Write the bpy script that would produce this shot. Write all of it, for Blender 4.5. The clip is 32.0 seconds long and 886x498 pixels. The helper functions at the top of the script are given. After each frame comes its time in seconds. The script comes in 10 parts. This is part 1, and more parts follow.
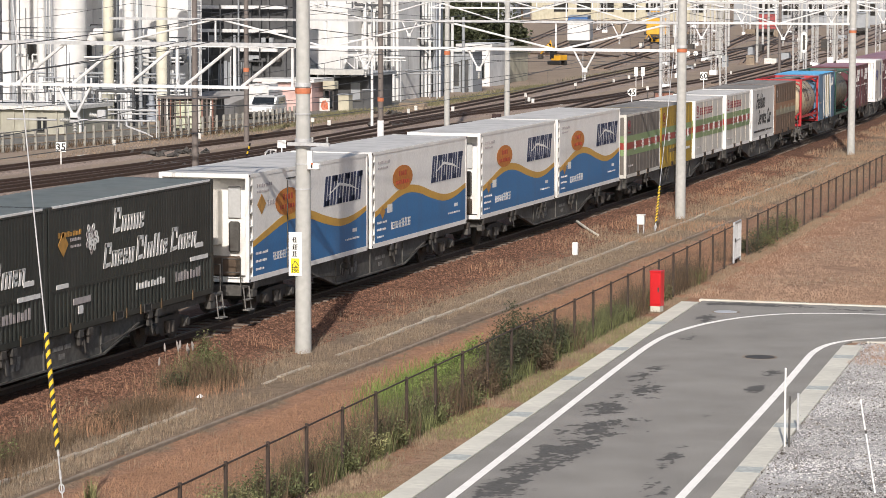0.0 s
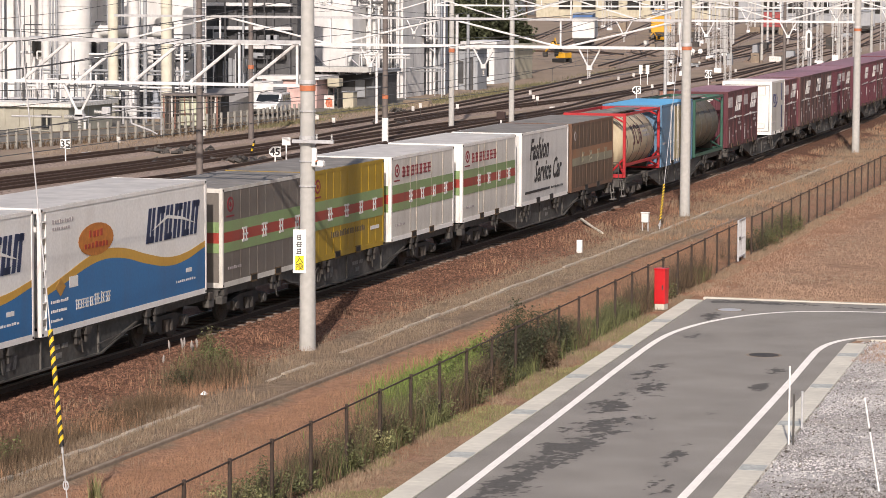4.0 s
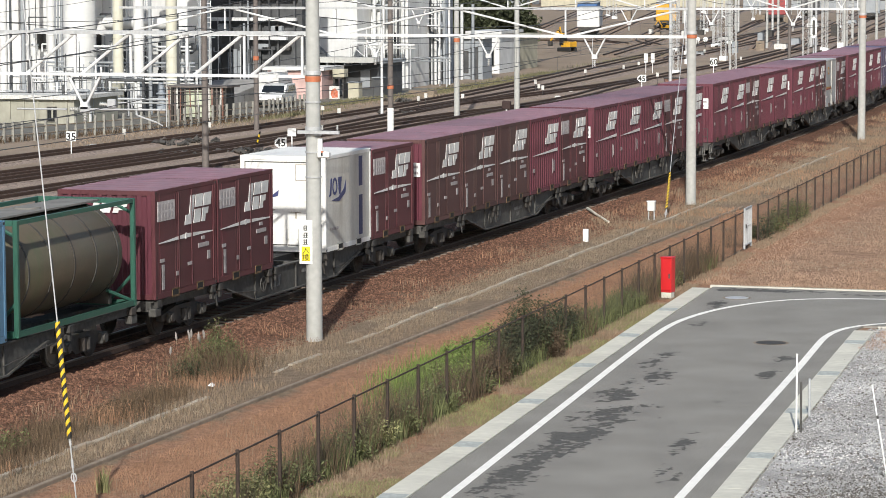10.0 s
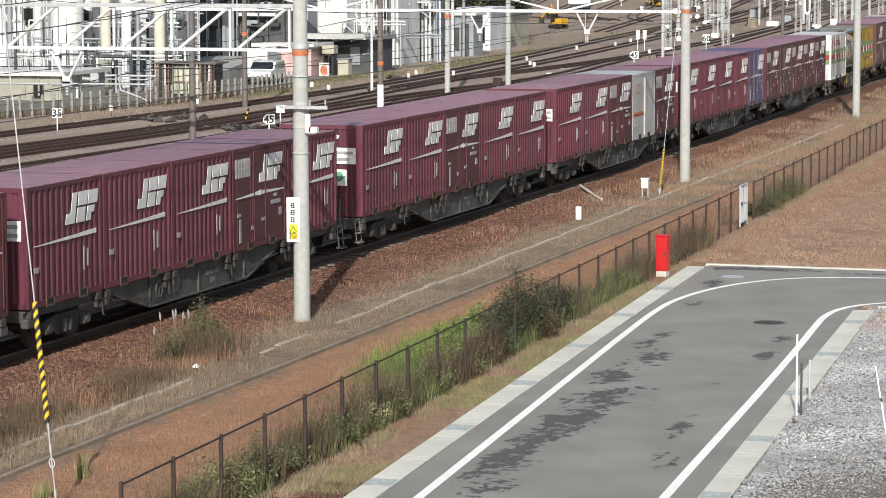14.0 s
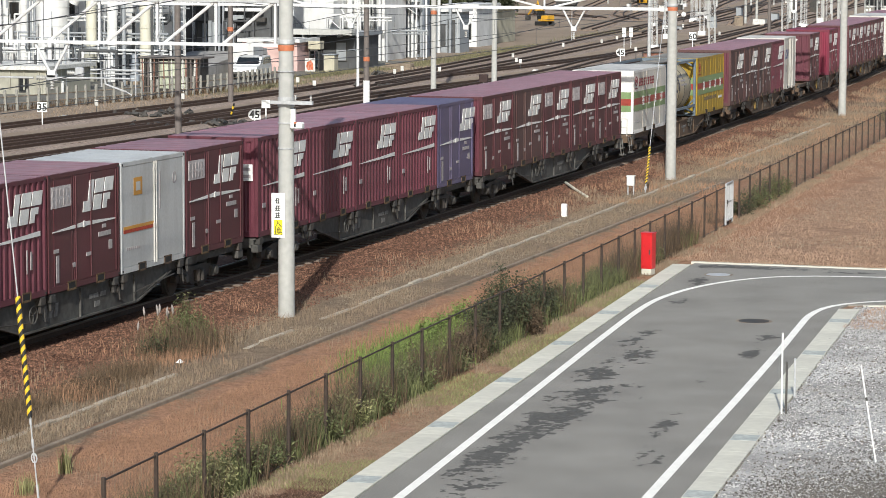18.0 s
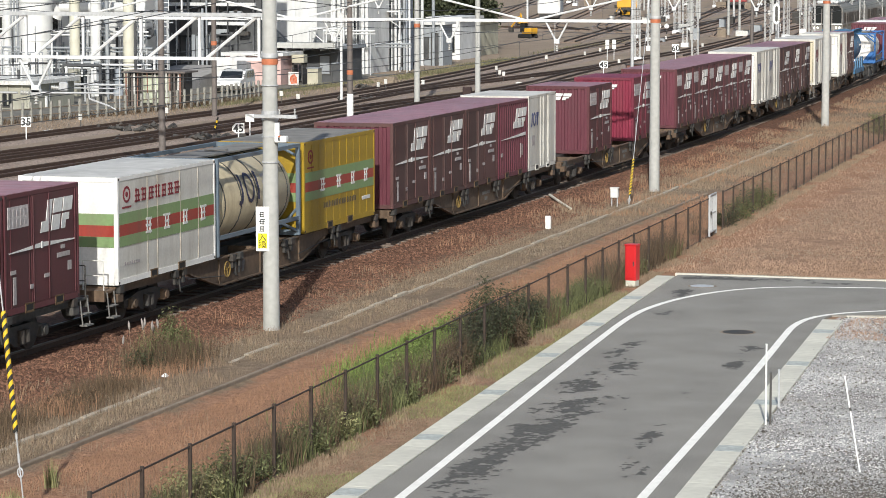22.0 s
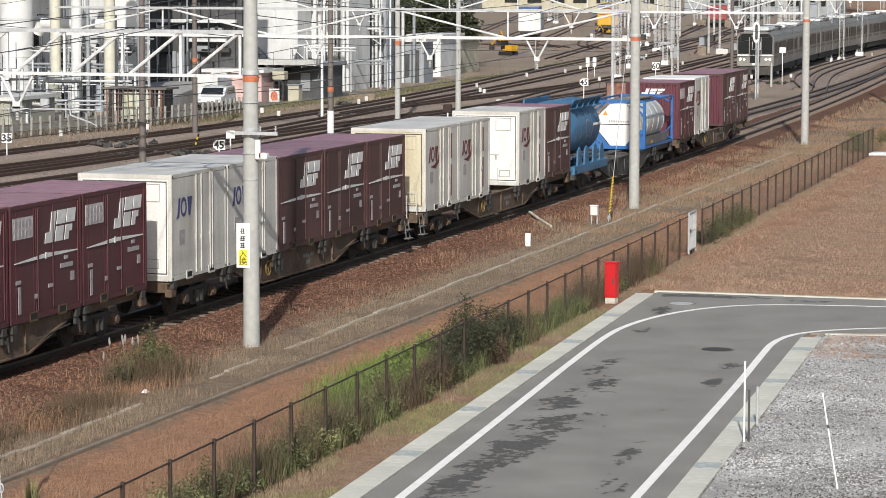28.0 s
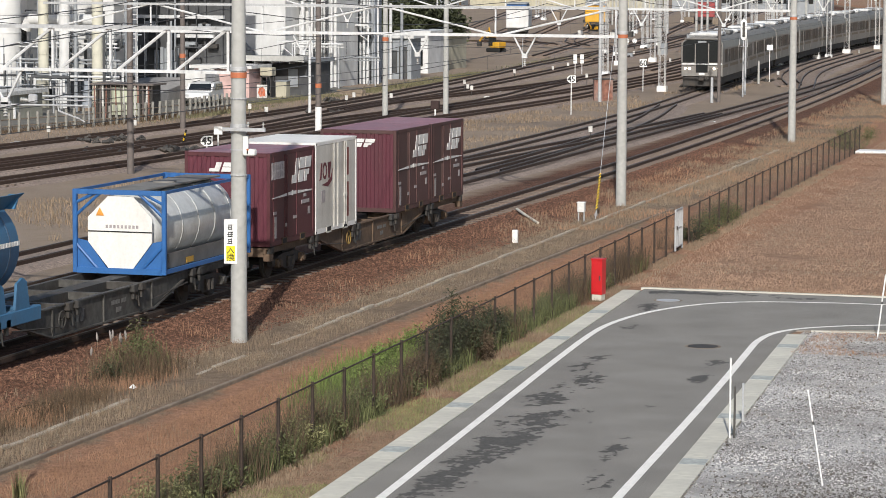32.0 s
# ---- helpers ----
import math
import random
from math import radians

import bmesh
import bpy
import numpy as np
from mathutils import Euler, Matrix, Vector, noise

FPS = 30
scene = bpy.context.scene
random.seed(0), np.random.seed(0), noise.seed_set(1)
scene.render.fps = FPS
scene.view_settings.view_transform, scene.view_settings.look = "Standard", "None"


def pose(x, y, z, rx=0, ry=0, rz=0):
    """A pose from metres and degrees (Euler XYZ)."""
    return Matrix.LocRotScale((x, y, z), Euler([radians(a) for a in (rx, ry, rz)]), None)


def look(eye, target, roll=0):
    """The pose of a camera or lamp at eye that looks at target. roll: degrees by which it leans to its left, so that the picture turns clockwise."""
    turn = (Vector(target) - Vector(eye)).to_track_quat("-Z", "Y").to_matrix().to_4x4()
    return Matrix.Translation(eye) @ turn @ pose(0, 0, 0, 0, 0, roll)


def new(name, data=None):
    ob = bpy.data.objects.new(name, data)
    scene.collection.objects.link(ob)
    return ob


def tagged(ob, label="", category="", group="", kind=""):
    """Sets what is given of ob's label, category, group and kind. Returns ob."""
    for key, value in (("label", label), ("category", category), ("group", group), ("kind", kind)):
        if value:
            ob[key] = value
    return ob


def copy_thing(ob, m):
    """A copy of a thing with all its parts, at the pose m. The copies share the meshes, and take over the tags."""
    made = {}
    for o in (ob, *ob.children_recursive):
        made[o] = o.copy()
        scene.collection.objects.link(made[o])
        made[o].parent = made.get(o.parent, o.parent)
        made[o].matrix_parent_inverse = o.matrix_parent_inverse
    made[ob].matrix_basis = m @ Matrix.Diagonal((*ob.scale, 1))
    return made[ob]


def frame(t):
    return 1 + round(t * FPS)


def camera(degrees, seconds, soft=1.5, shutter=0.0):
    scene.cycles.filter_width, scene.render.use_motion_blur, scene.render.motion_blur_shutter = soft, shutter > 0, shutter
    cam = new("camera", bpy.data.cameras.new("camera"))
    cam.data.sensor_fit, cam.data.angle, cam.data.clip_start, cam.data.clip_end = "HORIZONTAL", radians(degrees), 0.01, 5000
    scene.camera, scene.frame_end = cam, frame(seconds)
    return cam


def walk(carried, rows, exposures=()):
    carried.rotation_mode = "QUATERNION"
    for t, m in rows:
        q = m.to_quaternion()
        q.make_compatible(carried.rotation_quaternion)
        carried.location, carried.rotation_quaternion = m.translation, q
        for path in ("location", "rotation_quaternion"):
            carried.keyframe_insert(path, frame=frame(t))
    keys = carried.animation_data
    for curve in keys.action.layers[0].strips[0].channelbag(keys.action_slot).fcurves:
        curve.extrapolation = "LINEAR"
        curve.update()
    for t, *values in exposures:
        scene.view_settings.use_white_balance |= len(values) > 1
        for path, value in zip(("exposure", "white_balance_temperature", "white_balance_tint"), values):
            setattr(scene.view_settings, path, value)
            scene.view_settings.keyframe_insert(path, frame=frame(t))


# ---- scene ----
cam = camera(17.58, 32.0, soft=0.8)
EYE = Vector((0.0, -26.207, 8.680))
AHEAD = Vector((math.sin(radians(72.358)) * math.cos(radians(6.089)), math.cos(radians(72.358)) * math.cos(radians(6.089)), -math.sin(radians(6.089))))
# seconds, metres ahead, yaw, pitch, roll
PATH = [
    (0.0, 0.0, -72.517, -5.421, 0.18),
    (0.5, 0.0, -72.514, -5.454, 0.18),
    (1.0, 0.0, -72.522, -5.505, 0.181),
    (1.5, 0.0, -72.52, -5.516, 0.14),
    (2.0, 0.0, -72.494, -5.514, 0.096),
    (2.5, 0.0, -72.472, -5.514, 0.113),
    (3.0, 0.0, -72.479, -5.478, 0.098),
    (3.5, 0.0, -72.463, -5.434, 0.253),
    (5.5, 0.0, -72.348, -5.563, 0.173),
    (6.0, 0.0, -72.39, -5.549, 0.096),
    (6.5, 0.0, -72.405, -5.589, 0.012),
    (7.0, 0.0, -72.39, -5.551, 0.054),
    (7.5, 0.0, -72.369, -5.588, -0.077),
    (8.0, 0.0, -72.309, -5.625, 0.087),
    (8.5, 0.0, -72.274, -5.62, 0.075),
    (9.0, 0.0, -72.34, -5.641, -0.037),
    (9.5, 0.0, -72.31, -5.672, -0.12),
    (10.0, 0.0, -72.303, -5.673, -0.137),
    (10.5, 0.0, -72.297, -5.702, -0.266),
    (11.0, 0.0, -72.331, -5.73, -0.149),
    (11.5, 0.0, -72.348, -5.805, -0.126),
    (12.0, 0.0, -72.327, -5.849, -0.089),
    (12.5, 0.0, -72.346, -5.865, -0.038),
    (13.0, 0.0, -72.358, -6.089, -0.027),
    (13.5, 0.814, -72.469, -6.293, 0.058),
    (14.0, 1.527, -72.492, -6.108, -0.118),
    (14.5, 1.52, -72.66, -5.976, -0.053),
    (15.0, 1.52, -72.748, -5.888, -0.017),
    (15.5, 1.512, -72.776, -5.877, 0.16),
    (17.5, 1.672, -72.718, -6.132, 0.292),
    (18.0, 1.683, -72.792, -6.178, 0.23),
    (18.5, 1.672, -72.954, -6.208, 0.231),
    (19.0, 1.672, -72.961, -6.21, 0.326),
    (19.5, 1.672, -72.987, -6.216, 0.342),
    (20.0, 1.603, -73.059, -6.16, 0.301),
    (20.5, 1.591, -73.094, -6.055, 0.238),
    (21.0, 1.586, -73.083, -6.027, 0.207),
    (21.5, 1.565, -73.089, -6.016, 0.04),
    (22.0, 1.56, -73.106, -5.923, -0.019),
    (22.5, 1.56, -73.188, -5.855, -0.046),
    (23.0, 1.56, -73.261, -5.841, 0.05),
    (23.5, 1.56, -73.318, -5.829, 0.037),
    (24.0, 1.508, -73.398, -5.754, 0.057),
    (24.5, 1.494, -73.42, -5.731, 0.109),
    (25.0, 1.49, -73.429, -5.71, 0.035),
    (25.5, 1.487, -73.463, -5.643, 0.037),
    (27.5, 1.396, -73.479, -5.617, 0.188),
    (28.0, 1.371, -73.504, -5.583, 0.161),
    (28.5, 1.347, -73.518, -5.6, 0.154),
    (29.0, 1.27, -73.59, -5.554, 0.157),
    (29.5, 1.201, -73.673, -5.564, 0.246),
    (30.0, 1.201, -73.67, -5.579, 0.241),
    (30.5, 1.201, -73.683, -5.615, 0.215),
    (31.0, 1.194, -73.699, -5.628, 0.216),
    (31.5, 1.202, -73.745, -5.628, 0.276),
    (32.0, 1.211, -73.76, -5.654, 0.32),
]


def eye_pose(d, yaw, pitch, roll):
    p = EYE + AHEAD * d
    return pose(p.x, p.y, p.z, 0, 0, yaw) @ pose(0, 0, 0, 90 + pitch) @ pose(0, 0, 0, 0, 0, roll)


walk(cam, [(t, eye_pose(d, yaw, pitch, roll)) for t, d, yaw, pitch, roll in PATH],
     exposures=[(0.0, 0.0, 6580, 13), (1.0, -0.05, 6680, 14), (2.0, -0.06, 6750, 15), (3.0, -0.04, 6850, 17), (6.0, -0.04, 6900, 19), (7.0, -0.02, 6800, 13), (9.0, -0.03, 6320, 8), (13.0, 0.05, 6290, 8), (18.0, 0.03, 6270, 7), (25.0, -0.06, 6290, 8), (28.0, -0.13, 6330, 9), (32.0, -0.25, 6330, 10)])

# ---- light ----
SUN_AZ, SUN_EL = radians(256.5), radians(33.0)
world = bpy.data.worlds.new("world")
scene.world = world
world.use_nodes = True
sky = world.node_tree.nodes.new("ShaderNodeTexSky")
sky.sky_type = "NISHITA"
sky.sun_disc = False
sky.sun_elevation, sky.sun_rotation = SUN_EL, SUN_AZ
sky.air_density, sky.dust_density = 1.0, 2.0
world.node_tree.links.new(sky.outputs["Color"], world.node_tree.nodes["Background"].inputs["Color"])
world.node_tree.nodes["Background"].inputs["Strength"].default_value = 0.115
sun_data = bpy.data.lights.new("sun", "SUN")
sun_data.energy, sun_data.angle, sun_data.color = 4.75, radians(0.6), (1.0, 0.95, 0.87)
sun = new("sun", sun_data)
to_sun = Vector((math.sin(SUN_AZ) * math.cos(SUN_EL), math.cos(SUN_AZ) * math.cos(SUN_EL), math.sin(SUN_EL)))
sun.matrix_world = look(to_sun * 80, (0, 0, 0))

# ---- materials ----
MATS = {}


def material(name, color, rough=0.6, metal=0.0, grain=8.0, amount=0.25, dirt=None, dirt_scale=0.6, dirt_amount=0.0,
             bump=0.0, bump_scale=40.0, vary=0.0, island=0.0, streak=False, emit=0.0, spec=0.5):
    """A surface with grain and stains at two scales; vary: by object, island: by loose piece."""
    if name in MATS:
        return MATS[name]
    m = bpy.data.materials.new(name)
    m.use_nodes = True
    nt = m.node_tree
    n, link = nt.nodes, nt.links.new
    b = n["Principled BSDF"]
    tc = n.new("ShaderNodeTexCoord")
    mp = n.new("ShaderNodeMapping")
    link(tc.outputs["Object"], mp.inputs["Vector"])
    n1 = n.new("ShaderNodeTexNoise")
    n1.inputs["Scale"].default_value, n1.inputs["Detail"].default_value = grain, 6.0
    link(mp.outputs["Vector"], n1.inputs["Vector"])
    ramp = n.new("ShaderNodeMapRange")
    ramp.inputs["From Min"].default_value, ramp.inputs["From Max"].default_value = 0.25, 0.75
    ramp.inputs["To Min"].default_value, ramp.inputs["To Max"].default_value = 1 - amount, 1 + amount
    link(n1.outputs["Fac"], ramp.inputs["Value"])
    hsv = n.new("ShaderNodeHueSaturation")
    hsv.inputs["Color"].default_value = (*color, 1)
    val = ramp.outputs["Result"]
    if vary or island:
        src = n.new("ShaderNodeObjectInfo" if vary else "ShaderNodeNewGeometry").outputs["Random" if vary else "Random Per Island"]
        mr = n.new("ShaderNodeMapRange")
        k = vary or island
        mr.inputs["To Min"].default_value, mr.inputs["To Max"].default_value = 1 - k, 1 + k
        link(src, mr.inputs["Value"])
        mul = n.new("ShaderNodeMath")
        mul.operation = "MULTIPLY"
        link(val, mul.inputs[0])
        link(mr.outputs["Result"], mul.inputs[1])
        val = mul.outputs[0]
    link(val, hsv.inputs["Value"])
    col = hsv.outputs["Color"]
    if dirt is not None and dirt_amount > 0:
        mp2 = n.new("ShaderNodeMapping")
        mp2.inputs["Scale"].default_value = (1.0, 1.0, 0.18) if streak else (1, 1, 1)
        link(tc.outputs["Object"], mp2.inputs["Vector"])
        n2 = n.new("ShaderNodeTexNoise")
        n2.inputs["Scale"].default_value, n2.inputs["Detail"].default_value = dirt_scale, 8.0
        n2.inputs["Roughness"].default_value = 0.65
        link(mp2.outputs["Vector"], n2.inputs["Vector"])
        mr2 = n.new("ShaderNodeMapRange")
        mr2.inputs["From Min"].default_value, mr2.inputs["From Max"].default_value = 0.45, 0.75
        mr2.inputs["To Max"].default_value = dirt_amount
        link(n2.outputs["Fac"], mr2.inputs["Value"])
        mix = n.new("ShaderNodeMix")
        mix.data_type = "RGBA"
        link(mr2.outputs["Result"], mix.inputs["Factor"])
        link(col, mix.inputs["A"])
        mix.inputs["B"].default_value = (*dirt, 1)
        col = mix.outputs["Result"]
    link(col, b.inputs["Base Color"])
    b.inputs["Roughness"].default_value, b.inputs["Metallic"].default_value = rough, metal
    b.inputs["Specular IOR Level"].default_value = spec
    if bump:
        bn = n.new("ShaderNodeBump")
        bn.inputs["Strength"].default_value, bn.inputs["Distance"].default_value = bump, 0.02
        n3 = n.new("ShaderNodeTexNoise")
        n3.inputs["Scale"].default_value, n3.inputs["Detail"].default_value = bump_scale, 5.0
        link(mp.outputs["Vector"], n3.inputs["Vector"])
        link(n3.outputs["Fac"], bn.inputs["Height"])
        link(bn.outputs["Normal"], b.inputs["Normal"])
    if emit:
        b.inputs["Emission Color"].default_value, b.inputs["Emission Strength"].default_value = (*color, 1), emit
    MATS[name] = m
    return m


def paint(name, color, dirt=0.35, rough=0.5, vary=0.0, dirt_color=(0.09, 0.065, 0.05)):
    return material(name, color, rough, grain=14, amount=0.08, dirt=dirt_color, dirt_scale=1.3, dirt_amount=dirt, streak=True,
                    bump=0.08, bump_scale=18, vary=vary)


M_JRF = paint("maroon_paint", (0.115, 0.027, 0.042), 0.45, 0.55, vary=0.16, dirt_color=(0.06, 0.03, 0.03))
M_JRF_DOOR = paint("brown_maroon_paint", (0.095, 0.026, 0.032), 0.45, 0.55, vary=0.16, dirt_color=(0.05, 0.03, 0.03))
# same maroon as the walls, paled: skylight on the tops is in the colour
M_JRF_ROOF = material("maroon_roof_skylit", (0.27, 0.128, 0.148), 0.45, grain=3, amount=0.25, dirt=(0.24, 0.17, 0.185), dirt_scale=0.8, dirt_amount=0.6, vary=0.15)
M_VIOLET = paint("violet_grey_paint", (0.10, 0.085, 0.16), 0.4)
M_GREYPAINT = paint("light_grey_paint", (0.47, 0.48, 0.48), 0.4, dirt_color=(0.20, 0.18, 0.16))
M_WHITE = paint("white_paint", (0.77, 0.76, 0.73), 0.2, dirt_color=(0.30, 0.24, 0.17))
# age stains, plus a greyer base that carries the shade of long sides
M_OFFWHITE = paint("aged_shaded_white_paint", (0.60, 0.585, 0.54), 0.5, dirt_color=(0.22, 0.18, 0.13))
M_CREAM = paint("cream_paint", (0.62, 0.56, 0.40), 0.4, dirt_color=(0.22, 0.13, 0.07))
M_MARK = material("white_marking", (0.72, 0.72, 0.70), 0.6, grain=20, amount=0.1, dirt=(0.25, 0.2, 0.18), dirt_scale=4, dirt_amount=0.35)
M_GREYMARK = material("grey_marking", (0.36, 0.33, 0.33), 0.6)
M_PANELMARK = material("worn_pale_panel", (0.50, 0.47, 0.47), 0.6, grain=9, amount=0.35, dirt=(0.22, 0.16, 0.16), dirt_scale=5, dirt_amount=0.6)
M_BLACK = material("black_rubber_and_hollow", (0.012, 0.012, 0.012), 0.7)
M_UNDER = material("grimy_underframe", (0.045, 0.043, 0.040), 0.75, grain=9, amount=0.35, dirt=(0.09, 0.06, 0.04), dirt_scale=2, dirt_amount=0.5)
M_SILL = material("weathered_grey_sill", (0.075, 0.072, 0.066), 0.7, grain=7, amount=0.4, dirt=(0.035, 0.026, 0.02), dirt_scale=1.6, dirt_amount=0.9, vary=0.15)
M_RUSTSILL = material("rust_brown_sill", (0.125, 0.082, 0.052), 0.75, grain=7, amount=0.3, dirt=(0.05, 0.04, 0.03), dirt_scale=1.4, dirt_amount=0.7, vary=0.15)
M_STEEL = material("worn_rail_steel", (0.13, 0.105, 0.09), 0.45, metal=0.6, grain=20, amount=0.2)
M_RUST = material("rusty_rail", (0.055, 0.032, 0.022), 0.8, grain=15, amount=0.35)
M_GALV = material("galvanised_steel", (0.50, 0.51, 0.52), 0.5, metal=0.25, grain=12, amount=0.15, dirt=(0.25, 0.24, 0.22), dirt_scale=2, dirt_amount=0.4)
M_WHITESTEEL = material("pale_painted_steel", (0.66, 0.67, 0.67), 0.5, grain=10, amount=0.12, dirt=(0.30, 0.27, 0.24), dirt_scale=1.5, dirt_amount=0.4)
M_CONC = material("pole_concrete", (0.42, 0.42, 0.40), 0.85, grain=6, amount=0.12, dirt=(0.24, 0.23, 0.21), dirt_scale=1.2, dirt_amount=0.5, streak=True, bump=0.15, bump_scale=60)
M_DARKPOLE = material("brown_grey_pole_paint", (0.14, 0.12, 0.11), 0.7, grain=6, amount=0.15)
M_KERB = material("kerb_concrete", (0.60, 0.58, 0.50), 0.9, grain=5, amount=0.12, dirt=(0.42, 0.40, 0.35), dirt_scale=1.2, dirt_amount=0.5, bump=0.2, bump_scale=80, vary=0.05)
M_WALLCONC = material("old_concrete", (0.25, 0.20, 0.15), 0.9, grain=4, amount=0.25, dirt=(0.11, 0.085, 0.06), dirt_scale=0.9, dirt_amount=0.7, bump=0.2)
M_LINE = material("road_marking_paint", (0.86, 0.84, 0.79), 0.9, spec=0.1, grain=25, amount=0.08, dirt=(0.4, 0.39, 0.37), dirt_scale=3, dirt_amount=0.3)
M_RED = material("signal_red_paint", (0.52, 0.018, 0.022), 0.4, grain=10, amount=0.05)
M_FENCE = material("dark_brown_fence_paint", (0.045, 0.030, 0.022), 0.75, grain=12, amount=0.4)
M_ORANGE = material("orange_band", (0.46, 0.15, 0.07), 0.7, grain=10, amount=0.15)
M_YELLOW = material("safety_yellow", (0.75, 0.50, 0.03), 0.5, grain=10, amount=0.1)
M_WIRE = material("dark_wire", (0.06, 0.06, 0.06), 0.5)
M_SLEEPER = material("sleeper_brown", (0.18, 0.138, 0.11), 0.9, grain=6, amount=0.35)
M_SIGN = material("sign_white", (0.80, 0.80, 0.78), 0.5)
M_SIGNBLACK = material("sign_black", (0.02, 0.02, 0.02), 0.5)
M_WINDOW = material("dark_glass", (0.015, 0.018, 0.02), 0.12, spec=0.8)
M_HOOK = paint("steel_door_rod", (0.55, 0.54, 0.50), 0.3)

# ---- mesh building ----


class Shape:
    """Vertices and faces of one mesh, put together from simple solids."""

    def __init__(self):
        self.v, self.f = [], []

    def add(self, verts, faces):
        k = len(self.v)
        self.v += [tuple(p) for p in verts]
        self.f += [tuple(i + k for i in q) for q in faces]
        return self

    def box(self, x0, x1, y0, y1, z0, z1):
        v = [(x, y, z) for x in (x0, x1) for y in (y0, y1) for z in (z0, z1)]
        return self.add(v, [(0, 1, 3, 2), (4, 6, 7, 5), (0, 4, 5, 1), (2, 3, 7, 6), (0, 2, 6, 4), (1, 5, 7, 3)])

    def rbox(self, x0, x1, y0, y1, z0, z1, b=0.02):
        """A box with bevelled edges."""
        lo, hi = (x0, y0, z0), (x1, y1, z1)
        v, idx = [], {}
        for c in range(8):
            s = [(c >> a) & 1 for a in range(3)]
            for a in range(3):
                p = []
                for k in range(3):
                    e = hi[k] if s[k] else lo[k]
                    p.append(e if k == a else (e - b if s[k] else e + b))
                idx[(c, a)] = len(v)
                v.append(p)
        f = []
        for a in range(3):
            o1, o2 = (a + 1) % 3, (a + 2) % 3
            for s in (0, 1):
                q = [(s << a) | (i << o1) | (j << o2) for i, j in ((0, 0), (1, 0), (1, 1), (0, 1))]
                if not s:
                    q.reverse()
                f.append([idx[(c, a)] for c in q])
        for a in range(3):
            o1, o2 = (a + 1) % 3, (a + 2) % 3
            for i in (0, 1):
                for j in (0, 1):
                    c0 = (i << o1) | (j << o2)
                    c1 = c0 | (1 << a)
                    q = [idx[(c0, o1)], idx[(c1, o1)], idx[(c1, o2)], idx[(c0, o2)]]
                    if i == j:
                        q.reverse()
                    f.append(q)
        for c in range(8):
            q = [idx[(c, 0)], idx[(c, 1)], idx[(c, 2)]]
            if bin(c).count("1") % 2 == 0:
                q.reverse()
            f.append(q)
        return self.add(v, f)

    def tube(self, p0, p1, r, n=8, r1=None, caps=True):
        p0, p1 = Vector(p0), Vector(p1)
        d = (p1 - p0).normalized()
        a = d.orthogonal().normalized()
        c = d.cross(a)
        r1 = r if r1 is None else r1
        v = []
        for p, q in ((p0, r), (p1, r1)):
            for i in range(n):
                t = 2 * math.pi * i / n
                v.append(p + a * (q * math.cos(t)) + c * (q * math.sin(t)))
        f = [(i, (i + 1) % n, n + (i + 1) % n, n + i) for i in range(n)]
        if caps:
            f += [tuple(range(n))[::-1], tuple(range(n, 2 * n))]
        return self.add(v, f)

    def turned(self, axis0, axis1, profile, n=24):
        """A turned solid: profile of (fraction along the axis in metres, radius)."""
        p0 = Vector(axis0)
        d = (Vector(axis1) - p0).normalized()
        a = d.orthogonal().normalized()
        c = d.cross(a)
        v, f = [], []
        for x, r in profile:
            for i in range(n):
                t = 2 * math.pi * i / n
                v.append(p0 + d * x + a * (r * math.cos(t)) + c * (r * math.sin(t)))
        for k in range(len(profile) - 1):
            f += [(k * n + i, k * n + (i + 1) % n, (k + 1) * n + (i + 1) % n, (k + 1) * n + i) for i in range(n)]
        m = (len(profile) - 1) * n
        f += [tuple(range(n))[::-1], tuple(range(m, m + n))]
        return self.add(v, f)

    def plate(self, pts, y0, y1):
        """A flat plate in the x-z plane, outline pts, between y0 and y1."""
        n = len(pts)
        v = [(x, y0, z) for x, z in pts] + [(x, y1, z) for x, z in pts]
        f = [tuple(range(n)), tuple(range(n, 2 * n))[::-1]]
        f += [(i, n + i, n + (i + 1) % n, (i + 1) % n) for i in range(n)]
        return self.add(v, f)

    def plate_x(self, pts, x0, x1):
        """A flat plate in the y-z plane, outline pts, between x0 and x1."""
        n = len(pts)
        v = [(x0, y, z) for y, z in pts] + [(x1, y, z) for y, z in pts]
        f = [tuple(range(n)), tuple(range(n, 2 * n))[::-1]]
        f += [(i, (i + 1) % n, n + (i + 1) % n, n + i) for i in range(n)]
        return self.add(v, f)

    def slab(self, pts, z0, z1):
        n = len(pts)
        v = [(x, y, z0) for x, y in pts] + [(x, y, z1) for x, y in pts]
        f = [tuple(range(n))[::-1], tuple(range(n, 2 * n))]
        f += [(i, (i + 1) % n, n + (i + 1) % n, n + i) for i in range(n)]
        return self.add(v, f)

    def mesh(self, name, mat=None, smooth=False, fix=True):
        me = bpy.data.meshes.new(name)
        me.from_pydata(self.v, [], self.f)
        if fix and len(self.f) < 4000:
            bm = bmesh.new()
            bm.from_mesh(me)
            bmesh.ops.recalc_face_normals(bm, faces=bm.faces)
            bm.to_mesh(me)
            bm.free()
        if smooth:
            me.shade_smooth()
            me.set_sharp_from_angle(angle=radians(40))
        if mat:
            me.materials.append(mat)
        me.update()
        return me


def part(name, shape, mat, parent=None, label="", smooth=False):
    ob = new(name, shape.mesh(name, mat, smooth))
    ob.parent = parent
    if label:
        tagged(ob, label)
    return ob


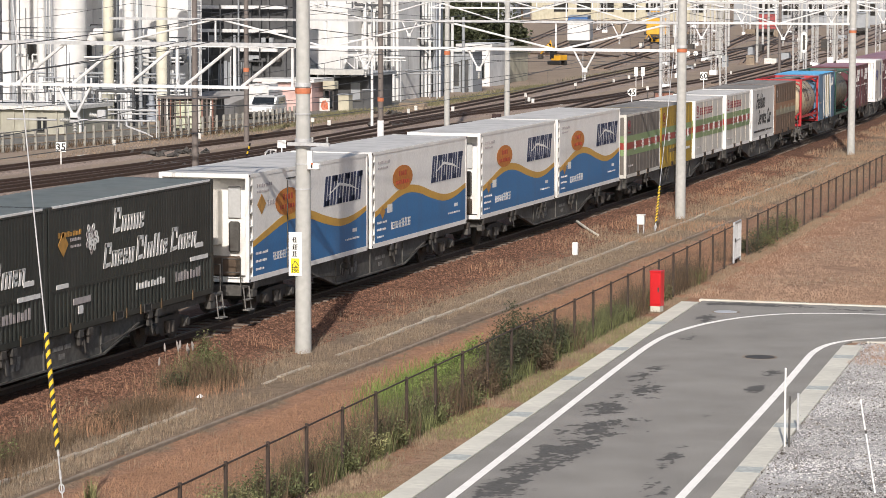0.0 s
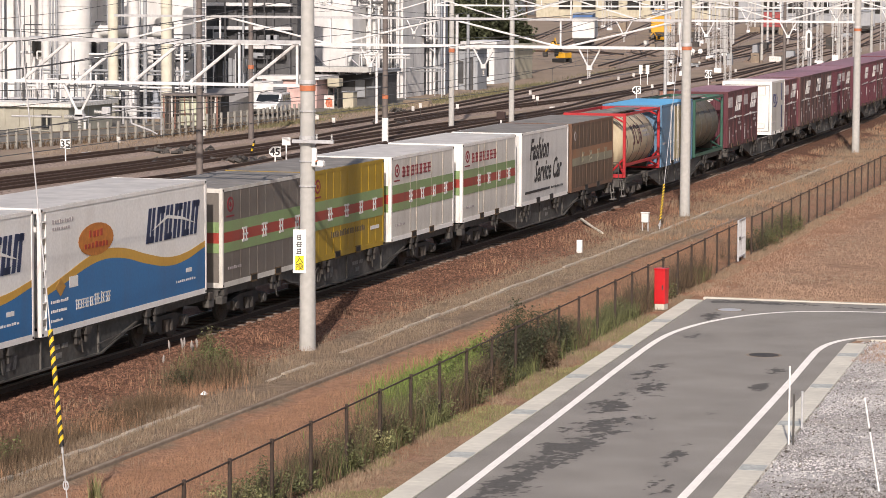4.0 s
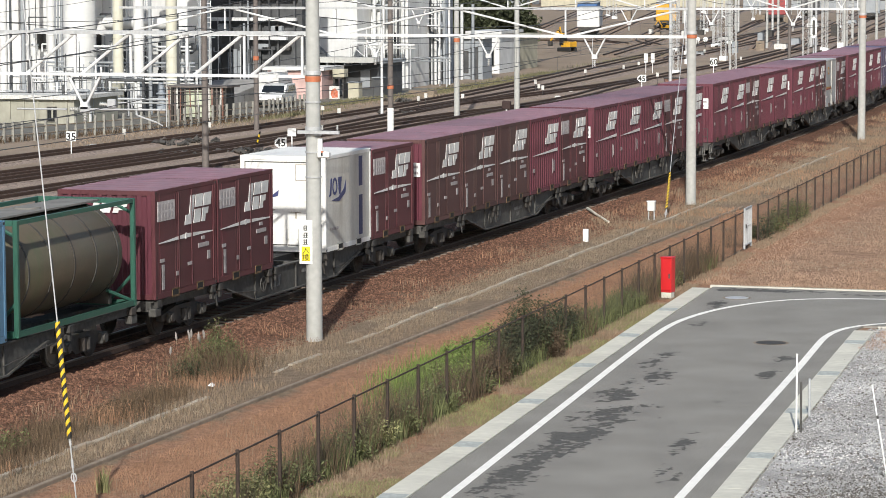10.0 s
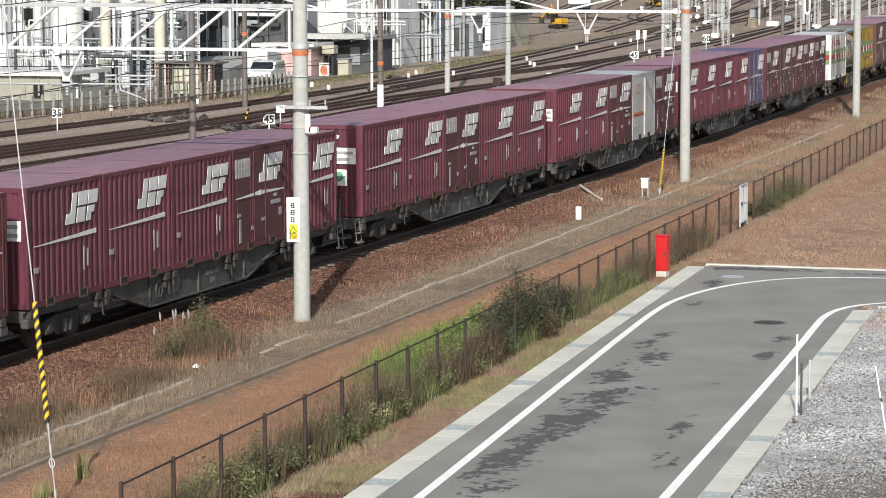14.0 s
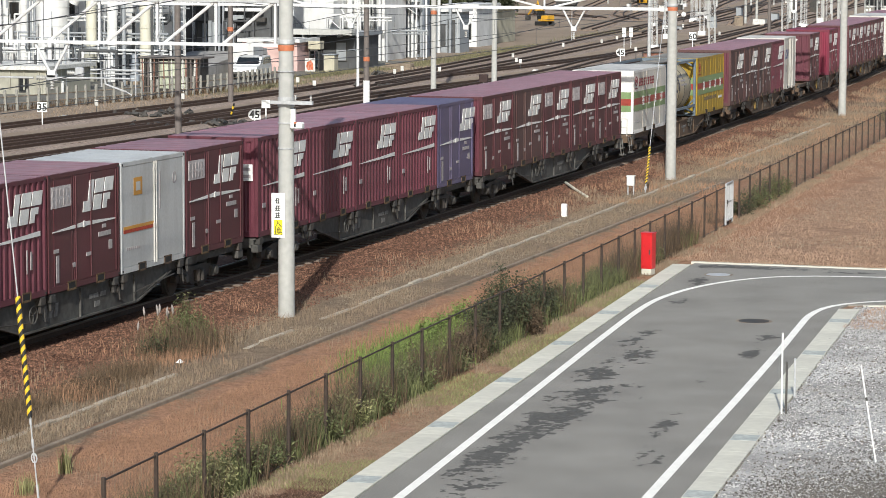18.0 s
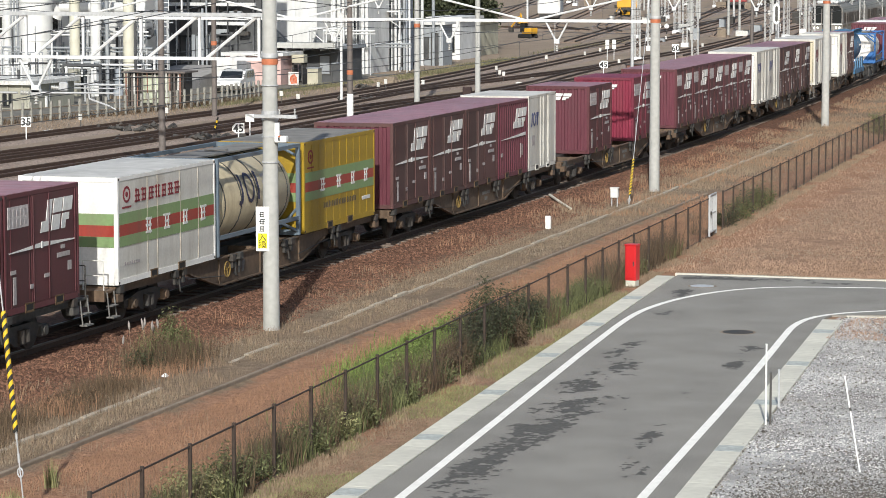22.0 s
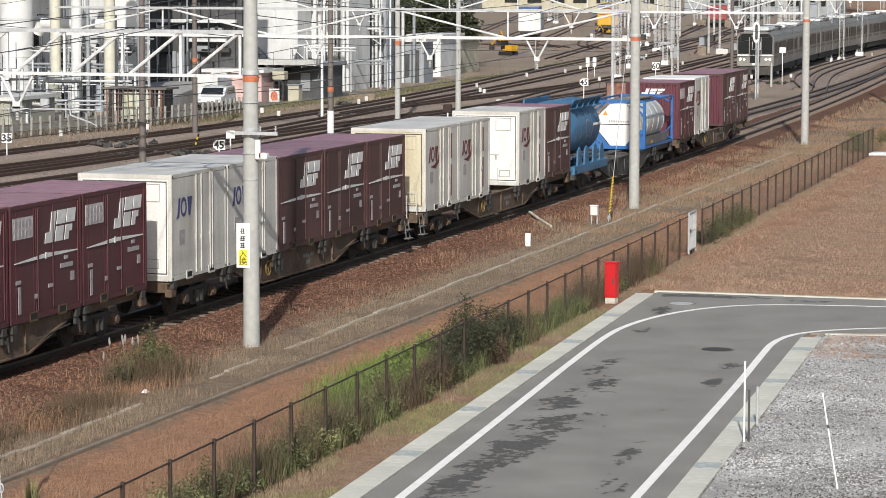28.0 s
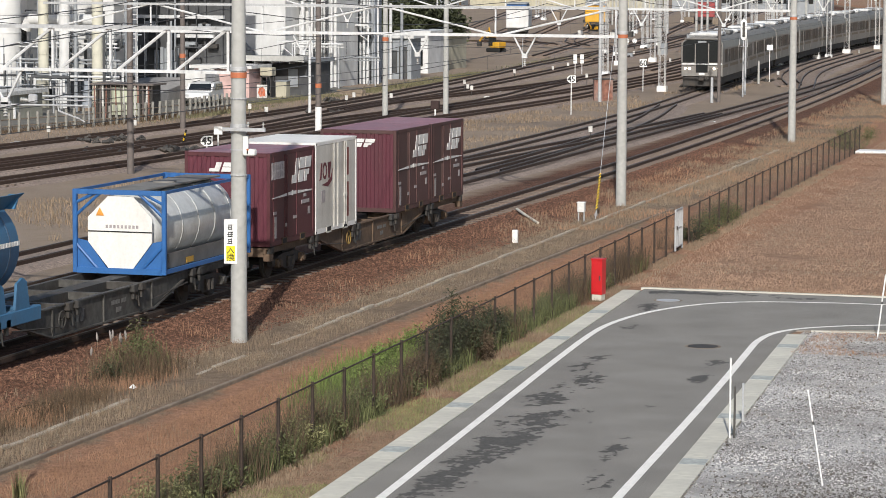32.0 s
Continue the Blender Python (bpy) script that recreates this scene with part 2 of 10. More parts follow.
def thing(name, label, category, m=None, group="", kind=""):
    ob = new(name)
    ob.empty_display_size = 0.2
    if m is not None:
        ob.matrix_world = m
    return tagged(ob, label, category, group, kind)


def solid(name, shape, mat, label, category, m=None, group="", kind="", smooth=False):
    ob = new(name, shape.mesh(name, mat, smooth))
    if m is not None:
        ob.matrix_world = m
    return tagged(ob, label, category, group, kind)


def lettering(text, size, x, z, mat, parent, y=-0.012, shear=0.0, name="lettering", width=1.0, align="LEFT", face="front", bold=0.0):
    """Raised letters on the y = 0 side of a thing, or on its x = 0 end."""
    cu = bpy.data.curves.new("letters", "FONT")
    cu.body, cu.size, cu.shear, cu.extrude, cu.align_x = text, size, shear, 0.002, align
    cu.resolution_u, cu.offset = 2, bold
    tmp = new("letters", cu)
    bpy.context.view_layer.update()
    me = bpy.data.meshes.new_from_object(tmp.evaluated_get(bpy.context.evaluated_depsgraph_get()))
    bpy.data.objects.remove(tmp)
    bpy.data.curves.remove(cu)
    m = Matrix.Translation((x, y, z)) @ Matrix.Rotation(radians(90), 4, "X") if face == "front" else \
        Matrix.Translation((y, x, z)) @ Matrix.Rotation(radians(-90), 4, "Z") @ Matrix.Rotation(radians(90), 4, "X")
    me.transform(m @ Matrix.Diagonal((width, 1, 1, 1)))
    me.materials.clear()
    me.materials.append(mat)
    ob = new(name, me)
    ob.parent = parent
    return ob


# ---- track geometry ----
BEND_AT, BEND = 87.0, 4.5e-4


def on_line(s, y=0.0):
    """Place and heading at s metres along the freight line, y metres off the train's near side."""
    d = s - BEND_AT
    if d <= 0:
        return s, y, 0.0
    r = 1 / BEND
    return BEND_AT + (r - y) * math.sin(d * BEND), r - (r - y) * math.cos(d * BEND), d * BEND


def spline(pts, step=3.0):
    """A smooth line through plan points, with extra points every few metres."""
    p = [Vector(q) for q in pts]
    p = [p[0] * 2 - p[1]] + p + [p[-1] * 2 - p[-2]]
    out = []
    for i in range(1, len(p) - 2):
        n = max(2, int((p[i + 1] - p[i]).length / step))
        for k in range(n):
            t = k / n
            a, b, c, d = p[i - 1], p[i], p[i + 1], p[i + 2]
            out.append(0.5 * (2 * b + (c - a) * t + (2 * a - 5 * b + 4 * c - d) * t * t + (3 * b - a - 3 * c + d) * t ** 3))
    return out + [p[-2]]

# ---- ground ----


def ground_material():
    """Earth, old ballast, straw-coloured and rust-coloured dead grass, merging along noisy lines."""
    m = bpy.data.materials.new("dry_ground")
    m.use_nodes = True
    nt = m.node_tree
    n, link = nt.nodes, nt.links.new
    b = n["Principled BSDF"]
    b.inputs["Roughness"].default_value = 0.95
    b.inputs["Specular IOR Level"].default_value = 0.2
    tc = n.new("ShaderNodeTexCoord")
    sep = n.new("ShaderNodeSeparateXYZ")
    link(tc.outputs["Object"], sep.inputs[0])

    def noise_tex(scale, detail=6.0, rough=0.6):
        t = n.new("ShaderNodeTexNoise")
        t.inputs["Scale"].default_value, t.inputs["Detail"].default_value, t.inputs["Roughness"].default_value = scale, detail, rough
        link(tc.outputs["Object"], t.inputs["Vector"])
        return t.outputs["Fac"]

    def math_node(op, a, c):
        t = n.new("ShaderNodeMath")
        t.operation = op
        for k, v in enumerate((a, c)):
            if isinstance(v, (int, float)):
                t.inputs[k].default_value = v
            else:
                link(v, t.inputs[k])
        return t.outputs[0]

    def band(src, lo, hi):
        t = n.new("ShaderNodeMapRange")
        t.inputs["From Min"].default_value, t.inputs["From Max"].default_value = lo, hi
        link(src, t.inputs["Value"])
        return t.outputs["Result"]

    def mix(fac, a, c):
        t = n.new("ShaderNodeMix")
        t.data_type = "RGBA"
        if isinstance(fac, (int, float)):
            t.inputs["Factor"].default_value = fac
        else:
            link(fac, t.inputs["Factor"])
        for key, v in (("A", a), ("B", c)):
            if isinstance(v, tuple):
                t.inputs[key].default_value = (*v, 1)
            else:
                link(v, t.inputs[key])
        return t.outputs["Result"]

    # stones: each cell its own tone
    vor = n.new("ShaderNodeTexVoronoi")
    vor.inputs["Scale"].default_value = 14.0
    link(tc.outputs["Object"], vor.inputs["Vector"])
    sepc = n.new("ShaderNodeSeparateColor")
    link(vor.outputs["Color"], sepc.inputs[0])
    stone = mix(band(sepc.outputs[0], 0.0, 1.0), (0.06, 0.029, 0.019), (0.225, 0.116, 0.072))
    stone = mix(band(noise_tex(0.35), 0.4, 0.7), stone, (0.108, 0.057, 0.037))
    straw = mix(band(noise_tex(3.0, 8.0, 0.75), 0.3, 0.7), (0.13, 0.095, 0.066), (0.28, 0.212, 0.15))
    rust = mix(band(noise_tex(5.0, 8.0, 0.75), 0.3, 0.7), (0.20, 0.105, 0.062), (0.40, 0.235, 0.15))
    lawn = mix(band(noise_tex(4.0, 8.0, 0.8), 0.3, 0.7), (0.17, 0.095, 0.06), (0.42, 0.28, 0.19))
    yard = mix(band(noise_tex(0.12, 8.0, 0.7), 0.35, 0.65), (0.20, 0.156, 0.120), (0.33, 0.265, 0.205))
    yard = mix(band(noise_tex(1.3, 8.0, 0.75), 0.52, 0.68), yard, (0.23, 0.17, 0.09))
    yard = mix(band(noise_tex(9.0, 6.0, 0.8), 0.2, 0.8), yard, (0.30, 0.235, 0.18))
    wob = math_node("MULTIPLY", math_node("SUBTRACT", noise_tex(0.5, 8.0, 0.7), 0.5), 2.2)
    y = math_node("ADD", sep.outputs[1], wob)
    # the line bends: follow it
    dx = math_node("MAXIMUM", math_node("SUBTRACT", sep.outputs[0], 87.0), 0.0)
    y = math_node("SUBTRACT", y, math_node("MULTIPLY", math_node("MULTIPLY", dx, dx), 0.000225))
    col = mix(band(y, -9.6, -9.0), lawn, rust)
    col = mix(band(y, -4.9, -4.6), col, straw)
    col = mix(band(y, -2.2, -1.2), col, stone)
    col = mix(band(y, 3.2, 4.2), col, yard)
    link(col, b.inputs["Base Color"])
    bn = n.new("ShaderNodeBump")
    bn.inputs["Strength"].default_value, bn.inputs["Distance"].default_value = 0.8, 0.04
    link(math_node("ADD", vor.outputs["Distance"], noise_tex(7.0, 8.0, 0.8)), bn.inputs["Height"])
    link(bn.outputs["Normal"], b.inputs["Normal"])
    return m


def ground_height(x, y):
    """Height of the ground sheet: a ballast bank under the freight line, a flat verge, the yard beyond."""
    d = max(0.0, x - BEND_AT)
    q = y - d * d * BEND / 2
    pts = ((-400, -0.40), (-9.6, -0.40), (-8.2, -0.38), (-5.0, -0.36), (-4.72, -0.31), (-4.62, -0.31), (-4.58, -0.30), (-3.4, -0.34), (-2.2, -0.36), (-0.6, -0.20), (0.0, -0.17), (2.6, -0.17),
           (3.4, -0.24), (4.2, -0.26), (36, -0.26), (400, -0.3))
    for (a, za), (b, zb) in zip(pts, pts[1:]):
        if q <= b:
            t = (q - a) / (b - a) if q > a else 0.0
            z = za + (zb - za) * t
            break
    else:
        z = -0.3
    if -3.6 < q < 3.4:
        z += 0.03 * noise.noise(Vector((x * 0.8, y * 0.8, 0)))
    elif q < -3.6 and -9 < q:
        z += 0.04 * noise.noise(Vector((x * 0.4, y * 0.4, 3)))
    return z


xs = [-3000, -1500, -600, -200, -60, 0, 15, 25] + [30 + i * 1.0 for i in range(0, 121)] + [155 + 5 * i for i in range(0, 40)] + [370, 420, 500, 700, 1100, 2000, 4000]
ys = [-3000, -1500, -600, -200, -80, -50, -35, -28, -22, -18, -14, -12, -10.5, -9.6, -9.0, -8.2, -7, -6, -5.0, -4.62, -4.58, -4, -3.4, -2.8, -2.2, -1.8, -1.4, -1, -0.6, -0.3, 0.0, 0.5, 1.2, 1.9, 2.6,
      3.0, 3.4, 4.2, 5.5, 7, 9, 12, 16, 20, 25, 30, 36, 45, 60, 80, 110, 160, 300, 600, 1500, 3000]
gv, gf = [], []
for x in xs:
    d = min(max(0.0, x - BEND_AT), 300.0)
    for y in ys:
        w = max(0.0, 1 - abs(y) / 80)
        yy = y + d * d * BEND / 2 * w
        gv.append((x, yy, ground_height(x, yy)))
for i in range(len(xs) - 1):
    for j in range(len(ys) - 1):
        k = i * len(ys) + j
        gf.append((k, k + len(ys), k + len(ys) + 1, k + 1))
ground_mesh = bpy.data.meshes.new("ground")
ground_mesh.from_pydata(gv, [], gf)
ground_mesh.shade_smooth()
ground_mesh.materials.append(ground_material())
tagged(new("ground", ground_mesh), "dry autumn ground with brown ballast, dead grass and bare earth", "ground", kind="structure")

# ---- tracks ----
GAUGE = 1.067
sleeper_mesh = Shape().rbox(-0.11, 0.11, -1.0, 1.0, -0.22, -0.135, 0.012).mesh("sleeper", M_SLEEPER)


M_BED = material("dark_brown_ballast", (0.27, 0.212, 0.175), 0.95, grain=9, amount=0.45, dirt=(0.15, 0.112, 0.09), dirt_scale=0.35, dirt_amount=0.6, bump=0.6, bump_scale=25)
M_RUSTHEAD = material("brown_rail_head", (0.11, 0.07, 0.05), 0.5, metal=0.4, grain=12, amount=0.3)


BED_LIFT = [0.012]


def rail_track(name, pts, label, sleepers=(0, 0), top=0.0, worn=True, bed=False):
    """Two rails with head and foot along plan points, and sleepers between two distances along it."""
    line = spline(pts)
    root = thing(name, label, "railway track", kind="structure")
    tangents = [(line[min(i + 1, len(line) - 1)] - line[max(i - 1, 0)]).normalized() for i in range(len(line))]
    for side in (-1, 1):
        for what, half, z0, z1, mat in (("rail_head", 0.033, -0.035, 0.0, M_STEEL if worn else M_RUSTHEAD), ("rail_web", 0.05, -0.14, -0.035, M_RUST)):
            v, f = [], []
            for p, t in zip(line, tangents):
                nrm = Vector((-t.y, t.x))
                for o, z in ((-half, z0), (half, z0), (half, z1), (-half, z1)):
                    q = p + nrm * (side * GAUGE / 2 + o)
                    v.append((q.x, q.y, z + top))
            for i in range(len(line) - 1):
                for k in range(4):
                    f.append((4 * i + k, 4 * i + (k + 1) % 4, 4 * i + 4 + (k + 1) % 4, 4 * i + 4 + k))
            s = Shape()
            s.v, s.f = v, f
            part(what, s, mat, root)
    if bed:
        v, f = [], []
        for p, t in zip(line, tangents):
            nrm = Vector((-t.y, t.x))
            jit = 0.25 * noise.noise(Vector((p.x * 0.35, p.y * 0.35, 4)))
            for o, z in ((-1.4 + jit, -0.30), (-1.0 + jit, -0.152), (1.0 + jit, -0.152), (1.4 + jit, -0.30)):
                q = p + nrm * o
                v.append((q.x, q.y, z + top + BED_LIFT[0]))
        for i in range(len(line) - 1):
            for k in range(3):
                f.append((4 * i + k, 4 * i + 4 + k, 4 * i + 5 + k, 4 * i + 1 + k))
        s = Shape()
        s.v, s.f = v, f
        part("ballast_bed", s, M_BED, root)
        BED_LIFT[0] -= 0.0013
    dist, joined = 0.0, Shape()
    nxt, count = sleepers[0], 0
    for i in range(len(line) - 1):
        a, b = line[i], line[i + 1]
        seg = (b - a).length
        while nxt <= dist + seg and nxt < sleepers[1]:
            p = a + (b - a) * ((nxt - dist) / seg)
            ang = math.atan2(b.y - a.y, b.x - a.x)
            if count < 220 and sleepers[2:]:
                ob = new("sleeper", sleeper_mesh)
                ob.parent = root
                ob.matrix_world = Matrix.Translation((p.x, p.y, top)) @ Matrix.Rotation(ang, 4, "Z")
            else:
                m = Matrix.Translation((p.x, p.y, top)) @ Matrix.Rotation(ang, 4, "Z")
                s = Shape().box(-0.1, 0.1, -1.0, 1.0, -0.26, -0.14)
                joined.add([m @ Vector(q) for q in s.v], s.f)
            count += 1
            nxt += 0.65
        dist += seg
    if joined.v:
        tagged(part("sleepers", joined, M_SLEEPER, root), kind="stuff")
    return root


rail_track("freight_track", [on_line(s, 1.225)[:2] for s in (-60, 0, 40, 70, 87, 110, 140, 180, 220, 260, 320, 400, 480)],
           "near railway track with worn steel rails on brown ballast", (125, 330, 1))
rail_track("main_track", [(-20, 5.6), (60, 5.7), (112, 5.8), (140, 5.8), (188, 6.0), (225, 7.0), (260, 8.9), (310, 12.5), (400, 21)],
           "second railway track beside the freight line", (60, 300), bed=True)
rail_track("passing_track", [(60, 9.4), (100, 9.6), (128, 9.8), (155, 10.3), (175, 11.2), (198, 12.8), (215, 14.0), (225, 14.9), (241, 16.0), (256, 17.0), (280, 18.2), (312, 19.0), (345, 19.4), (420, 19.8)],
           "railway track curving away under the commuter train", (60, 300), bed=True)
rail_track("crossover_track", [(118, 6.2), (140, 7.0), (160, 8.6), (178, 11.0)], "crossover track between two yard tracks", (0, 80), bed=True)
rail_track("siding_branch_track", [(205, 6.6), (216, 8.2), (228, 9.9), (242, 11.4), (262, 12.6), (300, 14.2)], "curved siding branching off the main track", (0, 100), bed=True)
rail_track("loop_branch_track", [(212, 8.6), (224, 11.0), (238, 13.0), (258, 14.6), (290, 16.0)], "second curved siding beside the main track", (0, 80), bed=True)
rail_track("inner_crossover_track", [(100, 9.2), (124, 8.2), (146, 7.0), (168, 6.2)], "crossover track from the passing track to the second track", (0, 80), bed=True)
rail_track("yard_track_a", [(60, 38), (100, 33.6), (125, 31.9), (149, 30.6), (174, 30.9), (198, 32.5), (223, 34.8), (248, 37.3), (285, 40.5), (322, 43.4), (440, 52)], "far yard track with rusty rails", (0, 320), worn=False, bed=True)
rail_track("yard_track_b", [(164, 28.3), (180, 28.7), (204, 29.9), (230, 31.8), (260, 34.2), (298, 36.9), (323, 38.8), (400, 45)], "yard track branching off with rusty rails", (0, 300), worn=False, bed=True)
rail_track("yard_track_c", [(60, 33), (100, 29.2), (121, 27.2), (140, 26.6), (160, 27.6), (174, 28.1), (188, 26.9), (208, 25.9), (228, 26.4), (250, 27.0), (290, 29.5)], "yard track with rusty rails", (0, 230), worn=False, bed=True)
rail_track("yard_track_d", [(60, 29.6), (100, 27), (118, 25.7), (134, 25.1), (157, 24.6), (172, 23.2), (185, 23.4), (197, 24.5), (212, 25.6)], "yard track with rusty rails", (0, 180), worn=False, bed=True)
rail_track("yard_track_e", [(60, 25.8), (90, 23.8), (110, 22.6), (121, 21.9), (140, 22.4), (165, 22.6), (185, 21.9), (205, 21.6), (230, 22.0), (290, 25)], "yard track with rusty rails", (0, 230), worn=False, bed=True)
rail_track("far_track_a", [(236, 24.0), (280, 27.5), (340, 32), (480, 41)], "distant yard track with rusty rails", (0, 120), worn=False, bed=True)
rail_track("far_track_b", [(262, 36.2), (310, 43.5), (380, 53), (520, 74)], "distant yard track with rusty rails", (0, 120), worn=False, bed=True)
rail_track("far_track_c", [(270, 43.0), (320, 50.5), (400, 63), (540, 88)], "distant yard track with rusty rails", (0, 120), worn=False, bed=True)
rail_track("far_track_d", [(300, 38.5), (360, 46.0), (440, 57), (560, 72)], "distant yard track with rusty rails", (0, 120), worn=False, bed=True)
rail_track("far_track_e", [(290, 29.0), (350, 36.0), (430, 45), (560, 60)], "distant yard track with rusty rails", (0, 120), worn=False, bed=True)
rail_track("far_track_f", [(270, 21.0), (330, 25.5), (420, 31), (560, 40)], "distant yard track with rusty rails", (0, 120), worn=False, bed=True)
rail_track("yard_track_f", [(128, 21.8), (145, 20.8), (166, 19.5), (184, 18.9), (205, 19.4), (225, 19.5), (260, 21.5)], "yard track branching off with rusty rails", (0, 140), worn=False, bed=True)

for k in range(9):
    y0 = 24.0 + 4.6 * k
    rail_track("fan_track", [(286 + 4 * k, y0), (330, y0 + 5.5 + 0.4 * k), (400, y0 + 14.5 + 1.3 * k), (540, y0 + 31 + 3.2 * k)], "one of the fanned-out tracks at the far end of the yard", (0, 150), worn=False, bed=True)

# ---- road ----


def asphalt():
    m = material("worn_asphalt", (0.236, 0.222, 0.198), 0.9, grain=0.7, amount=0.16, bump=0.25, bump_scale=160)
    nt = m.node_tree
    n, link = nt.nodes, nt.links.new
    b = n["Principled BSDF"]
    base = b.inputs["Base Color"].links[0].from_socket
    tc = n["Texture Coordinate"]
    speck = n.new("ShaderNodeTexNoise")
    speck.inputs["Scale"].default_value, speck.inputs["Detail"].default_value = 45.0, 4.0
    link(tc.outputs["Object"], speck.inputs["Vector"])
    mr = n.new("ShaderNodeMapRange")
    mr.inputs["From Min"].default_value, mr.inputs["From Max"].default_value = 0.3, 0.7
    mr.inputs["To Min"].default_value, mr.inputs["To Max"].default_value = 0.75, 1.25
    link(speck.outputs["Fac"], mr.inputs["Value"])
    mul = n.new("ShaderNodeMix")
    mul.data_type, mul.blend_type = "RGBA", "MULTIPLY"
    mul.inputs["Factor"].default_value = 1.0
    link(base, mul.inputs["A"])
    link(mr.outputs["Result"], mul.inputs["B"])
    link(mul.outputs["Result"], b.inputs["Base Color"])
    return m


ROAD_Z = -0.355
KERB_A, KERB_B = (20.0, -12.75), (78.8, -9.1)


def kerb_y(x, off=0.0):
    t = (x - KERB_A[0]) / (KERB_B[0] - KERB_A[0])
    return KERB_A[1] + (KERB_B[1] - KERB_A[1]) * t + 0.6 * t * (1 - t) + off


road = Shape().slab([(x, kerb_y(x)) for x in (70, 62, 54, 46, 38, 30, 20)] + [ (20, -17.4), (47.6, -15.95), (70.4, -14.52), (71.0, -14.6), (73.2, -22), (73.2, -60), (78.6, -60), (78.6, -9.1)], -0.5, ROAD_Z)
tagged(part("road", road, asphalt()), "grey asphalt access road with damp dark patches", "road", kind="structure")

# ---- the freight train ----
HEAD_V, HEAD_A, HEAD_J = 10.301, 0.0825, 0.001225


def run(t):
    """Metres that the freight train has gone at t seconds."""
    return HEAD_V * t + HEAD_A * t * t / 2 + HEAD_J * t ** 3 / 6


DECK = 18.95
# front of each wagon's load at the start, in metres along the line
FRONTS = (45.82, 67.23, 87.33, 106.77, 126.56, 147.77, 167.73, 187.69, 207.55, 228.59, 248.85, 268.80, 288.65, 309.71, 329.92, 350.20, 370.12, 390.62, 411.66, 431.33, 451.84)


def car_pose(u, t):
    """Pose of a wagon whose front stood at u at the start."""
    x, y, a = on_line(u + DECK / 2 - run(t))
    return pose(x, y, 0, 0, 0, math.degrees(a)) @ Matrix.Translation((-DECK / 2, 0, 0))


MOVERS = []
W = 2.45
wheel_mesh = Shape().turned((0, -0.07, 0), (0, 0.07, 0), [(0, 0.1), (0.0, 0.36), (0.02, 0.37), (0.03, 0.43), (0.13, 0.425), (0.14, 0.33), (0.12, 0.30), (0.12, 0.12), (0.15, 0.1)], 20).mesh("wheel", M_UNDER, True)


M_OCHRE_WHEEL = material("dull_yellow_paint", (0.26, 0.17, 0.045), 0.6, grain=12, amount=0.2)


M_DULLMARK = material("dull_stencil_mark", (0.16, 0.155, 0.145), 0.7, grain=14, amount=0.4)


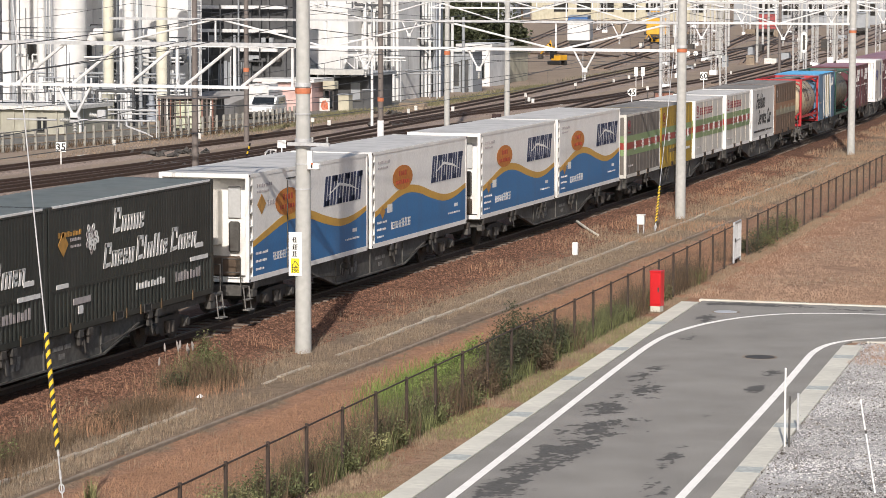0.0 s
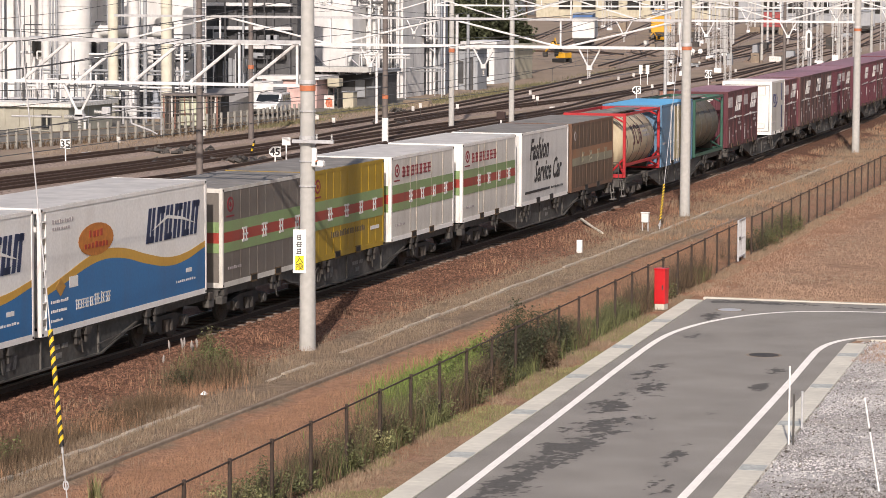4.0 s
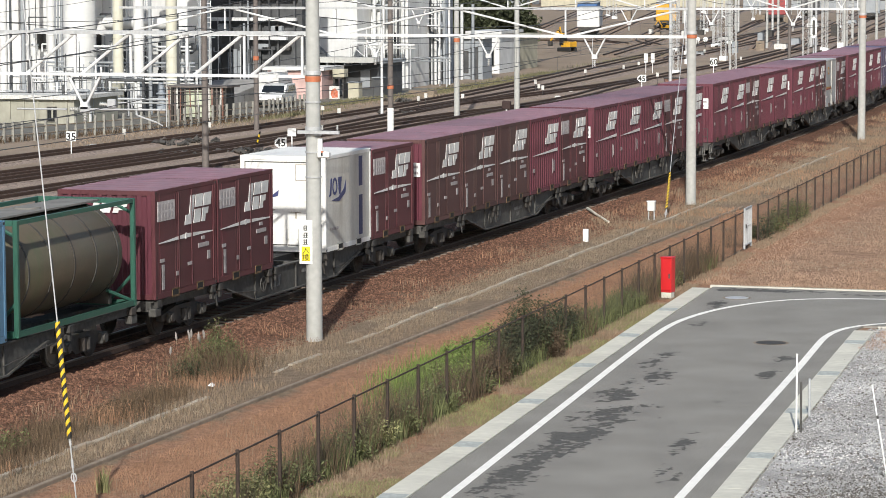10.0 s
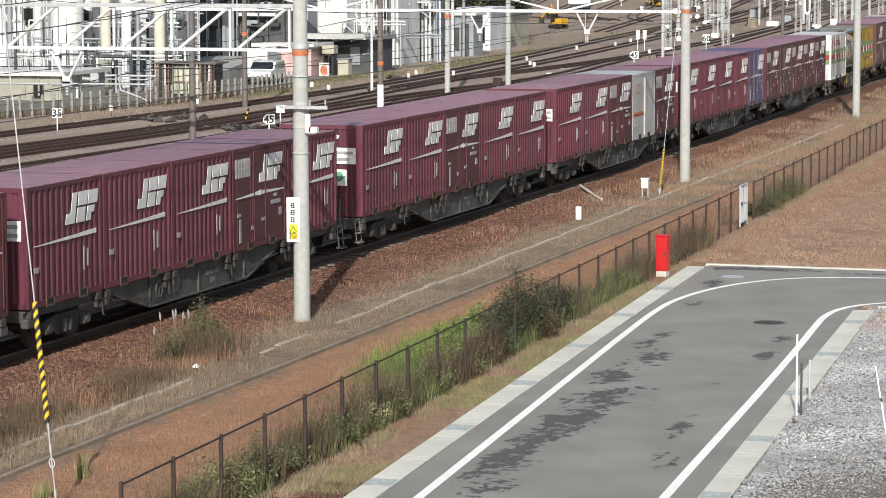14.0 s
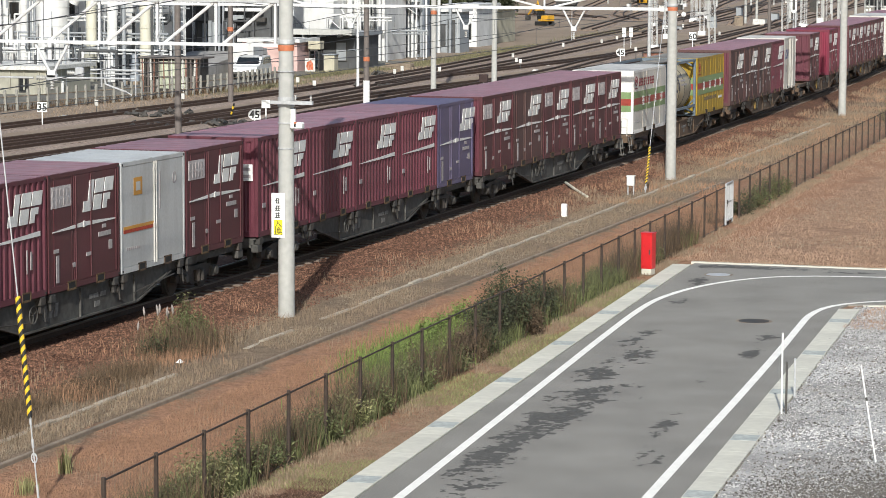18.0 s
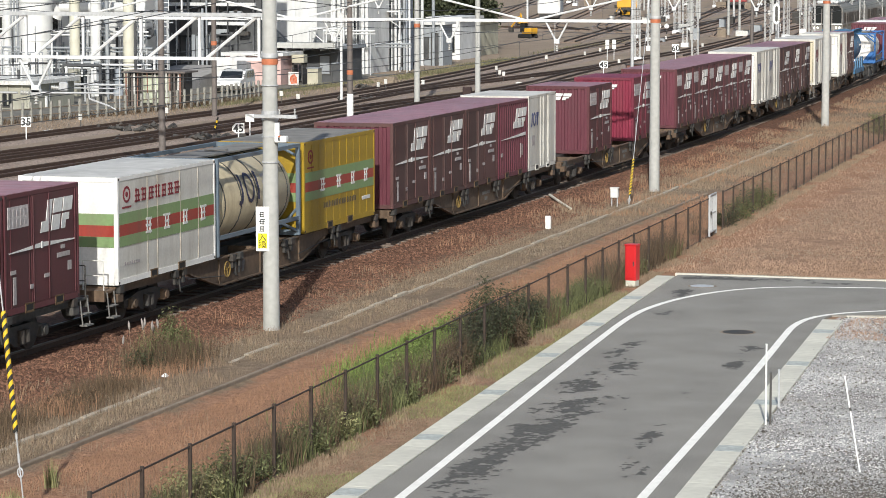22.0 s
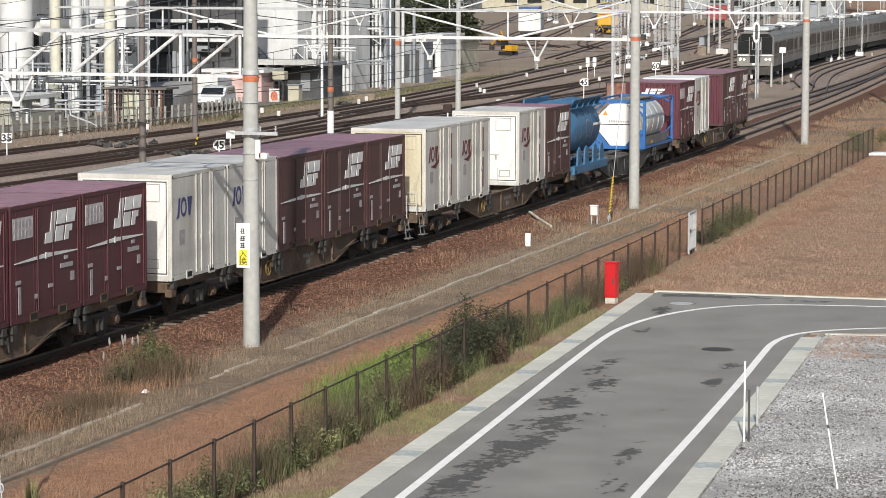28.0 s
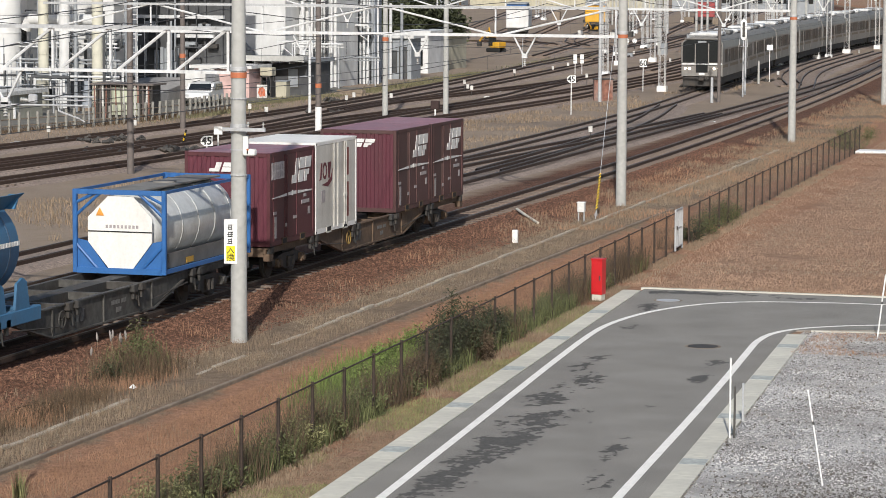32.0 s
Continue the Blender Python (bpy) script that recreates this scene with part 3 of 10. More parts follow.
def wagon(rusty=False, front=False, rear=False):
    """A flat container wagon: inset fish-belly side sills, cross bars, two bogies, couplers; front, rear: an end platform with rails and steps."""
    sill = M_RUSTSILL if rusty else M_SILL
    root = thing("container_wagon", "rust-brown flat container wagon on two bogies" if rusty else "grimy grey flat container wagon on two bogies", "wagon", group="freight train wagons")
    for y0, y1 in ((0.13, 0.20), (2.25, 2.32)):
        part("side_sill", Shape().plate([(0.0, 0.93), (0.0, 0.80), (4.6, 0.77), (6.5, 0.30), (12.45, 0.30), (14.35, 0.77), (DECK, 0.80), (DECK, 0.93)], y0, y1), sill, root)
        part("lower_flange", Shape().plate([(4.5, 0.77), (4.56, 0.735), (6.48, 0.265), (12.47, 0.265), (14.39, 0.735), (14.45, 0.77), (14.35, 0.771), (12.45, 0.301), (6.5, 0.301), (4.6, 0.771)], y0 - 0.07 if y0 < 1 else y0, y1 if y0 < 1 else y1 + 0.07), sill, root)
        part("sill_flange", Shape().box(0.0, DECK, y0 - 0.05 if y0 < 1 else y0, y1 if y0 < 1 else y1 + 0.05, 0.93, 0.965), sill, root)
    part("centre_sill", Shape().box(-0.15, DECK + 0.15, 1.0, 1.45, 0.62, 0.96), M_UNDER, root)
    for i in range(9):
        x = 0.25 + i * (DECK - 0.64) / 8
        part("cross_bar", Shape().box(x, x + 0.14, 0.2, 2.25, 0.78, 0.962), sill, root)
    for x in (0.02, DECK - 0.18):
        part("end_beam", Shape().box(x, x + 0.16, 0.2, 2.25, 0.72, 0.964), sill, root)
    for i in range(5):
        for dx in (0.0, 3.3):
            x = 0.1 + i * 3.8 + dx
            part("lock_bracket", Shape().rbox(x, x + 0.24, 0.0, 0.14, 0.80, 0.985, 0.015).box(x + 0.06, x + 0.17, 0.03, 0.10, 0.64, 0.80), M_UNDER, root)
    for x in (3.7, 7.4, 11.3, 15.0):
        part("lashing_lever", Shape().tube((x, 0.05, 0.84), (x + 0.05, 0.02, 0.45), 0.022, 6).rbox(x - 0.07, x + 0.10, 0.03, 0.12, 0.60, 0.74, 0.02).tube((x + 0.05, 0.02, 0.45), (x + 0.16, 0.02, 0.42), 0.018, 6), M_UNDER, root)
    for x in (6.5, 9.4, 12.35):
        part("sill_stiffener", Shape().box(x, x + 0.05, 0.09, 0.13, 0.301, 0.93), sill, root)
    for xa, za, xb, zb in ((4.3, 0.68, 6.7, 0.5), (12.2, 0.5, 14.6, 0.68)):
        part("release_rod", Shape().tube((xa, 0.06, za), (xb, 0.06, zb), 0.016, 5), M_UNDER, root)
    part("brake_box", Shape().rbox(7.0, 8.0, 0.45, 0.95, 0.24, 0.62, 0.03), M_UNDER, root)
    part("battery_box", Shape().rbox(8.7, 9.5, 0.4, 0.8, 0.22, 0.6, 0.06), M_UNDER, root)
    part("air_tank", Shape().tube((10.2, 0.6, 0.45), (11.4, 0.6, 0.45), 0.16, 12), M_UNDER, root)
    ring = Shape()
    for k in range(18):
        a, b = 2 * math.pi * k / 18, 2 * math.pi * (k + 1) / 18
        ring.tube((6.95 + 0.19 * math.cos(a), 0.06, 0.64 + 0.19 * math.sin(a)), (6.95 + 0.19 * math.cos(b), 0.06, 0.64 + 0.19 * math.sin(b)), 0.016, 5)
    for k in range(3):
        a = 2.1 * k + 0.4
        ring.tube((6.95, 0.06, 0.64), (6.95 + 0.19 * math.cos(a), 0.06, 0.64 + 0.19 * math.sin(a)), 0.012, 4)
    ring.tube((6.95, 0.05, 0.64), (6.95, 0.13, 0.64), 0.03, 8)
    part("brake_wheel", ring, M_OCHRE_WHEEL if rusty else M_SILL, root, "dull yellow hand brake wheel" if rusty else "grey hand brake wheel")
    for bx in (2.35, DECK - 2.35):
        bogie = part("bogie", Shape().plate([(bx - 1.35, 0.52), (bx - 1.35, 0.36), (bx - 0.6, 0.36), (bx - 0.35, 0.22), (bx + 0.35, 0.22), (bx + 0.6, 0.36), (bx + 1.35, 0.36), (bx + 1.35, 0.52), (bx + 0.5, 0.66), (bx - 0.5, 0.66)], 0.30, 0.44)
                     .plate([(bx - 1.35, 0.52), (bx - 1.35, 0.36), (bx + 1.35, 0.36), (bx + 1.35, 0.52), (bx + 0.5, 0.66), (bx - 0.5, 0.66)], 2.01, 2.15)
                     .box(bx - 0.25, bx + 0.25, 0.4, 2.05, 0.35, 0.7)
                     .tube((bx - 0.13, 0.26, 0.28), (bx - 0.13, 0.26, 0.56), 0.085, 10).tube((bx + 0.13, 0.26, 0.28), (bx + 0.13, 0.26, 0.56), 0.085, 10), M_UNDER, root)
        for wx in (-0.95, 0.95):
            part("axle", Shape().tube((bx + wx, 0.22, 0.43), (bx + wx, 2.23, 0.43), 0.075, 10), M_UNDER, bogie)
            part("axle_box", Shape().rbox(bx + wx - 0.15, bx + wx + 0.15, 0.2, 0.36, 0.30, 0.56, 0.03).tube((bx + wx, 0.16, 0.43), (bx + wx, 0.21, 0.43), 0.1, 12), sill, bogie)
            for wy in (0.62, 1.83):
                ob = new("wheel", wheel_mesh)
                ob.parent = bogie
                ob.location = (bx + wx, wy, 0.43)
    for x, d, plat in ((0, -1, front), (DECK, 1, rear)):
        reach = 1.02 if plat else 0.52
        part("coupler", Shape().rbox(min(x, x + d * reach), max(x, x + d * reach), 1.08, 1.36, 0.70, 0.95, 0.04), M_UNDER, root)
        part("end_block", Shape().rbox(min(x, x - d * 0.34), max(x, x - d * 0.34), 0.02, 0.20, 0.60, 0.80, 0.02), sill, root)
        if not plat:
            continue
        e = x + d * 0.55
        part("platform", Shape().rbox(min(x, e), max(x, e), 0.08, 2.37, 0.86, 0.93, 0.015), sill, root, "grey end platform plate")
        part("end_beam", Shape().box(min(e, e + d * 0.08), max(e, e + d * 0.08), 0.08, 2.37, 0.70, 0.95), sill, root)
        for y in (0.12, 0.62, 1.83, 2.33):
            part("rail_post", Shape().tube((e, y, 0.9), (e, y, 1.62), 0.016, 6), M_SILL if not rusty else M_OFFWHITE, root)
        for z in (1.28, 1.62):
            part("hand_rail", Shape().tube((e, 0.12, z), (e, 0.62, z), 0.014, 6), M_SILL if not rusty else M_OFFWHITE, root)
            part("hand_rail", Shape().tube((e, 1.83, z), (e, 2.33, z), 0.014, 6), M_SILL if not rusty else M_OFFWHITE, root)
        a, b = e - d * 0.42, e - d * 0.04
        part("step", Shape().tube((a, 0.06, 0.90), (a, 0.0, 0.34), 0.017, 6).tube((b, 0.06, 0.90), (b, 0.0, 0.34), 0.017, 6)
             .box(min(a, b), max(a, b), -0.10, 0.08, 0.32, 0.35).box(min(a, b), max(a, b), -0.06, 0.08, 0.58, 0.60), M_DULLMARK, root, "pale grey hanging step")
    mark = Shape()
    for k in range(3):
        o = 7.55 + k * 0.27
        mark.plate([(o, 0.46), (o + 0.17, 0.46), (o + 0.25, 0.74), (o + 0.08, 0.74)], 0.122, 0.128)
    mark.box(9.9, 10.4, 0.122, 0.128, 0.62, 0.72).box(10.5, 10.8, 0.122, 0.128, 0.62, 0.72).box(10.2, 10.5, 0.122, 0.128, 0.42, 0.54)
    tagged(part("marking", mark, M_DULLMARK, root), kind="stuff")
    return root


def slant_logo(parent, x0, x1, z0, z1, mat, n=3, y=-0.03, end=False, lean=0.26):
    """An emblem as slanted plain bars, on the near side or on the front end."""
    s = Shape()
    w = (x1 - x0) / n
    h = z1 - z0
    for k in range(n):
        a = x0 + k * w + w * 0.06
        b = a + w * 0.82
        if k == 0:
            parts = ((b - w * 0.46, b, z0, z1), (a - w * 0.06, b - w * 0.46, z0, z0 + h * 0.34))
        elif k == 1:
            parts = ((a, b + w * 0.06, z0 + h * 0.55, z1), (a, b - w * 0.02, z0, z0 + h * 0.48))
        else:
            parts = ((a, b + w * 0.10, z0 + h * 0.55, z1), (a, a + w * 0.42, z0, z0 + h * 0.48), (a + w * 0.42, b - w * 0.12, z0 + h * 0.26, z0 + h * 0.48))
        for p0, p1, q0, q1 in parts:
            if end:
                s.plate_x([(x0 + x1 - p - (z - z0) * lean, z) for p, z in ((p0, q0), (p1, q0), (p1, q1), (p0, q1))], y, y + 0.012)
            else:
                s.plate([(p + (z - z0) * lean, z) for p, z in ((p0, q0), (p1, q0), (p1, q1), (p0, q1))], y, y + 0.012)
    return tagged(part("emblem", s, mat, parent), kind="stuff")


def ribbed(x0, x1, z0, z1, n, y0, depth):
    """A corrugated steel wall along x."""
    s = Shape()
    p = (x1 - x0) / n
    v = []
    for k in range(n):
        a = x0 + k * p
        v += [(a, y0), (a + p * 0.38, y0), (a + p * 0.5, y0 + depth), (a + p * 0.88, y0 + depth)]
    v.append((x1, y0))
    m = len(v)
    verts = [(x, y, z0) for x, y in v] + [(x, y, z1) for x, y in v]
    s.add(verts, [(i, i + 1, m + i + 1, m + i) for i in range(m - 1)])
    return s


def ribbed_end(y0, y1, z0, z1, n, x0, depth):
    s = Shape()
    p = (y1 - y0) / n
    v = []
    for k in range(n):
        a = y0 + k * p
        v += [(x0, a), (x0, a + p * 0.38), (x0 + depth, a + p * 0.5), (x0 + depth, a + p * 0.88)]
    v.append((x0, y1))
    m = len(v)
    verts = [(x, y, z0) for x, y in v] + [(x, y, z1) for x, y in v]
    return s.add(verts, [(i, i + 1, m + i + 1, m + i) for i in range(m - 1)])


# dark tone for the shade inside a casting's hole, laid on as a plate
M_CASTING = material("casting_hole_shade", (0.035, 0.03, 0.028), 0.7, grain=12, amount=0.4)


def frame_box(root, L, H, mat, post=0.10, w=W):
    """Corner posts, rails and the inner body of a container; the walls sit 3 cm inside the frame."""
    s = Shape()
    for x in (0, L - post):
        for y in (0, w - post):
            s.rbox(x, x + post, y, y + post, 0, H, 0.012)
    for y in (0.004, w - 0.084):
        s.box(post, L - post, y, y + 0.08, 0.0, 0.13)
        s.box(post, L - post, y, y + 0.08, H - 0.09, H - 0.004)
    for x in (0.004, L - 0.084):
        s.box(x, x + 0.08, post, w - post, 0.0, 0.13)
        s.box(x, x + 0.08, post, w - post, H - 0.11, H - 0.004)
    part("frame", s, mat, root)
    for x in (-0.006, L - 0.142):
        for z in (-0.006, H - 0.112):
            part("corner_casting", Shape().box(x + 0.04, x + 0.11, -0.003, 0.002, z + 0.03, z + 0.085), M_CASTING, root)


def roof_of(root, L, H, mat, ribs=6, w=W):
    p = (L - 0.06) / ribs
    prof = []
    for k in range(ribs):
        a = 0.03 + k * p
        prof += [(a, H - 0.003), (a + p * 0.3, H - 0.003), (a + p * 0.4, H + 0.006), (a + p * 0.9, H + 0.006)]
    prof += [(L - 0.03, H - 0.012), (L - 0.03, H - 0.07), (0.03, H - 0.07)]
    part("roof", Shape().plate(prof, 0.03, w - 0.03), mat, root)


M_POCKET = material("rusty_yellow_edge", (0.11, 0.07, 0.035), 0.7, grain=12, amount=0.4)


def pockets(root, xs_, mat=None):
    """Fork lift pockets let into the bottom rail: a black slab as the hollow's shade, in a worn steel frame."""
    for x in xs_:
        part("fork_pocket", Shape().box(x, x + 0.42, -0.012, 0.0, -0.035, 0.012).box(x, x + 0.035, -0.012, 0.01, -0.035, 0.17).box(x + 0.385, x + 0.42, -0.012, 0.01, -0.035, 0.17).box(x, x + 0.42, -0.012, 0.01, 0.14, 0.17), mat or M_POCKET, root)
        # solid black slab paints the shade inside the pocket
        part("fork_opening", Shape().box(x + 0.035, x + 0.385, -0.005, 0.03, 0.012, 0.14), M_BLACK, root)


def small_marks(root, kind):
    s = Shape()
    if kind == "rib":
        s.box(0.28, 0.5, -0.012, 0.0, 0.72, 0.84)
        s.box(2.72, 2.77, -0.012, 0, 0.55, 1.05).box(2.9, 2.98, -0.012, 0, 0.62, 1.0)
    else:
        s.box(0.25, 0.5, -0.012, 0, 0.84, 0.92).box(0.36, 0.5, -0.012, 0, 0.2, 0.78)
        s.box(1.9, 2.15, -0.012, 0, 0.62, 0.7).box(2.55, 3.2, -0.012, 0, 0.98, 1.08).box(2.75, 2.95, -0.012, 0, 1.16, 1.24).box(3.1, 3.28, -0.012, 0, 0.66, 0.86).box(1.2, 1.35, -0.012, 0, 0.45, 0.55)
    tagged(part("marking", s, M_GREYMARK, root), kind="stuff")


def wedge(root, x0, x1, z, mat=M_MARK, y=-0.02):
    mid = x0 + (x1 - x0) * 0.55
    part("stripe", Shape().plate([(x0, z - 0.05), (mid, z - 0.045), (x1, z - 0.03), (x1, z + 0.075), (mid, z + 0.02), (x0, z - 0.04)], y, y + 0.01), mat, root)


L12, H12 = 3.72, 2.52


def end_wall(root, mat, H, logo=True, notice=0, w=W, ribs=9):
    part("end_wall", ribbed_end(0.1, w - 0.1, 0.12, H - 0.1, ribs, 0.012, 0.03), mat, root)
    if logo:
        slant_logo(root, 0.75, 1.75, H - 0.52, H - 0.27, M_MARK, 3, -0.006, True, 0.35)
    if notice == 1:
        part("notice", Shape().rbox(-0.012, 0.0, 0.14, 0.62, 1.42, 1.84, 0.004), M_SIGN, root, "white notice board on the end wall")
        tagged(part("notice_lettering", Shape().box(-0.016, -0.012, 0.2, 0.56, 1.68, 1.76).box(-0.016, -0.012, 0.2, 0.50, 1.50, 1.58), M_GREYMARK, root), kind="stuff")
    if notice == 2:
        tagged(part("notice_lettering", Shape().box(-0.016, -0.012, 0.28, 1.1, 1.72, 1.80).box(-0.016, -0.012, 0.4, 1.1, 1.54, 1.62), M_GREYMARK, root), kind="stuff")
        part("notice", Shape().rbox(-0.012, 0.0, 0.2, 1.2, 1.45, 1.9, 0.004), M_SIGN, root, "white notice board on the end wall")
        part("notice", Shape().rbox(-0.012, 0.0, 0.45, 0.95, 0.85, 1.3, 0.004), M_SIGN, root, "white notice with a green mark")
        part("notice_mark", Shape().turned((-0.013, 0.7, 1.1), (-0.03, 0.7, 1.1), [(0, 0.14), (0.006, 0.14)], 16), material("leaf_green_mark", (0.12, 0.35, 0.2), 0.6), root)


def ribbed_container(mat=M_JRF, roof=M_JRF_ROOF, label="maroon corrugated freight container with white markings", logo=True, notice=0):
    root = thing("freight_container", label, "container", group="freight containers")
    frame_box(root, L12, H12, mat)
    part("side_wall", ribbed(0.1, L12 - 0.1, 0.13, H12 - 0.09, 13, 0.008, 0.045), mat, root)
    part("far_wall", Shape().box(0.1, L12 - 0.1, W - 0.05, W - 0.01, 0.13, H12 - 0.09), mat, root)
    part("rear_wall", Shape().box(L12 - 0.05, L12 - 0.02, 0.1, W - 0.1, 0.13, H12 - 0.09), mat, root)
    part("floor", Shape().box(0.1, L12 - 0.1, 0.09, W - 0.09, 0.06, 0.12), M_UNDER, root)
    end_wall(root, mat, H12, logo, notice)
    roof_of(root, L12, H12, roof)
    pockets(root, (0.85, 2.5))
    if logo:
        slant_logo(root, 1.85, 3.38, 1.59, 2.24, M_MARK, 3, -0.004)
        wedge(root, 0.3, 3.4, 1.32, y=-0.004)
        small_marks(root, "rib")
    return root


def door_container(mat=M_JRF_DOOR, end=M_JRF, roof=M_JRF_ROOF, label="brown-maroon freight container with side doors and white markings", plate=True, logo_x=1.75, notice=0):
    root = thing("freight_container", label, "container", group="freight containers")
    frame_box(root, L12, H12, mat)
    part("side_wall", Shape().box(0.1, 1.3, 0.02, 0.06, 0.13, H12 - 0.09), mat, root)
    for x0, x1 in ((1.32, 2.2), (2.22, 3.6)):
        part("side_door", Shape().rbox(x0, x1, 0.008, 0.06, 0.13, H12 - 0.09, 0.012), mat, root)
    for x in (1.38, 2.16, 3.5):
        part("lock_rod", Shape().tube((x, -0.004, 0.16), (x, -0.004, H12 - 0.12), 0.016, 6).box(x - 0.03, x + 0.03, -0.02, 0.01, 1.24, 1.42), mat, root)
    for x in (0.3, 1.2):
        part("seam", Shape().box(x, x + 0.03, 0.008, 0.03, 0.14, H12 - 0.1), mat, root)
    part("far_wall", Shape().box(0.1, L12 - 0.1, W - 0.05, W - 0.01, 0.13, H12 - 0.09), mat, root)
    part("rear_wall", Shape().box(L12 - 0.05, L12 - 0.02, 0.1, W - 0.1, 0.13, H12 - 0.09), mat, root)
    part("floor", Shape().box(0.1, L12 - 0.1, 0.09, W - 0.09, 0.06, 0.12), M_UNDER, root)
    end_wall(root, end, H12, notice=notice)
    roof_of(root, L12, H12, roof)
    pockets(root, (0.95, 2.45))
    if plate:
        part("plate", Shape().box(0.18, 1.18, 0.008, 0.02, 1.79, 2.25), M_PANELMARK, root, "pale grey lettering panel")
        s = Shape()
        for r in range(2):
            for k in range(5):
                s.box(0.24 + k * 0.18, 0.35 + k * 0.18, 0.002, 0.008, 1.84 + r * 0.2, 1.98 + r * 0.2)
        part("plate_lettering", s, M_GREYMARK, root)
    slant_logo(root, logo_x, logo_x + 1.5, 1.59, 2.26, M_MARK, 3, -0.006)
    part("stripe", Shape().plate([(0.2, 1.28), (1.75, 1.285), (3.5, 1.30), (3.5, 1.325), (1.85, 1.385), (0.2, 1.295)], -0.008, 0.006), M_MARK, root)
    part("lock_plate", Shape().box(1.72, 1.8, -0.03, -0.02, 1.27, 1.41), M_MARK, root)
    small_marks(root, "door")
    return root


def plain_container(name, label, L, H, side, end=None, roof=None, post=None, doors=(), rods=(), ribs=0, end_ribs=0, w=W, roof_ribs=8, far=None):
    """A box container with flat or corrugated walls, optional side doors and lock rods."""
    root = thing(name, label, "container", group="freight containers")
    frame_box(root, L, H, post or side, w=w)
    if ribs:
        part("side_wall", ribbed(0.1, L - 0.1, 0.13, H - 0.09, ribs, 0.012, 0.03), side, root)
    elif doors:
        edges = [0.1, *doors, L - 0.1]
        for a, b in zip(edges, edges[1:]):
            part("side_door", Shape().rbox(a + 0.01, b - 0.01, 0.012, 0.06, 0.135, H - 0.095, 0.008), side, root)
    else:
        part("side_wall", Shape().box(0.1, L - 0.1, 0.015, 0.06, 0.13, H - 0.09), side, root)
    for x in rods:
        part("lock_rod", Shape().tube((x, -0.006, 0.08), (x, -0.006, H - 0.08), 0.02, 6).box(x - 0.04, x + 0.04, -0.03, 0.012, 0.9, 1.0).box(x - 0.03, x + 0.03, -0.02, 0.012, H - 0.3, H - 0.24), M_HOOK, root)
    part("far_wall", Shape().box(0.1, L - 0.1, w - 0.06, w - 0.012, 0.13, H - 0.09), side, root)
    part("rear_wall", Shape().box(L - 0.05, L - 0.015, 0.1, w - 0.1, 0.13, H - 0.09), side, root)
    part("floor", Shape().box(0.1, L - 0.1, 0.09, w - 0.09, 0.06, 0.12), M_UNDER, root)
    if end_ribs:
        part("end_wall", ribbed_end(0.1, w - 0.1, 0.12, H - 0.1, end_ribs, 0.012, 0.03), end or side, root)
    else:
        part("end_wall", Shape().box(0.015, 0.06, 0.1, w - 0.1, 0.13, H - 0.11), end or side, root)
    roof_of(root, L, H, roof or side, roof_ribs, w)
    return root


def bar_text(root, x0, x1, z0, z1, n, mat, y=0.004, lean=0.0, name="lettering", seed=1):
    """Writing as plain upright bars of its size and colour."""
    r = random.Random(seed)
    s = Shape()
    p = (x1 - x0) / n
    for k in range(n):
        a = x0 + k * p
        b = a + p * r.uniform(0.45, 0.75)
        top = z0 + (z1 - z0) * r.uniform(0.72, 1.0)
        s.plate([(a, z0), (b, z0), (b + (top - z0) * lean, top), (a + (top - z0) * lean, top)], y, y + 0.008)
    return tagged(part(name, s, mat, root), kind="stuff")


def sign_glyph(root, x, z, size, mat, y=0.004, seed=1):
    """One unreadable character as a little cluster of bars."""
    r = random.Random(seed)
    s = Shape()
    for k in range(3):
        zz = z + size * (0.05 + 0.36 * k)
        s.box(x + size * r.uniform(0, 0.2), x + size * r.uniform(0.75, 1.0), y, y + 0.008, zz, zz + size * 0.13)
    for k in range(2):
        xx = x + size * (0.22 + 0.4 * k)
        s.box(xx, xx + size * 0.13, y, y + 0.008, z + size * r.uniform(0, 0.2), z + size * r.uniform(0.8, 1.0))
    return tagged(part("character", s, mat, root), kind="stuff")


def oval_mark(root, x, z, rx, rz, mat, y=0.0, hole=0.0):
    n = 20
    s = Shape()
    if hole:
        v, f = [], []
        for k in range(n):
            a = 2 * math.pi * k / n
            for q in (1.0, hole):
                for yy in (y, y + 0.008):
                    v.append((x + rx * q * math.cos(a), yy, z + rz * q * math.sin(a)))
        for k in range(n):
            i, j = 4 * k, 4 * ((k + 1) % n)
            f += [(i, i + 2, j + 2, j), (i + 1, j + 1, j + 3, i + 3), (i, j, j + 1, i + 1), (i + 2, i + 3, j + 3, j + 2)]
        s.add(v, f)
    else:
        s.plate([(x + rx * math.cos(2 * math.pi * k / n), z + rz * math.sin(2 * math.pi * k / n)) for k in range(n)], y, y + 0.008)
    return part("emblem", s, mat, root)


L20 = 6.03


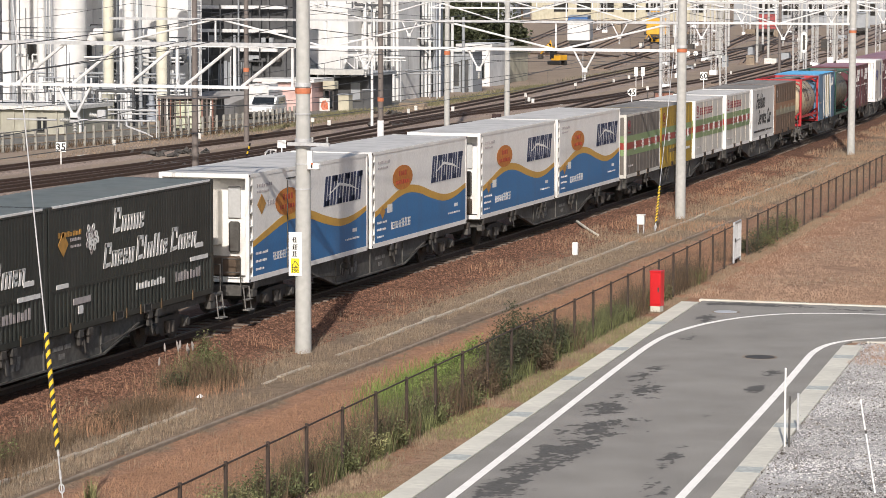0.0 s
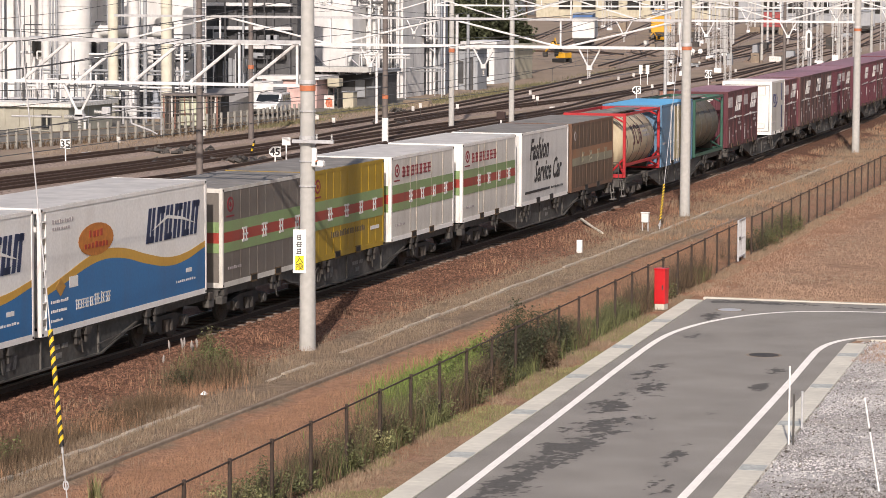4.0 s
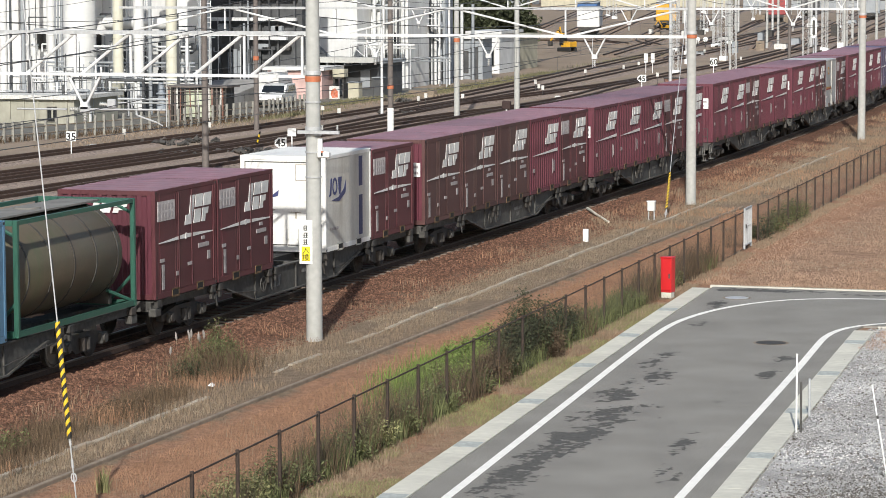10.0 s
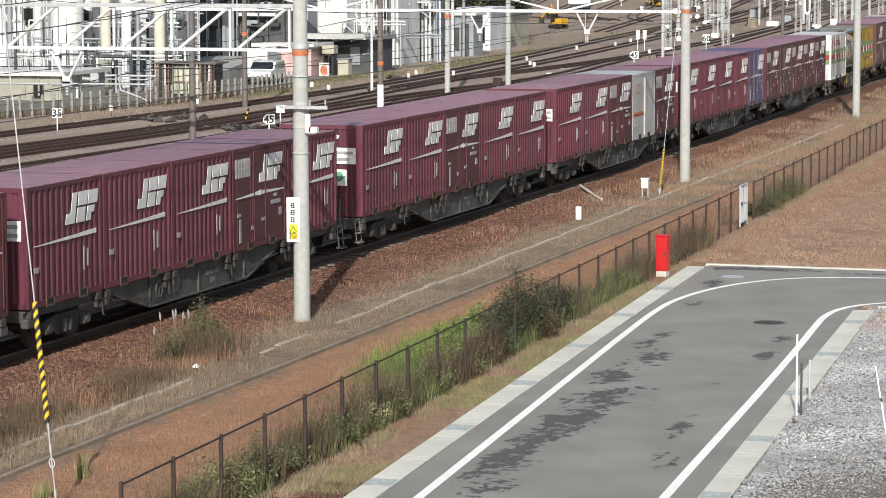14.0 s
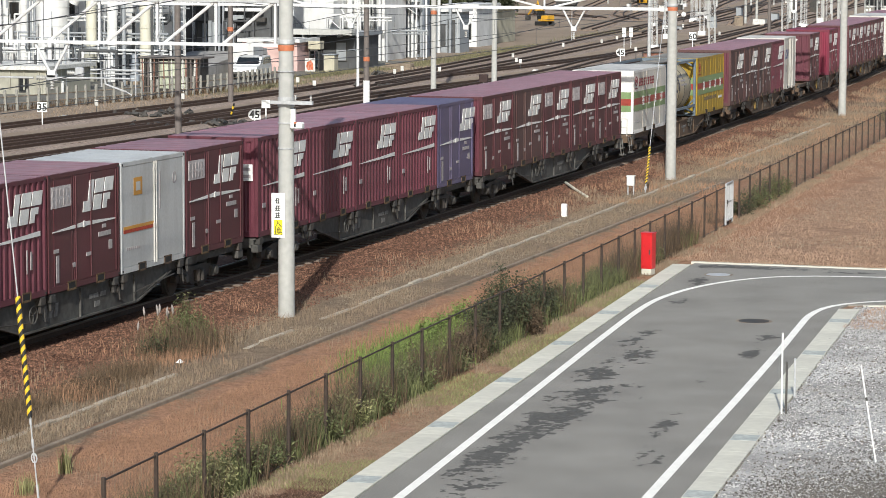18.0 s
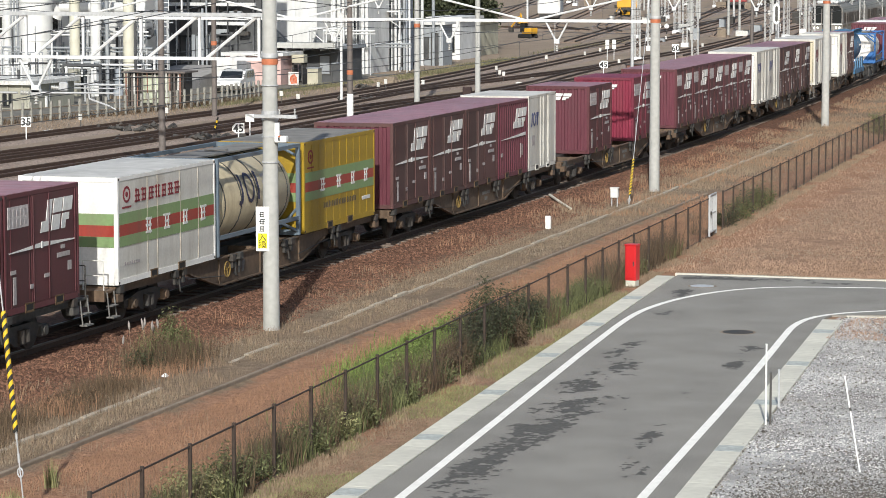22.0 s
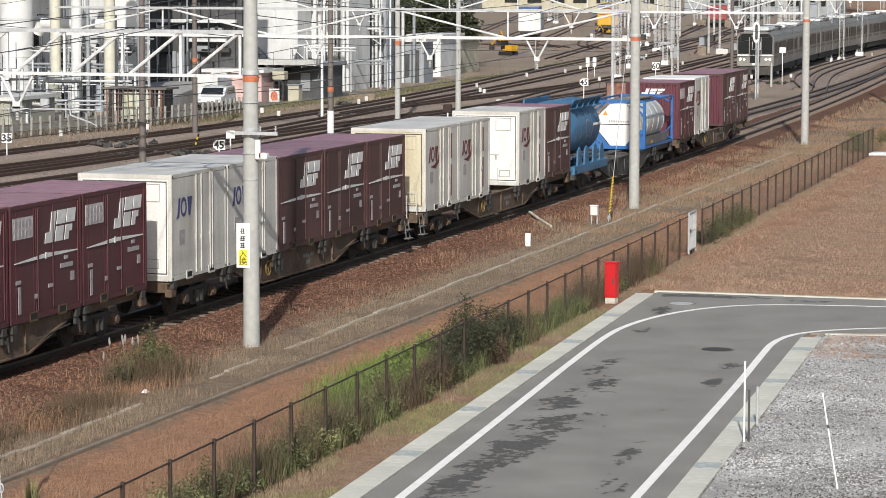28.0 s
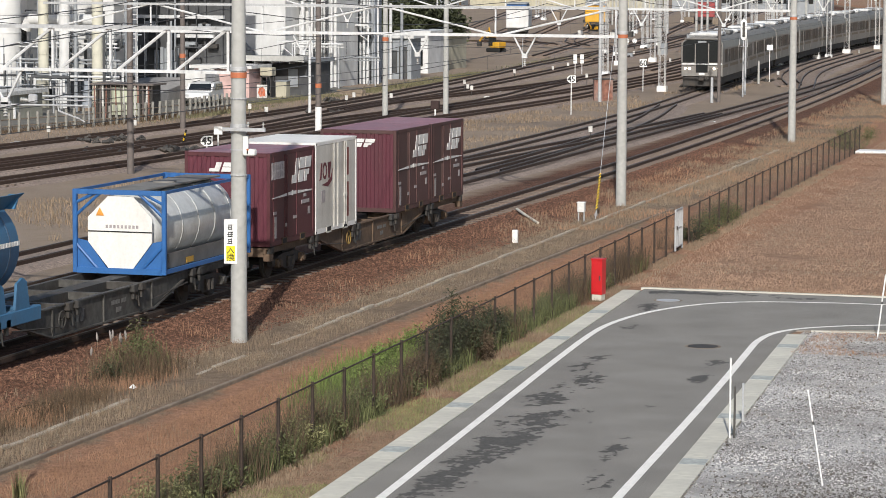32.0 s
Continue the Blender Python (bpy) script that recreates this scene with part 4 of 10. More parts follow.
def banded_container(side, label, roof, post, end=None, url=False, wording=False):
    """A 20-foot parcel container with a green-red-green band and four white characters."""
    root = plain_container("freight_container", label, L20, 2.45, side, end or side, roof, post, roof_ribs=10)
    green, red = paint("band_green", (0.20, 0.30, 0.13), 0.5, dirt_color=(0.2, 0.18, 0.12)), paint("band_red", (0.33, 0.045, 0.032), 0.45)
    for z0, z1, mat in ((1.36, 1.62, green), (1.10, 1.36, red), (0.86, 1.10, green)):
        part("band", Shape().box(0.1, L20 - 0.1, 0.004, 0.014, z0, z1), mat, root)
        part("end_band", Shape().box(0.002, 0.014, 0.1, W - 0.1, z0, z1), mat, root)
    for x in (1.3, 2.65, 3.85, 5.0) if not wording else (1.6, 2.7, 3.85, 5.0):
        sign_glyph(root, x, 1.02, 0.42, M_MARK, -0.006, seed=int(x * 10))
    dark_red = material("crest_red", (0.22, 0.02, 0.03), 0.6)
    oval_mark(root, 0.55, 2.03, 0.21, 0.19, dark_red, 0.004, 0.72)
    oval_mark(root, 0.55, 2.03, 0.07, 0.065, dark_red, 0.004)
    part("emblem_bar", Shape().box(0.3, 0.8, 0.004, 0.014, 1.72, 1.76), dark_red, root)
    if wording:
        for k in range(7):
            sign_glyph(root, 1.0 + k * 0.40, 1.80, 0.34, dark_red, 0.004, seed=k + 3)
    for k in range(4 if wording else 9):
        x = 0.65 + k * 0.58 if not wording else (1.75, 2.35, 3.75, 4.9)[k]
        part("seam", Shape().box(x, x + 0.018, 0.0, 0.02, 0.15, 2.34) if wording else Shape().box(x, x + 0.02, 0.006, 0.02, 0.15, 0.84), M_RECESS if wording else side, root)
        if not wording:
            part("seam", Shape().box(x, x + 0.02, 0.006, 0.02, 1.64, 2.34), side, root)
    if url:
        bar_text(root, 1.6, 4.4, 0.56, 0.74, 20, material("url_dark", (0.12, 0.09, 0.05), 0.7), 0.004)
        part("label_plate", Shape().box(4.9, 5.6, 0.0, 0.014, 0.52, 0.62), M_MARK, root)
    else:
        bar_text(root, 0.4, 1.3, 0.42, 0.5, 7, M_GREYMARK, 0.004)
    pockets(root, (1.9, 3.6), M_POCKET if url else None)
    return root


T_RIB = ribbed_container()
T_RIBN = ribbed_container(label="maroon corrugated freight container with white notices on its end", notice=2)
T_RIBM = ribbed_container(label="maroon corrugated freight container, one white notice on its end", notice=1)
T_DOOR = door_container()
M_JRF_WORN = paint("worn_brown_paint", (0.085, 0.038, 0.036), 0.7, 0.6, vary=0.25, dirt_color=(0.07, 0.05, 0.045))
T_DOORP = door_container(mat=M_JRF_WORN, plate=False, logo_x=1.75, label="brown-maroon freight container with side doors, white emblem and stripe")
T_DOORM = door_container(mat=M_JRF_WORN, plate=False, notice=1, label="brown-maroon freight container, side doors, white notice on its end")
KINDS = {"r": T_RIB, "n": T_RIBN, "m": T_RIBM, "d": T_DOOR, "p": T_DOORP, "dm": T_DOORM}

# ---- longer and special containers ----
M_GREENBLACK = paint("dark_green_paint", (0.018, 0.022, 0.020), 0.35, 0.45, dirt_color=(0.06, 0.06, 0.055))
M_GREENROOF = material("dark_green_roof", (0.11, 0.125, 0.115), 0.6, grain=3, amount=0.2, dirt=(0.15, 0.15, 0.14), dirt_scale=0.8, dirt_amount=0.5)
M_GOLD = material("gold_marking", (0.42, 0.22, 0.05), 0.6)
# grey-brown tone for post recesses, seams and end fittings
M_RECESS = material("grey_brown_recess", (0.38, 0.345, 0.29), 0.8, grain=8, amount=0.4)
M_BLUE = paint("logistics_blue_paint", (0.022, 0.15, 0.36), 0.25, 0.5)
M_OCHRE = paint("ochre_paint", (0.55, 0.31, 0.05), 0.2, 0.45)
M_NAVY = material("navy_marking", (0.022, 0.036, 0.09), 0.6)
M_REDMARK = material("red_lettering", (0.36, 0.045, 0.02), 0.6)
M_ORANGEMARK = material("orange_emblem", (0.48, 0.17, 0.03), 0.6)
M_GREYROOF = material("dusty_grey_roof", (0.20, 0.19, 0.175), 0.8, grain=2, amount=0.25, dirt=(0.09, 0.085, 0.08), dirt_scale=0.7, dirt_amount=0.7)
M_WHITEROOF = material("dusty_white_roof", (0.50, 0.49, 0.47), 0.7, grain=2, amount=0.15, dirt=(0.25, 0.25, 0.24), dirt_scale=0.7, dirt_amount=0.6)
M_GREYSIDE = paint("warm_grey_paint", (0.15, 0.135, 0.12), 0.5)
M_MUSTARD = paint("mustard_paint", (0.36, 0.235, 0.015), 0.45, dirt_color=(0.12, 0.08, 0.03))
M_BROWN = paint("brown_tarpaulin_paint", (0.105, 0.065, 0.042), 0.4)


def green_liner():
    """A 31-foot dark green container with a ribbed lower wall, white wording as bars, gold emblem."""
    L, H = 9.25, 2.78
    root = thing("freight_container", "long dark green freight container with white wording and gold emblem", "container", group="freight containers")
    frame_box(root, L, H, M_GREENBLACK, 0.14)
    part("upper_wall", ribbed(0.14, L - 0.14, 0.95, H - 0.1, 60, 0.014, 0.006), M_GREENBLACK, root)
    part("lower_wall", ribbed(0.14, L - 0.14, 0.13, 0.93, 44, 0.010, 0.03), M_GREENBLACK, root)
    part("wall_rail", Shape().box(0.14, L - 0.14, 0.002, 0.05, 0.92, 0.97), M_GREENBLACK, root)
    part("far_wall", Shape().box(0.14, L - 0.14, W - 0.06, W - 0.012, 0.13, H - 0.09), M_GREENBLACK, root)
    part("rear_wall", Shape().box(L - 0.05, L - 0.015, 0.1, W - 0.1, 0.13, H - 0.09), M_GREENBLACK, root)
    part("end_wall", Shape().box(0.015, 0.06, 0.1, W - 0.1, 0.13, H - 0.11), M_GREENBLACK, root)
    part("floor", Shape().box(0.1, L - 0.1, 0.09, W - 0.09, 0.06, 0.12), M_UNDER, root)
    roof_of(root, L, H, M_GREENROOF, 4)
    part("roof_edge", Shape().box(0.2, L - 0.2, -0.004, 0.03, H - 0.045, H + 0.004), M_MARK, root, "pale roof edge strip")
    part("corner_post", Shape().rbox(L + 0.0, L + 0.02, 0.0, 0.14, 0.0, H, 0.004), M_GREENBLACK, root)
    # four words of script as slanted strokes: height of each letter, width, second stroke, cross stroke
    for x, z, letters in ((3.35, 1.95, "Caaae"), (2.80, 1.20, "Caeea"), (4.60, 1.22, "Clallie"), (6.62, 1.24, "Ciaea")):
        for k, kind in enumerate(letters):
            h, wd = {"C": (0.56, 0.44), "a": (0.36, 0.34), "e": (0.36, 0.30), "l": (0.54, 0.20), "i": (0.36, 0.18)}[kind]
            s = Shape().plate([(x, z), (x + 0.10, z + 0.02), (x + 0.10 + h * 0.2, z + h), (x + h * 0.2, z + h - 0.02)], 0.0, 0.01)
            if kind in "aeC":
                q = x + wd - 0.17
                s.plate([(q, z), (q + 0.09, z + 0.02), (q + 0.09 + h * 0.2, z + h), (q + h * 0.2, z + h - 0.03)] if kind == "a" else [(q + h * 0.12, z + h * 0.55), (q + 0.08 + h * 0.12, z + h * 0.52), (q + 0.08 + h * 0.2, z + h), (q + h * 0.2, z + h)], 0.0, 0.0098)
                s.plate([(x + h * 0.16, z + h * 0.82), (q + 0.05 + h * 0.16, z + h * 0.84), (q + 0.05 + h * 0.2, z + h), (x + h * 0.2, z + h)], 0.0, 0.0096)
                if kind != "a":
                    s.plate([(x + 0.03, z), (x + wd - 0.08, z + 0.03), (x + wd - 0.05, z + 0.12), (x + 0.05, z + 0.09)], 0.0, 0.0094)
                if kind == "e":
                    s.plate([(x + h * 0.1, z + h * 0.46), (q + 0.06 + h * 0.1, z + h * 0.5), (q + 0.06 + h * 0.12, z + h * 0.62), (x + h * 0.12, z + h * 0.6)], 0.0, 0.0092)
            tagged(part("wording", s, M_MARK, root), kind="stuff")
            x += wd
    for k in range(16):
        a = k * 2.4
        oval_mark(root, 2.2 + 0.34 * math.sqrt(k / 16) * math.cos(a), 1.95 + 0.30 * math.sqrt(k / 16) * math.sin(a), 0.10 - 0.003 * k, 0.08, M_MARK if k % 3 else M_GREYMARK, -0.0005 * k, 0.45)
    part("gold_emblem", Shape().plate([(0.46, 1.92), (0.72, 1.66), (0.98, 1.92), (0.72, 2.2)], 0.0, 0.01), M_GOLD, root)
    bar_text(root, 0.5, 1.7, 2.08, 2.2, 8, M_GOLD, 0.0)
    bar_text(root, 1.1, 1.65, 1.96, 2.04, 7, M_GREYMARK, 0.0)
    bar_text(root, 1.1, 1.65, 1.82, 1.88, 7, M_GREYMARK, 0.0, seed=6)
    bar_text(root, 8.1, 8.6, 1.26, 1.32, 6, M_MARK, 0.0)
    for x0, x1, z in ((0.35, 0.95, 0.98), (7.8, 8.9, 0.9), (8.1, 8.6, 1.2)):
        part("label_plate", Shape().box(x0, x1, -0.006, 0.004, z, z + 0.1), M_MARK, root)
    part("label_plate", Shape().box(1.2, 2.1, -0.006, 0.004, 0.56, 0.7), M_GREYMARK, root)
    part("label_plate", Shape().box(1.45, 1.7, -0.006, 0.004, 0.34, 0.52), M_MARK, root)
    bar_text(root, 4.6, 6.3, 0.55, 0.72, 10, M_MARK, -0.006)
    bar_text(root, 6.9, 8.5, 0.5, 0.75, 9, M_GREYMARK, -0.006)
    for x in (1.0, 3.3, 4.0, 4.8, 6.0, 7.9):
        part("twist_hook", Shape().box(x, x + 0.05, -0.02, 0.0, -0.03, 0.2), M_POCKET, root)
    pockets(root, (3.45, 5.05), M_UNDER)
    return root


WAVE = ((-0.1, 0.72), (0.0, 0.82), (0.15, 1.08), (0.27, 1.30), (0.37, 1.37), (0.48, 1.28), (0.6, 1.06), (0.74, 0.88), (0.86, 0.92), (1.0, 1.15), (1.1, 1.35))


def wave_top(x, L):
    """Height of the blue field's upper edge along the side."""
    u = x / L
    for i in range(1, len(WAVE) - 2):
        if u <= WAVE[i + 1][0] or i == len(WAVE) - 3:
            (xa, a), (xb, b), (xc, c), (xd, d) = WAVE[i - 1:i + 3]
            t = min(1.0, max(0.0, (u - xb) / (xc - xb)))
            return 0.5 * (2 * b + (c - a) * t + (2 * a - 5 * b + 4 * c - d) * t * t + (3 * b - a - 3 * c + d) * t ** 3)
    return 1.1


def blue_wave_container(doors=False):
    """A 31-foot white refrigerated container with a blue lower field under an ochre wave."""
    L, H = 9.2, 2.74
    root = thing("freight_container", "long white freight container with blue field, ochre wave" + (" and side door" if doors else ""), "container", group="freight containers")
    frame_box(root, L, H, M_WHITE, 0.10)
    part("side_wall", Shape().box(0.30, L - 0.10, 0.016, 0.06, 0.13, H - 0.09), M_WHITE, root)
    part("post_channel", Shape().box(0.10, 0.30, 0.05, 0.08, 0.13, H - 0.09), M_WHITE, root)
    part("far_wall", Shape().box(0.14, L - 0.14, W - 0.06, W - 0.012, 0.13, H - 0.09), M_WHITE, root)
    part("rear_wall", Shape().box(L - 0.05, L - 0.015, 0.1, W - 0.1, 0.13, H - 0.09), M_WHITE, root)
    part("floor", Shape().box(0.1, L - 0.1, 0.09, W - 0.09, 0.06, 0.12), M_UNDER, root)
    part("end_wall", Shape().box(0.5, 0.56, 0.16, W - 0.1, 0.13, H - 0.11), M_WHITE, root)
    part("cooling_unit", Shape().rbox(0.12, 0.48, 0.9, 2.1, 0.9, 2.3, 0.03), M_OFFWHITE, root)
    part("cooling_engine", Shape().rbox(0.1, 0.48, 0.4, 2.2, 0.15, 0.62, 0.03), M_RUSTSILL, root)
    part("unit_door", Shape().rbox(0.42, 0.49, 0.42, 0.72, 0.7, 1.5, 0.05), M_SILL, root)
    part("unit_panel", Shape().rbox(0.44, 0.49, 0.40, 0.74, 1.58, 2.4, 0.02), M_GREYPAINT, root)
    for k in range(7):
        part("post_step", Shape().box(0.12, 0.28, 0.0, 0.045, 0.36 + k * 0.345, 0.39 + k * 0.345), M_WHITE, root)
        part("post_recess", Shape().box(0.115, 0.285, 0.03, 0.048, 0.22 + k * 0.345, 0.36 + k * 0.345), M_RECESS, root)
    if doors:
        for x in (2.75, 3.45, 4.05):
            part("lock_rod", Shape().tube((x, -0.006, 0.12), (x, -0.006, 2.42), 0.014, 6).box(x - 0.03, x + 0.03, -0.025, 0.01, 0.78, 0.90), M_SILL, root)
        part("door_seam", Shape().box(2.7, 4.1, 0.0, 0.014, 2.44, 2.47), M_SILL, root)
        part("diamond_mark", Shape().plate([(0.62, 1.92), (0.93, 1.66), (1.24, 1.92), (0.93, 2.18)], 0.004, 0.012), M_GOLD, root)
        bar_text(root, 1.35, 2.0, 1.86, 2.0, 5, M_GREYMARK, 0.006)
    else:
        part("diamond_mark", Shape().plate([(0.72, 0.98), (0.97, 0.78), (1.22, 0.98), (0.97, 1.18)], -0.002, 0.004), M_GOLD, root)
        part("label_plate", Shape().box(1.42, 1.85, -0.002, 0.004, 0.92, 1.16), M_MARK, root)
    n = 36
    xs2 = [0.31 + (L - 0.42) * i / n for i in range(n + 1)]
    for nm, lo, hi, mat in (("blue_field", lambda x: 0.0, lambda x: 0.0, M_BLUE), ("ochre_wave", lambda x: 0.0, lambda x: 0.19, M_OCHRE)):
        s = Shape()
        v, f = [], []
        for x in xs2:
            z = wave_top(x, L)
            a, b = (0.06, z) if nm == "blue_field" else (z, z + 0.14 + 0.09 * math.sin(x / L * math.pi))
            v += [(x, 0.006, a), (x, 0.006, b), (x, 0.014, a), (x, 0.014, b)]
        for i in range(n):
            k = 4 * i
            f += [(k, k + 4, k + 5, k + 1), (k + 1, k + 5, k + 7, k + 3), (k, k + 2, k + 6, k + 4)]
        s.add(v, f)
        part(nm, s, mat, root)
    oval_mark(root, 2.82, 1.86, 0.92, 0.36, M_ORANGEMARK, 0.001)
    bar_text(root, 2.45, 3.2, 1.92, 2.08, 4, M_REDMARK, -0.008)
    bar_text(root, 2.2, 3.5, 1.68, 1.82, 7, M_REDMARK, -0.008, seed=4)
    s = Shape()
    for k in range(6):
        a = 5.55 + k * 0.52
        s.plate([(a, 1.5), (a + 0.17, 1.5), (a + 0.35, 2.3), (a + 0.18, 2.3)], 0.004, 0.012)
        s.plate([(a + 0.25, 1.5), (a + 0.40, 1.5), (a + 0.57, 2.3), (a + 0.42, 2.3)], 0.004, 0.0115)
        for z in ((2.14,) if k % 2 else (1.5,)):
            o = (z - 1.5) * 0.22
            s.plate([(a + 0.1 + o, z), (a + 0.45 + o, z), (a + 0.48 + o, z + 0.15), (a + 0.13 + o, z + 0.15)], 0.004, 0.011)
    tagged(part("wordmark", s, M_NAVY, root, "navy slanted bars of the operator's mark"), kind="stuff")
    part("wordmark_swoosh", Shape().plate([(5.9, 1.78), (6.8, 2.0), (7.7, 1.9), (8.5, 1.76), (7.7, 1.97), (6.8, 2.08)], -0.002, 0.003), M_WHITE, root)
    for k, x in enumerate((1.72, 1.96, 2.2, 2.44, 2.70, 3.0, 3.3)):
        sign_glyph(root, x, 0.4, 0.24 if k < 4 else 0.28, M_MARK, 0.0, seed=k + 20)
    bar_text(root, 7.3, 8.5, 0.42, 0.48, 10, M_MARK, 0.0)
    part("label_plate", Shape().box(7.9, 8.25, 0.0, 0.01, 0.62, 0.72), M_MARK, root)
    bar_text(root, 0.5, 1.4, 0.66, 0.73, 9, M_MARK, 0.0)
    bar_text(root, 0.5, 1.3, 0.46, 0.53, 8, M_MARK, 0.0, seed=3)
    bar_text(root, 0.5, 1.1, 0.26, 0.32, 6, M_MARK, 0.0)
    bar_text(root, 0.6, 1.7, 2.36, 2.45, 9, M_GREYMARK, 0.006)
    bar_text(root, 0.6, 1.5, 2.22, 2.28, 8, M_GREYMARK, 0.006, seed=5)
    roof_of(root, L, H, M_WHITEROOF, 3)
    return root


def service_container():
    """A 20-foot pale grey container lettered in script."""
    root = plain_container("freight_container", "pale grey freight container lettered for fashion service", L20, 2.45, paint("pale_grey_paint", (0.60, 0.60, 0.58), 0.35), roof=M_GREYROOF, post=M_WHITE)
    ink = material("black_lettering", (0.02, 0.02, 0.022), 0.6)
    lettering("Fashion", 0.98, 1.0, 1.50, ink, root, 0.006, 0.4, width=0.80, bold=0.022)
    lettering("Service Car", 0.98, 1.6, 0.72, ink, root, 0.006, 0.4, width=0.74, bold=0.022)
    part("black_line", Shape().box(0.5, 3.6, 0.004, 0.014, 0.36, 0.44), ink, root)
    bar_text(root, 3.8, 5.4, 0.36, 0.44, 10, ink, 0.004)
    pockets(root, (1.9, 3.6), M_UNDER)
    return root


def brown_container():
    root = plain_container("freight_container", "brown freight container with faded grey and orange band", L20, 2.45, M_BROWN, roof=M_GREYROOF, post=paint("brown_post", (0.15, 0.08, 0.05)), ribs=0)
    grey, orange = paint("faded_grey_band", (0.26, 0.25, 0.18), 0.5), paint("faded_orange_band", (0.27, 0.13, 0.065), 0.7, dirt_color=(0.17, 0.15, 0.11))
    part("band", Shape().box(0.1, L20 - 0.1, 0.004, 0.014, 0.92, 1.2), grey, root)
    part("band", Shape().box(0.1, L20 - 0.1, 0.004, 0.014, 1.2, 1.52), orange, root)
    for k, x in enumerate((1.4, 2.5, 3.6, 4.7)):
        sign_glyph(root, x, 0.98, 0.42, grey, -0.006, seed=k + 40)
    for k in range(10):
        part("seam", Shape().box(0.55 + k * 0.53, 0.58 + k * 0.53, 0.004, 0.02, 0.16, 0.9).box(0.55 + k * 0.53, 0.58 + k * 0.53, 0.004, 0.02, 1.55, 2.34), M_BROWN, root)
    oval_mark(root, 0.5, 1.98, 0.14, 0.17, M_GREYMARK, 0.002, 0.6)
    pockets(root, (1.9, 3.6), M_UNDER)
    return root


def tank_container(frame_mat, tank_mat, label, H=2.45, octagon=False, mark="", cladding=True, belly=None):
    """A tank laid in a 20-foot steel frame."""
    L = L20
    root = thing("tank_container", label, "tank container", group="freight containers")
    q = 0.11
    for x in (0, L - q):
        s = Shape()
        for y in (0, W - q):
            s.rbox(x, x + q, y, y + q, 0, H, 0.015)
        s.box(x, x + q, q, W - q, 0.0, 0.14)
        s.box(x, x + q, q, W - q, H - 0.12, H - 0.003)
        part("end_frame", s, frame_mat, root)
    if not octagon:
        for y in (0.01, W - 0.09):
            part("side_rail", Shape().box(q, L - q, y, y + 0.08, H - 0.1, H - 0.005), frame_mat, root)
            part("side_rail", Shape().box(q, L - q, y, y + 0.08, 0.02 if mark == "" else 0.42, 0.14 if mark == "" else 0.52), frame_mat, root)
    else:
        for y in (0.02, W - 0.08):
            part("side_rail", Shape().box(q, L - q, y, y + 0.06, H - 0.08, H - 0.01), frame_mat, root)
    for x0, d in ((q * 0.5, 1), (L - q * 0.5, -1)):
        for y in (0.05, W - 0.05):
            part("brace", Shape().tube((x0, y, 0.1), (x0 + d * 0.7, y + (0.35 if y < 1 else -0.35), 0.42), 0.045, 6), frame_mat, root)
            part("brace", Shape().tube((x0, y, H - 0.35), (x0, W / 2 + (y - W / 2) * 0.5, H - 0.06), 0.04, 6), frame_mat, root)
            part("brace", Shape().tube((x0, y, 0.75), (x0, W / 2 + (y - W / 2) * 0.45, 0.06), 0.04, 6), frame_mat, root)
    R = min(1.12, H / 2 - 0.09)
    g = R / 1.12
    zc = H / 2 + 0.02
    part("tank", Shape().turned((0.12, W / 2, zc), (L, W / 2, zc), [(0.0, 0.15), (0.05, 0.55 * g), (0.14, 0.85 * g), (0.28, 1.03 * g), (0.45, R), (L - 0.65, R), (L - 0.48, 1.03 * g), (L - 0.34, 0.85 * g), (L - 0.26, 0.5 * g), (L - 0.22, 0.1)], 36), tank_mat, root, smooth=True)
    for k in range(5):
        x = 0.75 + k * (L - 1.5) / 4
        part("strap", Shape().turned((x - 0.03, W / 2, zc), (x + 0.03, W / 2, zc), [(0, R - 0.02), (0.001, R + 0.012), (0.06, R + 0.012), (0.061, R - 0.02)], 36), (tank_mat if octagon else M_SILL) if cladding else frame_mat, root)
    part("walkway", Shape().box(0.3, L - 0.3, 0.75, 1.7, H - 0.06, H - 0.02), M_GREYROOF, root, "grey gridded walkway on top")
    part("manhole", Shape().tube((L / 2, W / 2, H - 0.1), (L / 2, W / 2, H + 0.02), 0.3, 20), M_GREYROOF, root)
    for x in (0.5, L - 0.62):
        part("saddle", Shape().box(x, x + 0.12, 0.4, W - 0.4, 0.1, 0.45), M_UNDER, root)
    part("valve_box", Shape().rbox(L - 0.5, L - 0.15, 0.9, 1.5, 0.15, 0.5, 0.03), M_UNDER, root)
    if mark:
        ink = material("tank_mark_" + mark, (0.10, 0.012, 0.02) if mark == "maroon" else (0.03, 0.03, 0.07), 0.6)
        def wrapped(path, half):
            """A painted stroke along (x, angle) points on the tank's near side."""
            v, f = [], []
            for i, (xx, ang) in enumerate(path):
                xa, aa = path[max(i - 1, 0)]
                xb, ab = path[min(i + 1, len(path) - 1)]
                dx, dz = xb - xa, (ab - aa) * R
                ln = math.hypot(dx, dz)
                for sg in (-1, 1):
                    px_, an = xx - sg * half * dz / ln, ang + sg * half * dx / ln / R
                    v.append((px_, W / 2 - (R + 0.016) * math.cos(an), zc + (R + 0.016) * math.sin(an)))
            f = [(2 * i, 2 * i + 1, 2 * i + 3, 2 * i + 2) for i in range(len(path) - 1)]
            part("emblem", Shape().add(v, f), ink, root)

        wrapped([(1.72, -0.02), (1.86, -0.06), (1.96, 0.02), (2.0, 0.2), (2.03, 0.42), (2.05, 0.62)], 0.06)
